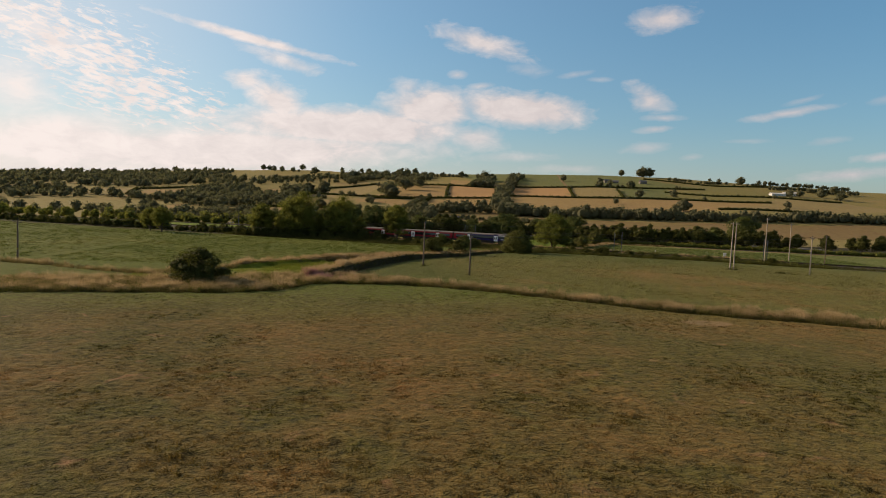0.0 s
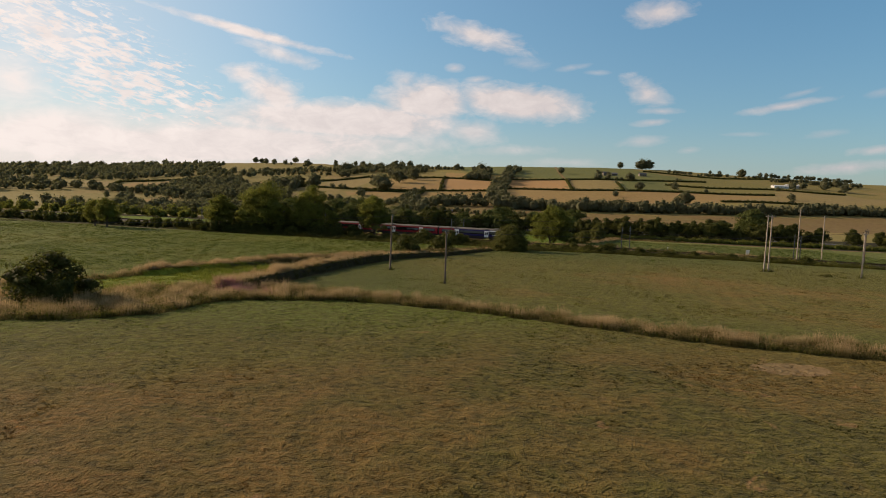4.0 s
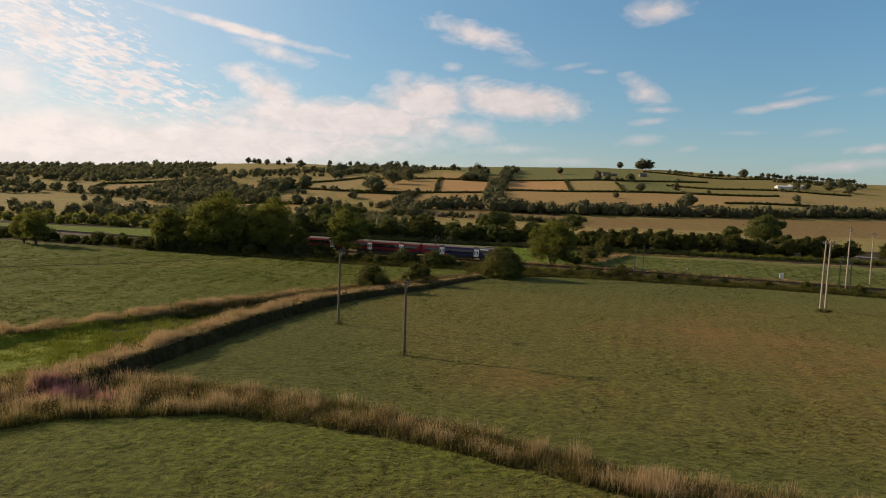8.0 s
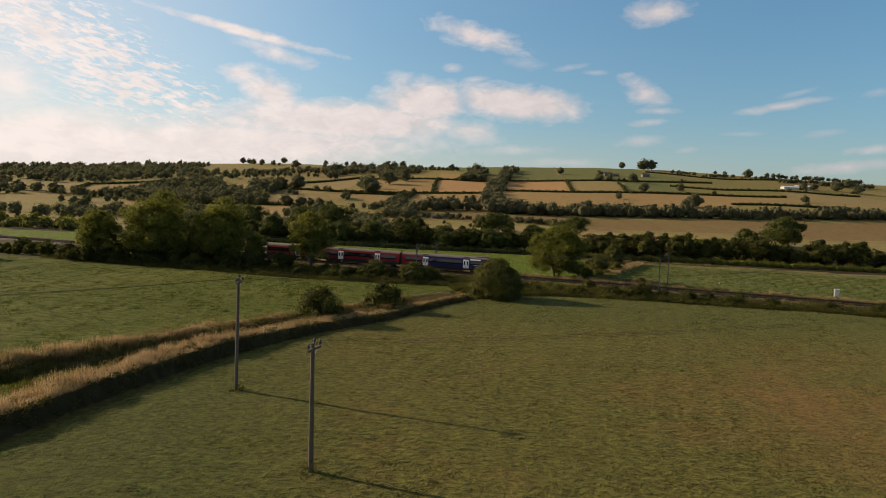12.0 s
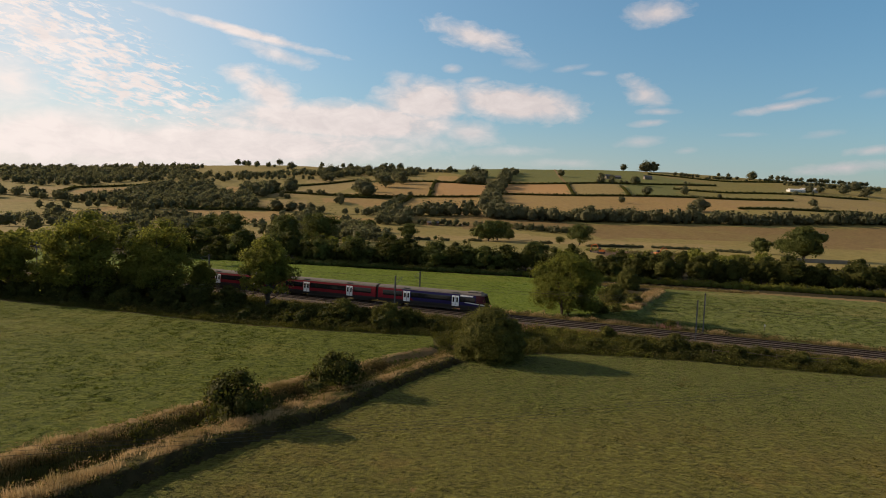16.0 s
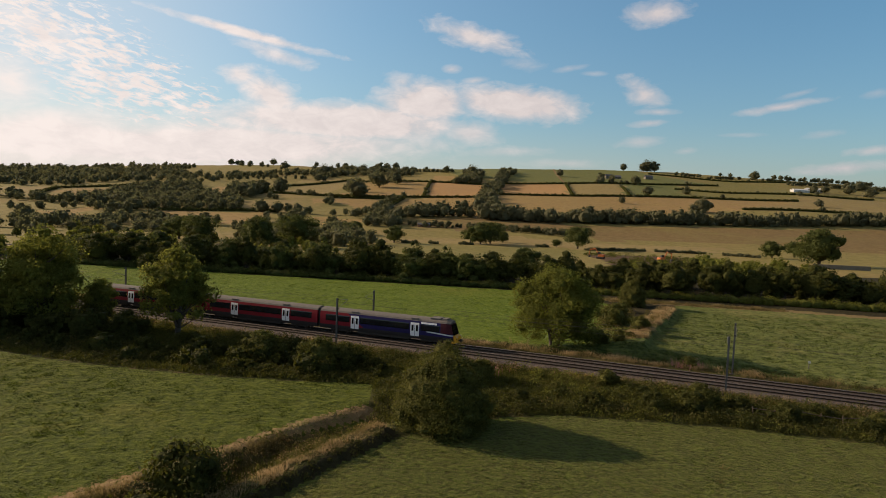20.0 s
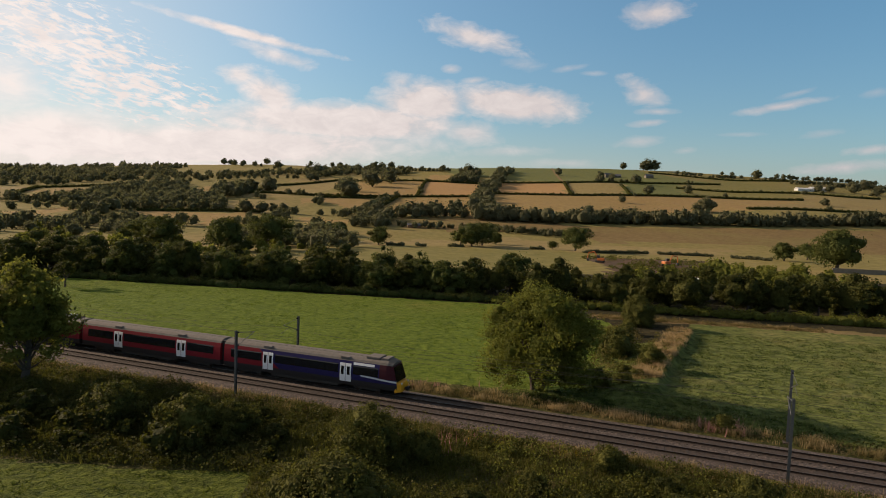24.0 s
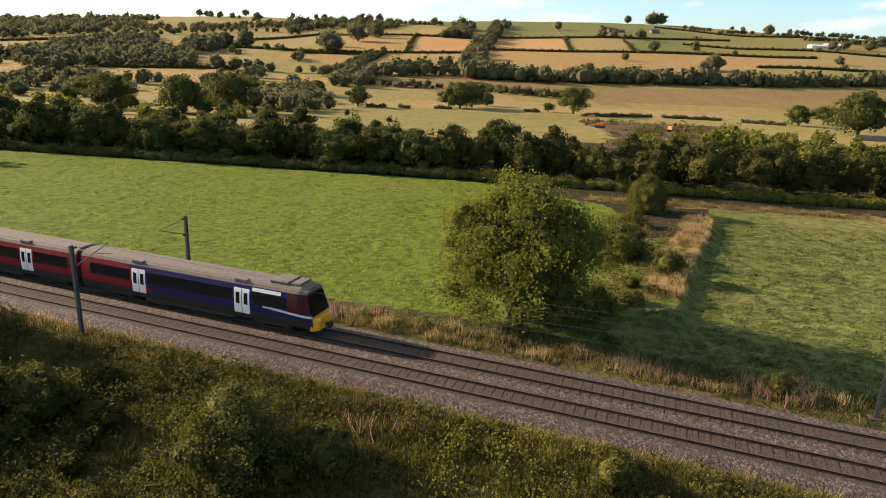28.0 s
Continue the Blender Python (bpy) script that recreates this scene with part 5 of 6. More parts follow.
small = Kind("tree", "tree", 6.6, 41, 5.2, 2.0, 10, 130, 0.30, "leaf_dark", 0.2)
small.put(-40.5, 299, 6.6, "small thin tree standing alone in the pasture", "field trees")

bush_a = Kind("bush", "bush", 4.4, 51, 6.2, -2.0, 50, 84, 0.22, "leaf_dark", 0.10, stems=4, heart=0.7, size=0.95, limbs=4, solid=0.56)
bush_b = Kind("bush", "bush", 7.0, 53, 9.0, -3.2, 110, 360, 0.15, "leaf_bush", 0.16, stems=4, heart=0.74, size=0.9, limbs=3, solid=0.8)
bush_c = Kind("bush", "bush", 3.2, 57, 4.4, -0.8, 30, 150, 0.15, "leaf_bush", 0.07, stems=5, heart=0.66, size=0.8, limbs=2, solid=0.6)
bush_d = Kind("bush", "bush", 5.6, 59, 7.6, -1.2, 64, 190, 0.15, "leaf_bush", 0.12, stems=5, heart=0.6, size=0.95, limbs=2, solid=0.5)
bush_a.put(-30.5, 91.0, 5.4, "large rounded dark bush in the field boundary", "field bushes", spread=1.08)
bush_a.put(4.8, 165.5, 5.8, "rounded dark bush on the ditch bank", "field bushes", spread=0.82)
bush_a.put(12.6, 176.0, 5.4, "rounded dark bush on the ditch bank", "field bushes", spread=0.86)
bush_b.put(31.4, 191.6, 7.2, "big dense rounded bush where the ditch meets the railway", "field bushes", 10, 0.95)
for x, y, h, k in ((32.6, 208.0, 5.2, bush_d), (37.0, 208.5, 3.0, bush_c), (16.8, 212.0, 4.6, bush_c), (20.0, 213.2, 3.6, bush_c), (8.8, 214.8, 4.6, bush_c), (-13.6, 226.8, 5.6, bush_a), (12.5, 219.5, 2.6, bush_a), (3, 216, 2.8, bush_a),
                   (24, 212, 2.2, bush_a), (-2.5, 222, 3.0, bush_a), (-7, 218, 2.8, bush_a), (-18, 223.5, 3.4, bush_a), (22, 217, 1.8, bush_a), (-24, 224, 4.0, bush_a), (-32, 224, 3.4, bush_c), (-43, 226, 4.2, bush_a), (-54, 229, 4.4, bush_a), (-64, 233, 5.0, bush_a), (1.5, 213.5, 2.4, bush_a),
                   (52, 206.5, 2.4, bush_c), (60.5, 200, 3.0, bush_c), (64, 198.5, 2.4, bush_a), (76, 193.5, 2.2, bush_c), (90, 189, 2.4, bush_a), (45, 203, 1.8, bush_c), (48, 198.5, 2.6, bush_a), (54.5, 198, 3.0, bush_a), (58.5, 197.5, 3.4, bush_a), (67.5, 195.5, 3.0, bush_a), (71.5, 196.5, 2.6, bush_a), (74, 192.5, 2.4, bush_a), (81, 191.5, 2.6, bush_a), (97, 186, 2.8, bush_a), (106, 182.5, 3.0, bush_a), (40, 199.5, 2.4, bush_a), (55, 202.5, 2.0, bush_a)):
    k.put(x, y, h * (0.72 if k is bush_a else 0.95), "leafy scrub bush on the railway verge", "verge scrub", spread=1.15 if k is bush_a else 1.0)
for x, y, h, k, sp in ((65.5, 247, 4.6, bush_c, 1.0), (77.5, 272, 6.0, bush_b, 0.75), (68, 240, 2.8, bush_c, 1.0), (58.0, 230.5, 2.4, bush_c, 1.1), (61.6, 231.5, 1.5, bush_c, 1.1), (63.0, 236.5, 1.3, bush_c, 1.0), (64.2, 234.0, 1.1, bush_c, 1.2), (72, 262, 2.6, bush_c, 1.0), (66, 216, 1.8, bush_c, 1.0)):
    k.put(x, y, h, "bush on the overgrown bank between two pastures", "bank bushes", spread=sp)

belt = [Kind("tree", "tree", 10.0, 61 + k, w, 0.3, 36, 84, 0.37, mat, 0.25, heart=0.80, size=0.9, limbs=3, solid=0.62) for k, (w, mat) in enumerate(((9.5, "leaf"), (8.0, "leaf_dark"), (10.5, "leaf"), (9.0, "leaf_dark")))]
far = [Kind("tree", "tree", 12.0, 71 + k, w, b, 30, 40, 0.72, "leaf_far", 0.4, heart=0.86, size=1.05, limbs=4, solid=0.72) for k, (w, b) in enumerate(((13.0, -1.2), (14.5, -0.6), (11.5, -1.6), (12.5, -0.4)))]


def row(kinds, x0, y0, x1, y1, count, low, high, jitter, label, group, seed=0):
    r = random.Random(seed)
    for k in range(count):
        t = (k + r.uniform(0.2, 0.8)) / count
        kinds[r.randrange(len(kinds))].put(x0 + (x1 - x0) * t + r.gauss(0, jitter), y0 + (y1 - y0) * t + r.gauss(0, jitter), r.uniform(low, high), label, group, r.uniform(0, 360), r.uniform(0.85, 1.2))


BELT = "leafy tree in the dense shelter belt behind the pasture"
row(belt, -75, 326, 52, 300, 30, 7.0, 10.5, 1.6, BELT, "shelter belt", 1)
row(belt, -90, 340, 60, 312, 20, 7.0, 10.5, 2.5, BELT, "shelter belt", 2)
row(belt[1::2], 55, 299, 165, 281, 20, 6.0, 10.5, 2.0, BELT, "shelter belt", 3)
row(belt[1::2], 65, 315, 170, 296, 13, 5.5, 9.0, 3.0, BELT, "shelter belt", 4)
row(belt[1::2], 165, 283, 300, 240, 18, 6.0, 10.0, 2.5, BELT, "shelter belt", 8)
row(belt, -190, 395, -20, 400, 7, 5.0, 8.5, 9.0, "leafy tree in the valley woodland", "valley woodland", 5)
row(belt, -170, 440, -10, 425, 6, 5.0, 9.0, 9.0, "leafy tree in the valley woodland", "valley woodland", 6)
row(far, -230, 520, -60, 470, 6, 6.0, 10.0, 10.0, "leafy tree in the valley woodland", "valley woodland", 7)
meadow = [Kind("tree", "tree", 12.0, 81 + k, w, b, 44, 90, 0.46, "leaf", 0.4, heart=0.8, size=0.9, limbs=4, solid=0.62) for k, (w, b) in enumerate(((13.0, -0.6), (14.5, 0.6)))]
TREES_1 = [(-125, 1491, 10.6), (-76, 1365, 12.7), (-46, 1386, 16.2), (-16, 1427, 13.4), (-32, 1402, 15.3), (23, 1394, 7.6), (45, 1389, 8.7), (83, 1345, 12.5), (115, 1307, 10.1), (126, 1261, 17.4), (139, 1243, 14.3),
           (289, 1295, 12), (682, 1446, 7.9), (730, 1441, 13.5), (769, 1433, 10), (791, 1447, 9), (695, 1181, 12.6), (721, 1192, 11), (768, 1197, 18), (849, 1287, 16), (784, 1167, 16), (349, 1008, 12), (423, 1054, 12.6), (283, 915, 8), (356, 850, 17), (344, 845, 9)]
TREES_2 = [(566, 964, 10), (620, 1098, 6.6), (345, 1225, 13), (367, 1233, 9.4), (403, 1212, 11), (-51, 933, 20), (-46, 982, 13), (-41, 1143, 15.5), (-12, 1145, 17), (-168, 904, 14), (-164, 947, 14), (-178, 901, 12), (-148, 968, 12.7),
           (-131, 1167, 10.6), (-122, 1169, 9), (457, 1452, 13), (503, 1462, 17), (514, 1468, 21), (527, 1464, 20), (-395, 1604, 13), (-380, 1606, 12), (-290, 1560, 12), (-190, 1525, 10), (660, 1445, 7)]
TREES_3 = [(-12, 566, 8.8), (-18, 572, 7.1), (16, 504, 9.8), (62, 522, 8.7), (68, 516, 13), (75, 528, 12.7), (85, 543, 7.3), (125, 507, 12.8), (230, 441, 18), (252, 498, 8.7), (230, 483, 9.7), (114, 514, 4.6), (-95, 470, 12), (-75, 440, 13), (-45, 430, 14), (-30, 445, 15)]
TREES_4 = [(-43, 905, 21.9), (-26, 1050, 19.5), (-4, 1105, 18.9), (-142, 935, 17.4), (-112, 716, 11.6), (-97, 715, 8.9), (-88, 718, 7.9), (-79, 715, 8.3), (707, 1397, 16.5), (386, 1166, 13.5), (-357, 1554, 11.7), (-336, 1544, 10.3), (-242, 1446, 15.4), (-138, 1282, 16.4), (-142, 1506, 9.8), (-123, 1493, 9.7), (-672, 1416, 14.2)]
for rows, label, group in ((TREES_4, "dark round-headed tree among hill fields", "hill trees"), (TREES_1, "dark tree standing among hill fields", "hill trees"), (TREES_2, "dark tree standing among hill fields", "hill trees"), (TREES_3, "spreading tree standing in a valley meadow", "meadow trees")):
    for k, (x, y, h) in enumerate(rows):
        (meadow[k % 2] if rows is TREES_3 else far[k % 4]).put(x, y, h * 1.15, label, group)


def hedge(line, high, wide, leaf, per, label, mat="leaf_dark", seed=0, name="hedge"):
    """A hedge of leaves along a line, uneven in height."""
    rng = np.random.default_rng(seed + 100)
    line = np.asarray(line, float)
    pts, outs = [], []
    for a, b in zip(line, line[1:]):
        n = int(np.linalg.norm(b - a) * per)
        t = rng.random(n)
        c = a + (b - a) * t[:, None]
        s = np.linalg.norm(b - a) * t
        lift = 0.75 + 0.25 * np.sin(s * 0.9 + seed) * np.sin(s * 0.37 + 2 * seed) + rng.normal(size=n) * 0.06
        side = np.array((-(b - a)[1], (b - a)[0])) / np.linalg.norm(b - a)
        ang = rng.uniform(0, np.pi, n)
        rr = rng.uniform(0.75, 1.0, n)
        q = np.cos(ang) * wide / 2 * rr
        c = c + side * q[:, None]
        z = land(c[:, 0], c[:, 1]) + np.sqrt(np.sin(ang)) * high * lift * rr * rng.uniform(0.35, 1.0, n) ** 0.5
        pts.append(np.column_stack([c, z]))
        outs.append(np.column_stack([side[0] * np.cos(ang), side[1] * np.cos(ang), 0.8 * np.sin(ang)]))
    hearts = []
    for a, b in zip(line, line[1:]):
        count = max(2, int(np.linalg.norm(b - a) / (high * 0.9)))
        for k in range(count):
            x, y = a + (b - a) * (k + 0.5) / count
            r = rng.uniform(0.8, 1.15)
            hearts.append(((x, y, float(land(x, y)) + high * 0.24), (max(high * 0.7, wide * 0.36) * r, max(high * 0.7, wide * 0.36) * r, high * 0.38 * r)))
    me = mesh_of(name, *joined([leaves(rng, np.concatenate(pts), leaf, out=np.concatenate(outs), turned=0.9), cores(rng, hearts, 2, 0.8)]), [M[mat]], None, True)
    return tagged(new(name, me), label, "hedge", "hedges")


hedge([(-75, 321), (-40, 313.5), (0, 305.5), (53, 295)], 2.8, 2.8, 0.26, 130, "dense dark hedge along the far edge of the pasture", "leaf", 1)
hedge([(53, 295), (80, 288), (97, 284), (125, 278), (170, 268), (300, 226)], 2.8, 2.8, 0.26, 110, "dense dark hedge behind the rough pasture", "leaf_light", 2)
HEDGES_RIGHT = [[(-165, 930), (-85, 904), (36, 929), (114, 934)], [(36, 929), (46, 1100), (52, 1157)], [(-80, 1150), (-3, 1156), (132, 1125)], [(-9, 763), (13, 916)], [(82, 1148), (104, 1262)],
          [(161, 1149), (267, 1154), (361, 1171), (549, 1219)], [(267, 1154), (238, 981)], [(133, 980), (238, 981), (334, 991), (415, 1004), (571, 1020)], [(343, 1100), (318, 989)],
          [(436, 1130), (513, 1109), (620, 1113), (682, 1100), (753, 1116)], [(417, 877), (523, 887), (591, 899)], [(481, 1374), (628, 1339), (812, 1372)]]
for k, line in enumerate(HEDGES_RIGHT):
    hedge(line, 4.2, 4.2, 1.1, 15, "dark hedge dividing golden hill fields", "leaf_dark", 10 + k)
HEDGES_LEFT = [[(-366, 806), (-399, 910), (-358, 990), (-335, 1050)], [(-298, 802), (-350, 785)], [(-197, 698), (-131, 718), (-98, 718)], [(-70, 885), (-1, 905)], [(-160, 912), (-167, 1051), (-83, 1174)], [(92, 662), (105, 629), (140, 617), (170, 653)]]
for k, line in enumerate(HEDGES_LEFT):
    hedge(line, 4.2, 4.2, 1.1, 15, "dark hedge dividing golden hill fields", "leaf_dark", 30 + k)
for k, (x0, y0, x1, y1) in enumerate(((20, 504, 30, 504), (36, 503, 42, 503), (54, 508, 63, 509), (100, 509, 108, 510), (126, 494, 165, 504), (170, 503, 199, 498), (206, 492, 222, 480))):
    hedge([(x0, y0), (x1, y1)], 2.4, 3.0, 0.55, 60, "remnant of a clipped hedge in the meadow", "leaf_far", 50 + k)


# ---- woods, joined: too many trees to count ----
def dome(rng, x, y, h, w, clumps, hearts):
    """Leaf clumps of one round-headed tree that reaches down to the ground, and its dense middle."""
    z = float(land(x, y))
    out = []
    for k in range(clumps):
        v, a = 1 - 1.85 * (k + 0.5) / clumps, k * 2.39996 + rng.normal() * 0.4
        r = math.sqrt(1 - v * v) * w * rng.uniform(0.45, 0.74)
        s = w * rng.uniform(0.27, 0.46)
        out.append(((x + math.cos(a) * r, y + math.sin(a) * r, z + h * (0.43 + 0.36 * v)), (s, s, s * 0.85)))
    hearts.append(((x, y, z + h * 0.40), (w * 0.66, w * 0.66, h * 0.42)))
    return out


def leafy(name, rng, pts, hearts, leaf, per, mat):
    """Dense dented clumps, ragged with leaf sprays."""
    at = np.concatenate([blob_points(rng, per, c, np.asarray(r) * 1.1, 0.8) for c, r in pts])
    out = at - np.repeat(np.array([c for c, r in pts]), per, 0)
    return mesh_of(name, *joined([leaves(rng, at, leaf, out=out, turned=1.3), cores(rng, pts, 1, 0.62), cores(rng, hearts, 2, 0.84)]), [M[mat]], None, True)


def in_open(x, y):
    """Whether a place lies in one of the clear parcels."""
    return any(inside(np.array([x]), np.array([y]), poly)[0] for key, poly in OPEN_FIELDS)


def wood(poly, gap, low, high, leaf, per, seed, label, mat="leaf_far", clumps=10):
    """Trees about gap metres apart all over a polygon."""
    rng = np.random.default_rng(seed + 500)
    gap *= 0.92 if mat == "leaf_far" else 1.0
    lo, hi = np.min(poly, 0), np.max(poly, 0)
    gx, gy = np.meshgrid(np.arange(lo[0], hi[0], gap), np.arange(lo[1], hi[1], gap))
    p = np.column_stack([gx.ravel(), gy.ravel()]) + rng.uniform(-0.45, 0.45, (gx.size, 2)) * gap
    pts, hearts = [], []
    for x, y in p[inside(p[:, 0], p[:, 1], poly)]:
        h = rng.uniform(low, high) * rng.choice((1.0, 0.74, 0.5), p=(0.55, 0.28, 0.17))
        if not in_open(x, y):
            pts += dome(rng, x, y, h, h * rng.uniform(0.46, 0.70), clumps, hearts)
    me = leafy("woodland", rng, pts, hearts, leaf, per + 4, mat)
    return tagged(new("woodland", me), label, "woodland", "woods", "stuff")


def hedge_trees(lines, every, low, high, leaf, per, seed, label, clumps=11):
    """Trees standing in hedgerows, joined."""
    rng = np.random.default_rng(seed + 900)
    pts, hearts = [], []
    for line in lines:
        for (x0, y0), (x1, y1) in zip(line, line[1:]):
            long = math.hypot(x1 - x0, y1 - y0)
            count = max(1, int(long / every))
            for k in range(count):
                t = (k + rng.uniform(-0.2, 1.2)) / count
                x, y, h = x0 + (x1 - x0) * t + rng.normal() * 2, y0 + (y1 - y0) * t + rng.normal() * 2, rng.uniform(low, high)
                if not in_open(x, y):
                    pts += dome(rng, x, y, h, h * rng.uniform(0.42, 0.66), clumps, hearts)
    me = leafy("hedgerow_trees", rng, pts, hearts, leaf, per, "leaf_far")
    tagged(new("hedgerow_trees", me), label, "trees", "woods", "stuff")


HW = "dark broadleaf wood on the hillside"
wood([(-640, 780), (-520, 900), (-440, 830), (-380, 790), (-400, 730), (-500, 690)], 17, 8, 14, 1.2, 8, 19, HW, clumps=8)
wood([(-495, 968), (-708, 1304), (-800, 1440), (-1080, 1540), (-1080, 1150), (-760, 930), (-600, 900)], 26, 9, 15, 1.5, 7, 17, HW, clumps=8)
wood([(-708, 1304), (-495, 968), (-462, 948), (-426, 961), (-424, 1033), (-381, 1091), (-305, 1108), (-333, 1233), (-421, 1326), (-528, 1407), (-621, 1422), (-688, 1371)], 19, 9, 15, 1.5, 7, 1, HW, clumps=8)
wood([(-300, 1120), (-215, 1240), (-155, 1262), (-165, 1340), (-235, 1330), (-310, 1230)], 18, 8, 14, 1.4, 8, 18, HW, clumps=8)
wood([(-1000, 1620), (-752, 1590), (-500, 1560), (-420, 1500), (-440, 1400), (-560, 1440), (-700, 1400), (-800, 1430), (-1000, 1480)], 26, 10, 15, 1.5, 7, 2, HW, clumps=8)
wood([(-304, 798), (-319, 890), (-318, 978), (-281, 1051), (-224, 898), (-170, 841), (-131, 720), (-142, 707), (-185, 705), (-201, 698), (-192, 631), (-240, 671), (-295, 768)], 12, 8, 14.5, 1.2, 9, 3, HW)
wood([(-361, 756), (-332, 743), (-280, 722), (-283, 757), (-308, 795), (-345, 782), (-384, 792)], 12, 8, 13, 1.1, 9, 4, HW)
wood([(-206, 544), (-227, 579), (-193, 571), (-197, 598), (-189, 623), (-166, 574), (-158, 519), (-181, 524)], 10, 7, 12, 0.9, 10, 5, HW)
wood([(-188, 482), (-298, 656), (-269, 634), (-225, 570), (-178, 490)], 12, 7, 12, 0.9, 10, 6, HW)
wood([(-63, 456), (-103, 592), (-106, 665), (-92, 683), (-78, 716), (-49, 626), (-23, 624), (-10, 619), (-23, 486), (-45, 475)], 17, 5, 10, 0.8, 11, 7, HW)
wood([(-177, 848), (-142, 851), (-167, 960), (-205, 950)], 11, 13, 19, 1.2, 10, 8, HW)
wood([(-159, 1259), (-135, 1198), (-96, 1262), (22, 1290), (18, 1388), (-80, 1406), (-174, 1375)], 14, 8, 15, 1.4, 8, 9, HW)
wood([(84, 1120), (128, 1129), (140, 1254), (116, 1298)], 12, 9, 16, 1.3, 9, 10, HW)
wood([(-10, 615), (15, 621), (16, 683), (-12, 691)], 9, 8, 13, 0.9, 10, 16, HW)
wood([(-12, 688), (22, 698), (82, 724), (82, 748), (20, 722), (-14, 705)], 10, 10, 18, 1.0, 11, 11, HW)
wood([(88, 700), (140, 698), (215, 705), (346, 718), (486, 754), (660, 800), (660, 822), (486, 776), (346, 738), (200, 735), (90, 722)], 7.4, 8.5, 17, 1.0, 7, 12, HW)
wood([(215, 1342), (180, 1205), (150, 1051), (122, 901), (108, 734), (86, 734), (104, 901), (126, 1051), (160, 1205), (196, 1342)], 12, 11, 18, 1.1, 10, 13, HW)
wood([(23, 640), (85, 642), (84, 628), (24, 626)], 6, 3.4, 6.7, 0.7, 9, 14, "low dark thicket at the foot of the hill")
wood([(89, 635), (144, 622), (175, 655), (170, 640), (139, 600), (87, 620)], 7, 3.4, 7.8, 0.7, 9, 15, "low dark thicket at the foot of the hill")
hedge_trees(HEDGES_RIGHT, 60, 4, 9, 1.0, 9, 1, "dark hedgerow trees between golden fields")
hedge_trees([[(-298, 656), (-280, 670), (-255, 711)], [(-177, 588), (-153, 600), (-132, 565), (-104, 578)], [(-281, 1073), (-255, 1136), (-207, 1191), (-148, 1195)], [(-249, 988), (-187, 975)], [(-161, 941), (-112, 904)]], 11, 6, 11, 1.0, 9, 2, "dark hedgerow trees on the hillside")
hedge_trees([[(-26, 688), (-1, 883), (8, 911)], [(-68, 708), (-18, 706)], [(-120, 830), (-160, 900)], [(-60, 790), (-75, 900)]], 9, 5, 10, 0.9, 9, 3, "dark hedgerow trees below the hill fields")
hedge_trees([[(26, 1387), (96, 1354)], [(544, 1410), (600, 1405)], [(611, 1382), (681, 1398)], [(717, 1379), (761, 1376)]], 4.4, 4.5, 9, 1.1, 9, 4, "row of dark trees along the hill's skyline")
hedge_trees([[(720, 1310), (821, 1322)], [(791, 1285), (932, 1332)], [(800, 1446), (990, 1446)]], 4.8, 6, 12, 1.1, 9, 5, "row of dark trees along the hill's skyline")
hedge_trees([[(-582, 1491), (-407, 1416)], [(315, 1167), (365, 1175)], [(-340, 1500), (-280, 1500)]], 15, 7, 13, 1.2, 9, 6, "dark trees about the top of the hill")
VW = "leafy woodland on the valley floor"
wood([(-125, 425), (-204, 552), (-194, 569), (-134, 480), (-87, 461), (-56, 451), (-19, 476), (0, 400), (-48, 377), (-78, 358), (-110, 372)], 16.0, 3.2, 6.5, 1.00, 19, 20, VW, "leaf_light")
wood([(-158, 558), (-133, 568), (-120, 539), (-142, 525)], 7.5, 6.72, 10.08, 0.76, 16, 21, VW)
wood([(-190, 600), (-129, 624), (-110, 598), (-160, 575)], 11.5, 6.72, 11.2, 0.76, 16, 22, VW)
wood([(-22, 455), (-45, 560), (-25, 560), (0, 520), (10, 463)], 13.4, 5.95, 11.05, 0.95, 23, 23, VW)
wood([(-60, 470), (-66, 520), (-40, 520), (-25, 470)], 13.0, 7.65, 11.9, 0.95, 28, 24, VW)
wood([(103, 352), (141, 385), (169, 379), (180, 340), (142, 316), (96, 330)], 9.6, 4, 7.5, 0.75, 20, 25, VW, "leaf_light")
wood([(-80, 326), (53, 299), (58, 318), (-80, 345)], 5.6, 3.5, 7.5, 0.56, 28, 26, "dense understorey of the shelter belt", "leaf_dark")
wood([(55, 299), (170, 276), (176, 300), (62, 322)], 6.6, 3, 6.5, 0.56, 28, 27, "dense understorey of the shelter belt", "leaf_dark")
wood([(-190, 352), (-80, 328), (-80, 348), (-190, 378)], 10.7, 3.5, 6.2, 0.78, 20, 28, VW, "leaf_light")
wood([(-340, 425), (-190, 358), (-80, 332), (-90, 356), (-200, 392), (-340, 470)], 9.6, 4.0, 7.5, 0.83, 16, 30, VW, "leaf_light")
wood([(-420, 580), (-210, 560), (-135, 440), (-330, 455)], 32.6, 7.0, 12.0, 1.00, 12, 31, VW)
wood([(-66, 228), (-62, 238), (-36, 236), (-17, 231), (-15, 225), (-36, 224.5)], 3.6, 2.8, 6.2, 0.34, 20, 33, "dense shrubs under the tall trees beside the railway", "leaf_dark")
wood([(-62, 231), (-66, 242), (-200, 300), (-215, 290)], 3.5, 1.6, 4.2, 0.47, 19, 32, "dark scrub along the railway verge", "leaf_dark")
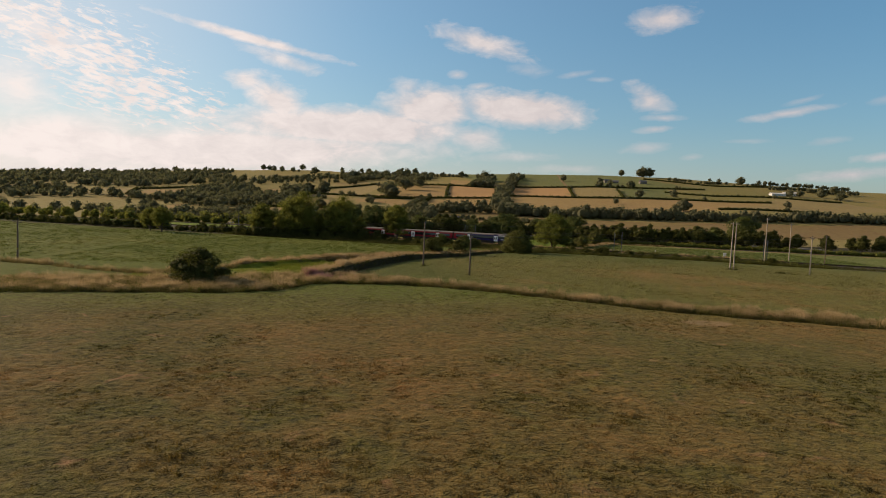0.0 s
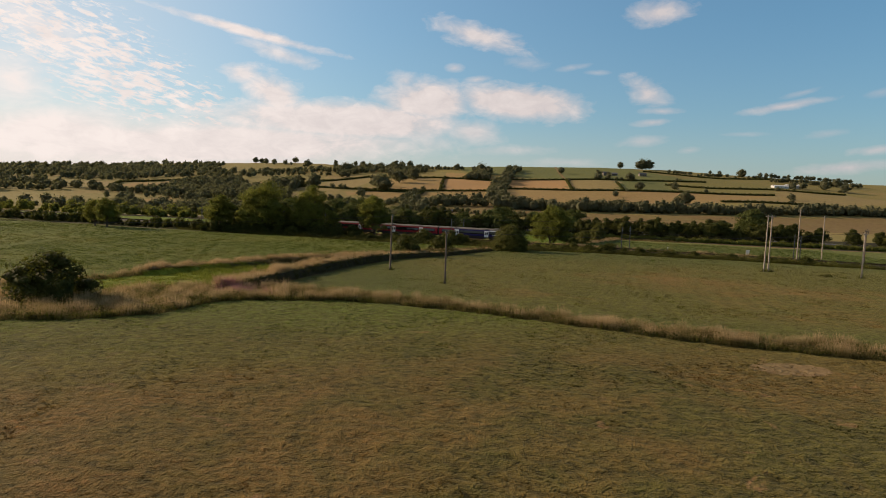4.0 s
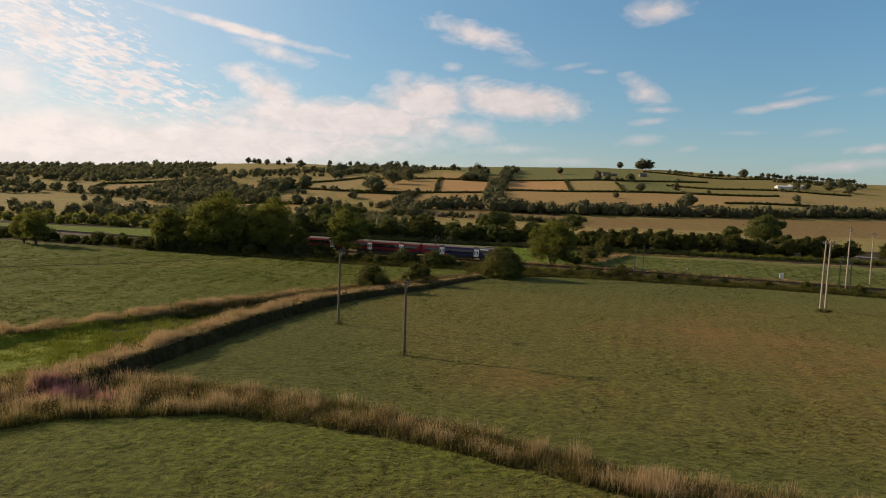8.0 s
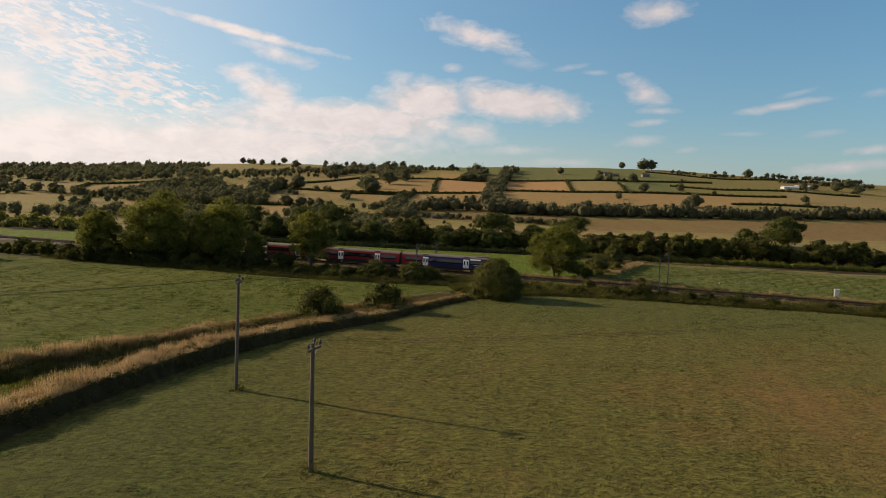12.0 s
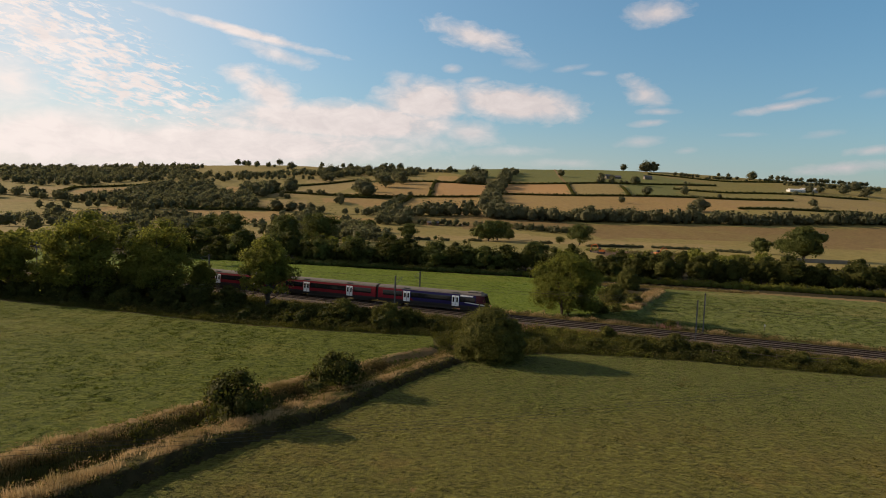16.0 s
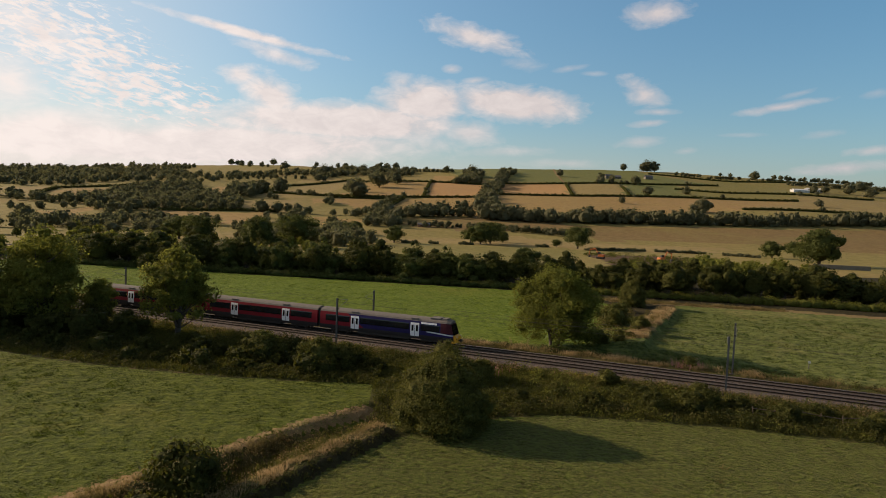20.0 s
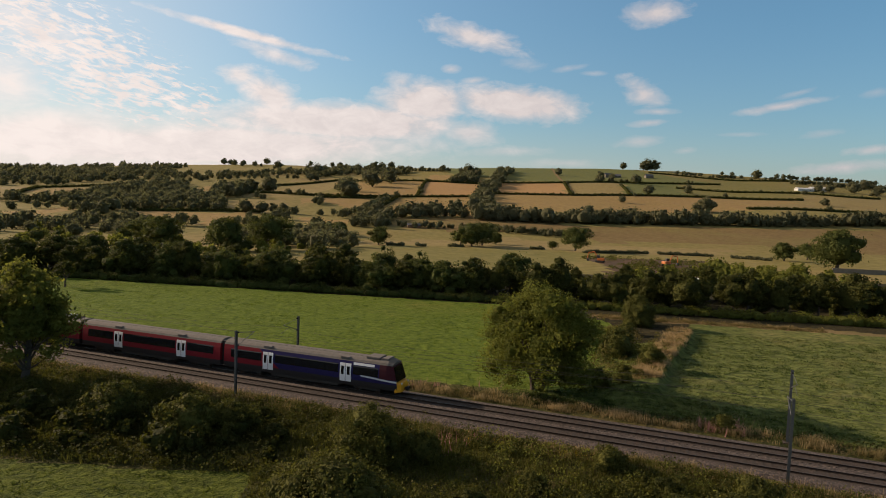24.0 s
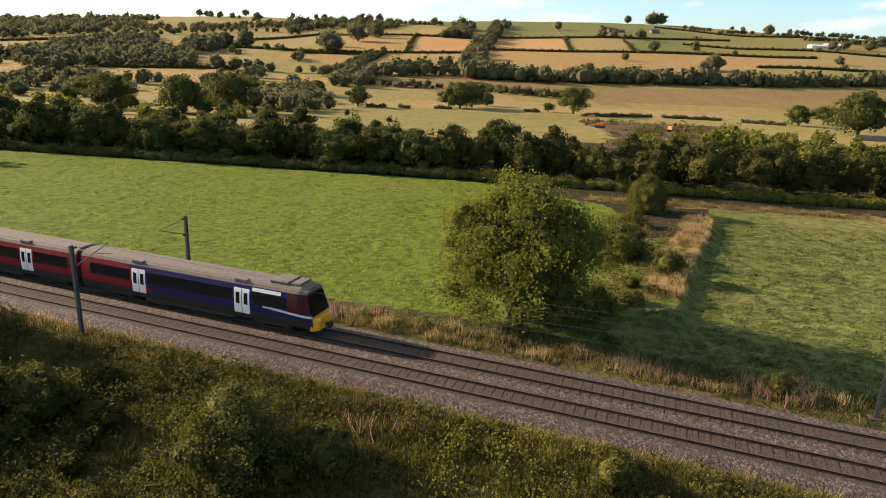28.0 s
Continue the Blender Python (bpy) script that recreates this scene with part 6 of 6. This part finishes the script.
wood([(-66, 240), (-60, 230), (-36, 222), (-13, 214), (5, 209), (25, 207), (27, 212), (10, 217), (-10, 222), (-36, 232), (-50, 241)], 2.8, 0.9, 3.2, 0.28, 20, 29, "dark bramble scrub on the railway verge", "leaf_dark")


# ---- the road behind the shelter belt, farm buildings and the building site ----
def ribbon(name, line, wide, lift, mat, label, category):
    line = np.asarray(line, float)
    t = np.linspace(0, len(line) - 1, 60)
    x, y = np.interp(t, range(len(line)), line[:, 0]), np.interp(t, range(len(line)), line[:, 1])
    way = np.stack([np.gradient(x), np.gradient(y)], -1)
    way /= np.linalg.norm(way, axis=1)[:, None]
    v = []
    for k, (dq, dz) in enumerate(((-1, -0.3), (-1, 0), (1, 0), (1, -0.3))):
        px, py = x - way[:, 1] * wide / 2 * dq, y + way[:, 0] * wide / 2 * dq
        v.append(np.column_stack([px, py, land(x, y) + lift + dz]))
    v = np.stack(v, 1).reshape(-1, 3)
    i, j = np.meshgrid(np.arange(59), np.arange(3), indexing="ij")
    f = np.stack([i * 4 + j, i * 4 + j + 1, (i + 1) * 4 + j + 1, (i + 1) * 4 + j], -1).reshape(-1, 4)
    tagged(new(name, mesh_of(name, v, f[:, ::-1], [M[mat]])), label, category, kind="structure")


ribbon("road", [(-130, 391), (-108, 383), (-86, 375), (0, 358), (118, 334), (160, 318), (200, 304)], 8.0, 0.35, "road", "grey asphalt main road behind the tree belt", "road")
ribbon("track", [(304, 1425), (285, 1290), (267, 1158)], 4.0, 0.3, "margin", "pale farm track up the hill", "track")


def house(x, y, turn, long, deep, eaves, ridge, wall, roof, label, name="farm_building", panes=3):
    root = tagged(new(name), label, "building", "farm buildings")
    root.matrix_world = pose(x, y, float(land(x, y)) - 0.5, 0, 0, turn)
    bm = bmesh.new()
    a, b = long / 2, deep / 2
    box(bm, -a, -b, 0, a, b, eaves)
    part("wall", bm, M[wall], root)
    bm = bmesh.new()
    rows = [[bm.verts.new((sx, sy, z)) for sy, z in ((-b - 0.4, eaves - 0.1), (0, ridge), (b + 0.4, eaves - 0.1), (b + 0.4, eaves - 0.35), (0, ridge - 0.3), (-b - 0.4, eaves - 0.35))] for sx in (-a - 0.3, a + 0.3)]
    for k in range(6):
        bm.faces.new((rows[0][k], rows[0][(k + 1) % 6], rows[1][(k + 1) % 6], rows[1][k]))
    bm.faces.new(rows[0]), bm.faces.new(rows[1][::-1])
    part("roof", bm, M[roof], root)
    bm = bmesh.new()
    for sx in (-a + 0.02, a - 0.02):
        vs = [bm.verts.new(p) for p in ((sx, -b, eaves), (sx, b, eaves), (sx, 0, ridge - 0.3))]
        bm.faces.new(vs)
    bmesh.ops.solidify(bm, geom=bm.faces[:], thickness=0.2)
    part("gable", bm, M[wall], root)
    for k in range(panes):
        u = -a + long * (k + 0.5) / panes
        part("window", box(bmesh.new(), u - 0.5, -b - 0.04, 1.2, u + 0.5, -b + 0.02, 2.4), M["black"], root, "dark window")
    part("door", box(bmesh.new(), -a + long * 0.48, -b - 0.05, 0, -a + long * 0.48 + 1.0, -b + 0.02, 2.1), M["bark"], root, "brown door")


house(374, 1275, 10, 16, 8, 5, 8, "stone", "slate", "grey stone farmhouse with slate roof among hill trees", "farmhouse", 4)
house(392, 1280, -15, 11, 7, 3.5, 6, "stone", "slate", "grey stone barn with slate roof", panes=2)
house(446, 1275, 5, 14, 8, 4.5, 7.5, "stone", "slate", "grey stone barn with slate roof", panes=3)
house(672, 1182, 8, 30, 10, 4, 6, "grey_paint", "white", "long white-roofed farm shed", panes=2)
house(706, 1200, -5, 26, 10, 5, 7.5, "grey_paint", "white", "white-roofed farm shed beside hill trees", panes=2)
house(34.5, 631, 4, 9, 5, 2.4, 3.6, "brick_red", "slate", "small reddish brick field barn below the hill", panes=2)
house(-118, 556, 20, 12, 7, 3, 5, "grey_paint", "slate", "small pale building among valley trees", panes=2)


def digger(x, y, turn):
    root = tagged(new("excavator"), "orange tracked excavator on bare brown soil", "excavator", "site machines")
    root.matrix_world = pose(x, y, float(land(x, y)), 0, 0, turn)
    for s in (-1.1, 1.1):
        part("crawler", box(bmesh.new(), -1.9, s - 0.3, 0, 1.9, s + 0.3, 0.9, 0.3), M["black"], root)
    part("house", box(bmesh.new(), -2.0, -1.2, 0.95, 1.0, 1.2, 2.1, 0.15), M["orange_paint"], root)
    part("cab", box(bmesh.new(), -0.1, 0.2, 2.0, 1.3, 1.2, 3.2, 0.1), M["black"], root)
    part("boom", rod(rod(bmesh.new(), (0.9, -0.2, 1.8), (2.6, -0.2, 4.6), 0.3, 0.25, 6), (2.6, -0.2, 4.6), (5.2, -0.2, 4.0), 0.25, 0.2, 6), M["orange_paint"], root)
    part("stick", rod(bmesh.new(), (5.2, -0.2, 4.1), (5.6, -0.2, 1.4), 0.2, 0.15, 6), M["orange_paint"], root)
    part("bucket", box(bmesh.new(), 4.9, -0.7, 0.4, 5.8, 0.3, 1.4, 0.12), M["black"], root)


digger(117, 432, 150)
digger(143, 422, 20)
bm = bmesh.new()
box(bm, -12, -0.3, 0, 12, 0.3, 2.0)
yard_wall = part("yard_wall", bm, M["stone"], None)
yard_wall.matrix_world = pose(222, 412, float(land(222, 412)), 0, 0, -12)
tagged(yard_wall, "low brown stone wall beside a dry field", "wall")


def van(x, y, turn, mat, label):
    root = tagged(new("van"), label, "van", "road vehicles")
    root.matrix_world = pose(x, y, float(land(x, y)) + 0.36, 0, 0, turn)
    bm = box(bmesh.new(), -2.7, -0.95, 0.35, 2.4, 0.95, 2.4, 0.12)
    for v in bm.verts:
        if v.co.x > 1.5 and v.co.z > 1.4:
            v.co.x -= 0.8 * (v.co.z - 1.2)
    part("body", bm, M[mat], root)
    part("windscreen", box(bmesh.new(), 1.3, -0.8, 1.5, 1.75, 0.8, 2.1), M["black"], root)
    for wx in (-1.7, 1.6):
        for wy in (-0.9, 0.9):
            part("wheel", rod(bmesh.new(), (wx, wy - 0.1, 0.34), (wx, wy + 0.1, 0.34), 0.34, None, 12), M["black"], root)


van(116, 334.5, 168, "white", "white van on the main road")
van(-84, 374.5, 160, "white", "white van on the main road")

bm = box(box(bmesh.new(), -0.45, -0.35, 0, 0.45, 0.35, 1.5, 0.04), -0.52, -0.42, 1.48, 0.52, 0.42, 1.58, 0.02)
cabinet = part("trackside_cabinet", bm, M["grey_paint"], None)
cabinet.matrix_world = pose(104.5, 208.5, float(land(104.5, 208.5)), 0, 0, TRACK_TURN)
tagged(cabinet, "pale grey trackside equipment cabinet", "cabinet")


def wooden_fence(x0, y0, x1, y1, posts, seed):
    """A low, weathered and partly fallen post-and-rail fence."""
    r = random.Random(seed)
    root = tagged(new("wooden_fence"), "weathered grey post-and-rail fence half hidden in verge herbs", "fence")
    root.matrix_world = pose(x0, y0, float(land(x0, y0)))
    tops = []
    for k in range(posts):
        t = k / (posts - 1)
        x, y = (x1 - x0) * t, (y1 - y0) * t + r.uniform(-0.1, 0.1)
        base = float(land(x0 + x, y0 + y) - land(x0, y0))
        lean, high = r.uniform(-0.18, 0.18), r.uniform(0.95, 1.3)
        part("post", rod(bmesh.new(), (x, y, base - 0.2), (x + lean, y, base + high), 0.065, 0.055, 7), M["pole_wood"], root)
        tops.append((x + lean * 0.8, y - 0.07, base + high - 0.2))
    for k, (p, q) in enumerate(zip(tops, tops[1:])):
        for drop in (0.0, 0.5):
            if r.random() < 0.85:
                part("rail", rod(bmesh.new(), (p[0], p[1], p[2] - drop), (q[0], q[1], q[2] - drop - r.uniform(0, 0.15)), 0.045, None, 6), M["pole_wood"], root)


wooden_fence(64.8, 197.0, 81.5, 192.6, 9, 4)

marker = tagged(new("marker_post"), "short pale trackside marker post with a small plate", "post")
marker.matrix_world = pose(84.5, 218.6, float(land(84.5, 218.6)), 0, 3, TRACK_TURN)
part("shaft", box(bmesh.new(), -0.06, -0.06, -0.2, 0.06, 0.06, 1.1, 0.01), M["stone"], marker)
part("plate", box(bmesh.new(), -0.16, -0.085, 0.75, 0.16, -0.065, 1.12, 0.006), M["grey_paint"], marker)


# ---- the train ----
def livery(name, front):
    def build(n):
        pos = n.add("ShaderNodeTexCoord").outputs["Object"]
        x, y, z = n.add("ShaderNodeSeparateXYZ", ins={0: pos}).outputs
        red, blue, skirt = (0.21, 0.006, 0.017), (0.012, 0.010, 0.085), (0.026, 0.025, 0.027)
        col = n.mix(0.0, red, red)
        if front:
            edge = n.maths("GREATER_THAN", n.maths("ADD", x, n.maths("MULTIPLY", z, 1.4)), -1.6)
            col = n.mix(edge, col, blue)
            edge = n.maths("GREATER_THAN", x, 9.2)
            col = n.mix(n.maths("MULTIPLY", edge, n.maths("GREATER_THAN", z, 1.75)), col, (0.055, 0.006, 0.014))
            slash = n.maths("COMPARE", n.maths("ADD", z, n.maths("MULTIPLY", x, 0.07)), 2.32, 0.09)
            col = n.mix(n.maths("MULTIPLY", slash, n.maths("GREATER_THAN", x, 7.0)), col, (0.62, 0.62, 0.64))
        col = n.mix(n.maths("LESS_THAN", z, 1.25), col, skirt)
        dirt = n.noise(n.add("ShaderNodeMapping", ins={"Vector": pos, "Scale": (0.5, 1, 2.5)}).outputs[0], 1.5, 5.0)
        col = n.mix(n.maths("MULTIPLY", dirt, 0.22), col, (0.09, 0.075, 0.065))
        return n.add("ShaderNodeBsdfPrincipled", ins={"Base Color": col, "Roughness": 0.6, "Specular IOR Level": 0.12}).outputs[0]
    return material(name, build)


M["livery_lead"], M["livery"] = livery("red_and_blue_train_paint", True), livery("red_train_paint", False)
M["train_roof"] = plain("grimy_train_roof", (0.135, 0.122, 0.112), 0.9, 0, 0.3, 2.2)
M["train_glass"] = plain("tinted_glass", (0.012, 0.013, 0.016), 0.08, 0, 0.1)
M["door_paint"] = plain("pale_grey_door_paint", (0.80, 0.80, 0.81), 0.5, 0, 0.06)
M["nose_yellow"] = plain("warning_yellow", (0.78, 0.36, 0.015), 0.45, 0, 0.1)
M["underframe"] = plain("sooty_underframe", (0.035, 0.031, 0.028), 0.85, 0, 0.25, 3.0)
CAR = 22.5


def loft(name, sections, mat, parent, label="", close=True):
    """A skin over cross-sections (x, [(y, z), ...])."""
    bm = bmesh.new()
    rows = [[bm.verts.new((x, y, z)) for y, z in prof] for x, prof in sections]
    k = len(rows[0])
    for a, b in zip(rows, rows[1:]):
        for i in range(k if close else k - 1):
            bm.faces.new((a[i], b[i], b[(i + 1) % k], a[(i + 1) % k]))
    bm.faces.new(rows[0]), bm.faces.new(rows[-1][::-1])
    bmesh.ops.recalc_face_normals(bm, faces=bm.faces[:])
    return part(name, bm, mat, parent, label)


SIDE_Z, SIDE_Y = (0.62, 1.0, 1.5, 2.1, 2.7, 3.22), (1.27, 1.36, 1.385, 1.385, 1.34, 1.25)


def panel(u0, u1, z0, z1, s, proud, bm=None):
    """A thin panel that follows the curve of the carriage side."""
    bm = bm or bmesh.new()
    zs = [z0] + [z for z in SIDE_Z if z0 < z < z1] + [z1]
    rows = [[bm.verts.new((u, s * (float(np.interp(z, SIDE_Z, SIDE_Y)) + off), z)) for u in (u0, u1)] for off in (proud, proud - 0.02) for z in zs]
    k = len(zs)
    for a, b in [(i, i + 1) for i in range(k - 1)] + [(k + i + 1, k + i) for i in range(k - 1)] + [(k - 1, 2 * k - 1), (k, 0)]:
        bm.faces.new((rows[a][0], rows[a][1], rows[b][1], rows[b][0]))
    for e in (0, 1):
        bm.faces.new([r[e] for r in rows[:k]] + [r[e] for r in rows[k:][::-1]])
    bmesh.ops.recalc_face_normals(bm, faces=bm.faces[:])
    return bm


def carriage(train, x0, lead):
    """One carriage of 22.5 m whose middle is at x0."""
    side = [(-1.27, 0.62), (-1.36, 1.0), (-1.385, 1.5), (-1.385, 2.1), (-1.34, 2.7), (-1.25, 3.22)]
    prof = side + [(-y, z) for y, z in side[::-1]]
    a, b = -CAR / 2 + 0.28, CAR / 2 - 0.28
    if lead:
        nose = [(y * 0.86, z * 0.97) for y, z in prof]
        body = loft("carriage", [(a, prof), (b - 1.0, prof), (b - 0.2, [(y * 0.96, z) for y, z in prof]), (b + 0.25, nose)], M["livery_lead"], train)
    else:
        body = loft("carriage", [(a, prof), (b, prof)], M["livery"], train)
    if lead:
        for v in body.data.vertices:
            if v.co.x > b - 0.3:
                v.co.x -= max(0.0, v.co.z - 1.3) * 0.28
    body.location = (x0, 0, 0)
    top = [(-1.25, 3.225), (-1.12, 3.45), (-0.8, 3.62), (-0.4, 3.71), (0, 3.74)]
    top = top + [(-y, z) for y, z in top[-2::-1]]
    loft("roof", [(a, top), (b - (0.9 if lead else 0), top)] + ([(b - 0.3, [(y * 0.9, 3.2 + (z - 3.2) * 0.6) for y, z in top])] if lead else []), M["train_roof"], body, "grimy grey ribbed roof")
    for k in range(13):
        u = a + 1.2 + k * (b - a - 2.4) / 12
        loft("roof_rib", [(u, [(y * 1.003, z + 0.004) for y, z in top]), (u + 0.04, [(y * 1.002, z + 0.004) for y, z in top])], M["train_roof"], body)
    for s in (-1, 1):
        for u0, u1 in ((a + 1.0, -5.75), (-3.95, 4.25), (6.05, b - (1.9 if lead else 1.0))):
            part("window_band", panel(u0, u1, 1.86, 2.82, s, 0.008), M["train_glass"], body, "dark tinted window band")
        for u in (-4.85, 5.15):
            part("door", panel(u + 0.03, u + 0.69, 0.98, 2.95, s, 0.018, panel(u - 0.69, u - 0.03, 0.98, 2.95, s, 0.018)), M["door_paint"], body, "pale grey sliding doors")
            for d in (-0.53, 0.19):
                part("door_window", panel(u + d, u + d + 0.34, 1.72, 2.62, s, 0.026), M["train_glass"], body, "dark door window")
    for u in (-7.6, 7.6):
        bm = box(bmesh.new(), u - 1.6, -1.05, 0.3, u + 1.6, 1.05, 0.62, 0.05)
        part("bogie", bm, M["underframe"], body)
        for w in (-1.2, 1.2):
            for s in (-0.75, 0.75):
                part("wheel", rod(bmesh.new(), (u + w, s - 0.07, 0.44), (u + w, s + 0.07, 0.44), 0.43, None, 18), M["rail_side"], body)
    part("underframe_box", box(bmesh.new(), -4.5, -1.2, 0.28, 4.2, 1.2, 0.62, 0.06), M["underframe"], body)
    part("gangway", box(bmesh.new(), a - 0.56, -1.0, 0.75, a - 0.02, 1.0, 3.55, 0.05), M["black"], body, "black rubber gangway between carriages")
    for u in (-5.0, 5.0):
        part("roof_vent", box(bmesh.new(), u - 0.55, -1.22, 3.36, u + 0.55, -0.62, 3.62, 0.04), M["train_roof"], body)
    if lead:
        bm = box(bmesh.new(), b - 0.1, -1.2, 0.36, b + 0.66, 1.2, 1.55, 0.16)
        for v in bm.verts:
            if v.co.x > b + 0.3:
                v.co.y *= 0.84
                v.co.z = 0.5 + (v.co.z - 0.42) * 0.86
        part("nose", bm, M["nose_yellow"], body, "yellow warning panel on the cab front")
        bm = bmesh.new()
        vs = [bm.verts.new(p) for p in ((b + 0.24, -1.19, 1.58), (b + 0.24, 1.19, 1.58), (b - 0.22, 1.07, 3.08), (b - 0.22, -1.07, 3.08))]
        bm.faces.new(vs)
        bmesh.ops.solidify(bm, geom=bm.faces[:], thickness=0.06)
        part("windscreen", bm, M["train_glass"], body, "dark wraparound cab windscreen")
        part("coupler", box(rod(bmesh.new(), (b + 0.5, 0, 0.75), (b + 1.05, 0, 0.75), 0.14, None, 8), b + 0.9, -0.25, 0.55, b + 1.15, 0.25, 1.0, 0.04), M["black"], body)
        for s in (-0.8, 0.8):
            part("headlight", rod(bmesh.new(), (b + 0.56, s, 1.35), (b + 0.68, s * 0.97, 1.35), 0.14, 0.12, 12), M["grey_paint"], body)
        part("air_conditioner", box(bmesh.new(), b - 3.6, -0.85, 3.6, b - 2.0, 0.85, 3.86, 0.06), M["train_roof"], body)
        part("air_conditioner", box(bmesh.new(), b - 1.8, -0.75, 3.58, b - 1.0, 0.75, 3.84, 0.06), M["train_roof"], body)
        bm = panel(6.1, 8.6, 2.88, 3.14, -1, 0.014)
        part("brand_panel", bm, M["door_paint"], body, "plain white panel above the windows")
    return body


def build_train(front_s):
    x, y = along(front_s - 0.75, TRACK_GAP)
    root = tagged(new("electric_train"), "red and blue electric passenger train with yellow nose and white doors", "train")
    root.matrix_world = pose(x, y, 0.63, 0, 0, TRACK_TURN)
    for k in range(3):
        body = carriage(root, -CAR / 2 - k * CAR, k == 0)
        if k == 2:
            bm = bmesh.new()
            for s in (-0.5, 0.5):
                rod(bm, (5.6, s, 3.95), (7.6, s * 0.8, 4.5), 0.035), rod(bm, (7.6, s * 0.8, 4.5), (6.2, s * 0.9, 5.0), 0.03)
            rod(bm, (6.2, -0.8, 5.02), (6.2, 0.8, 5.02), 0.04), rod(bm, (5.6, -0.5, 3.95), (5.6, 0.5, 3.95), 0.06)
            part("pantograph", bm, M["black"], body, "folded black pantograph")
            part("pantograph_base", box(bmesh.new(), 5.2, -0.7, 3.68, 9.6, 0.7, 3.84, 0.04), M["underframe"], body)
            for u in (8.3, 8.9, 9.4):
                part("insulator", rod(bmesh.new(), (u, -0.4, 3.84), (u, -0.4, 4.25), 0.09, 0.07, 8), M["grey_paint"], body)


build_train(23.9)
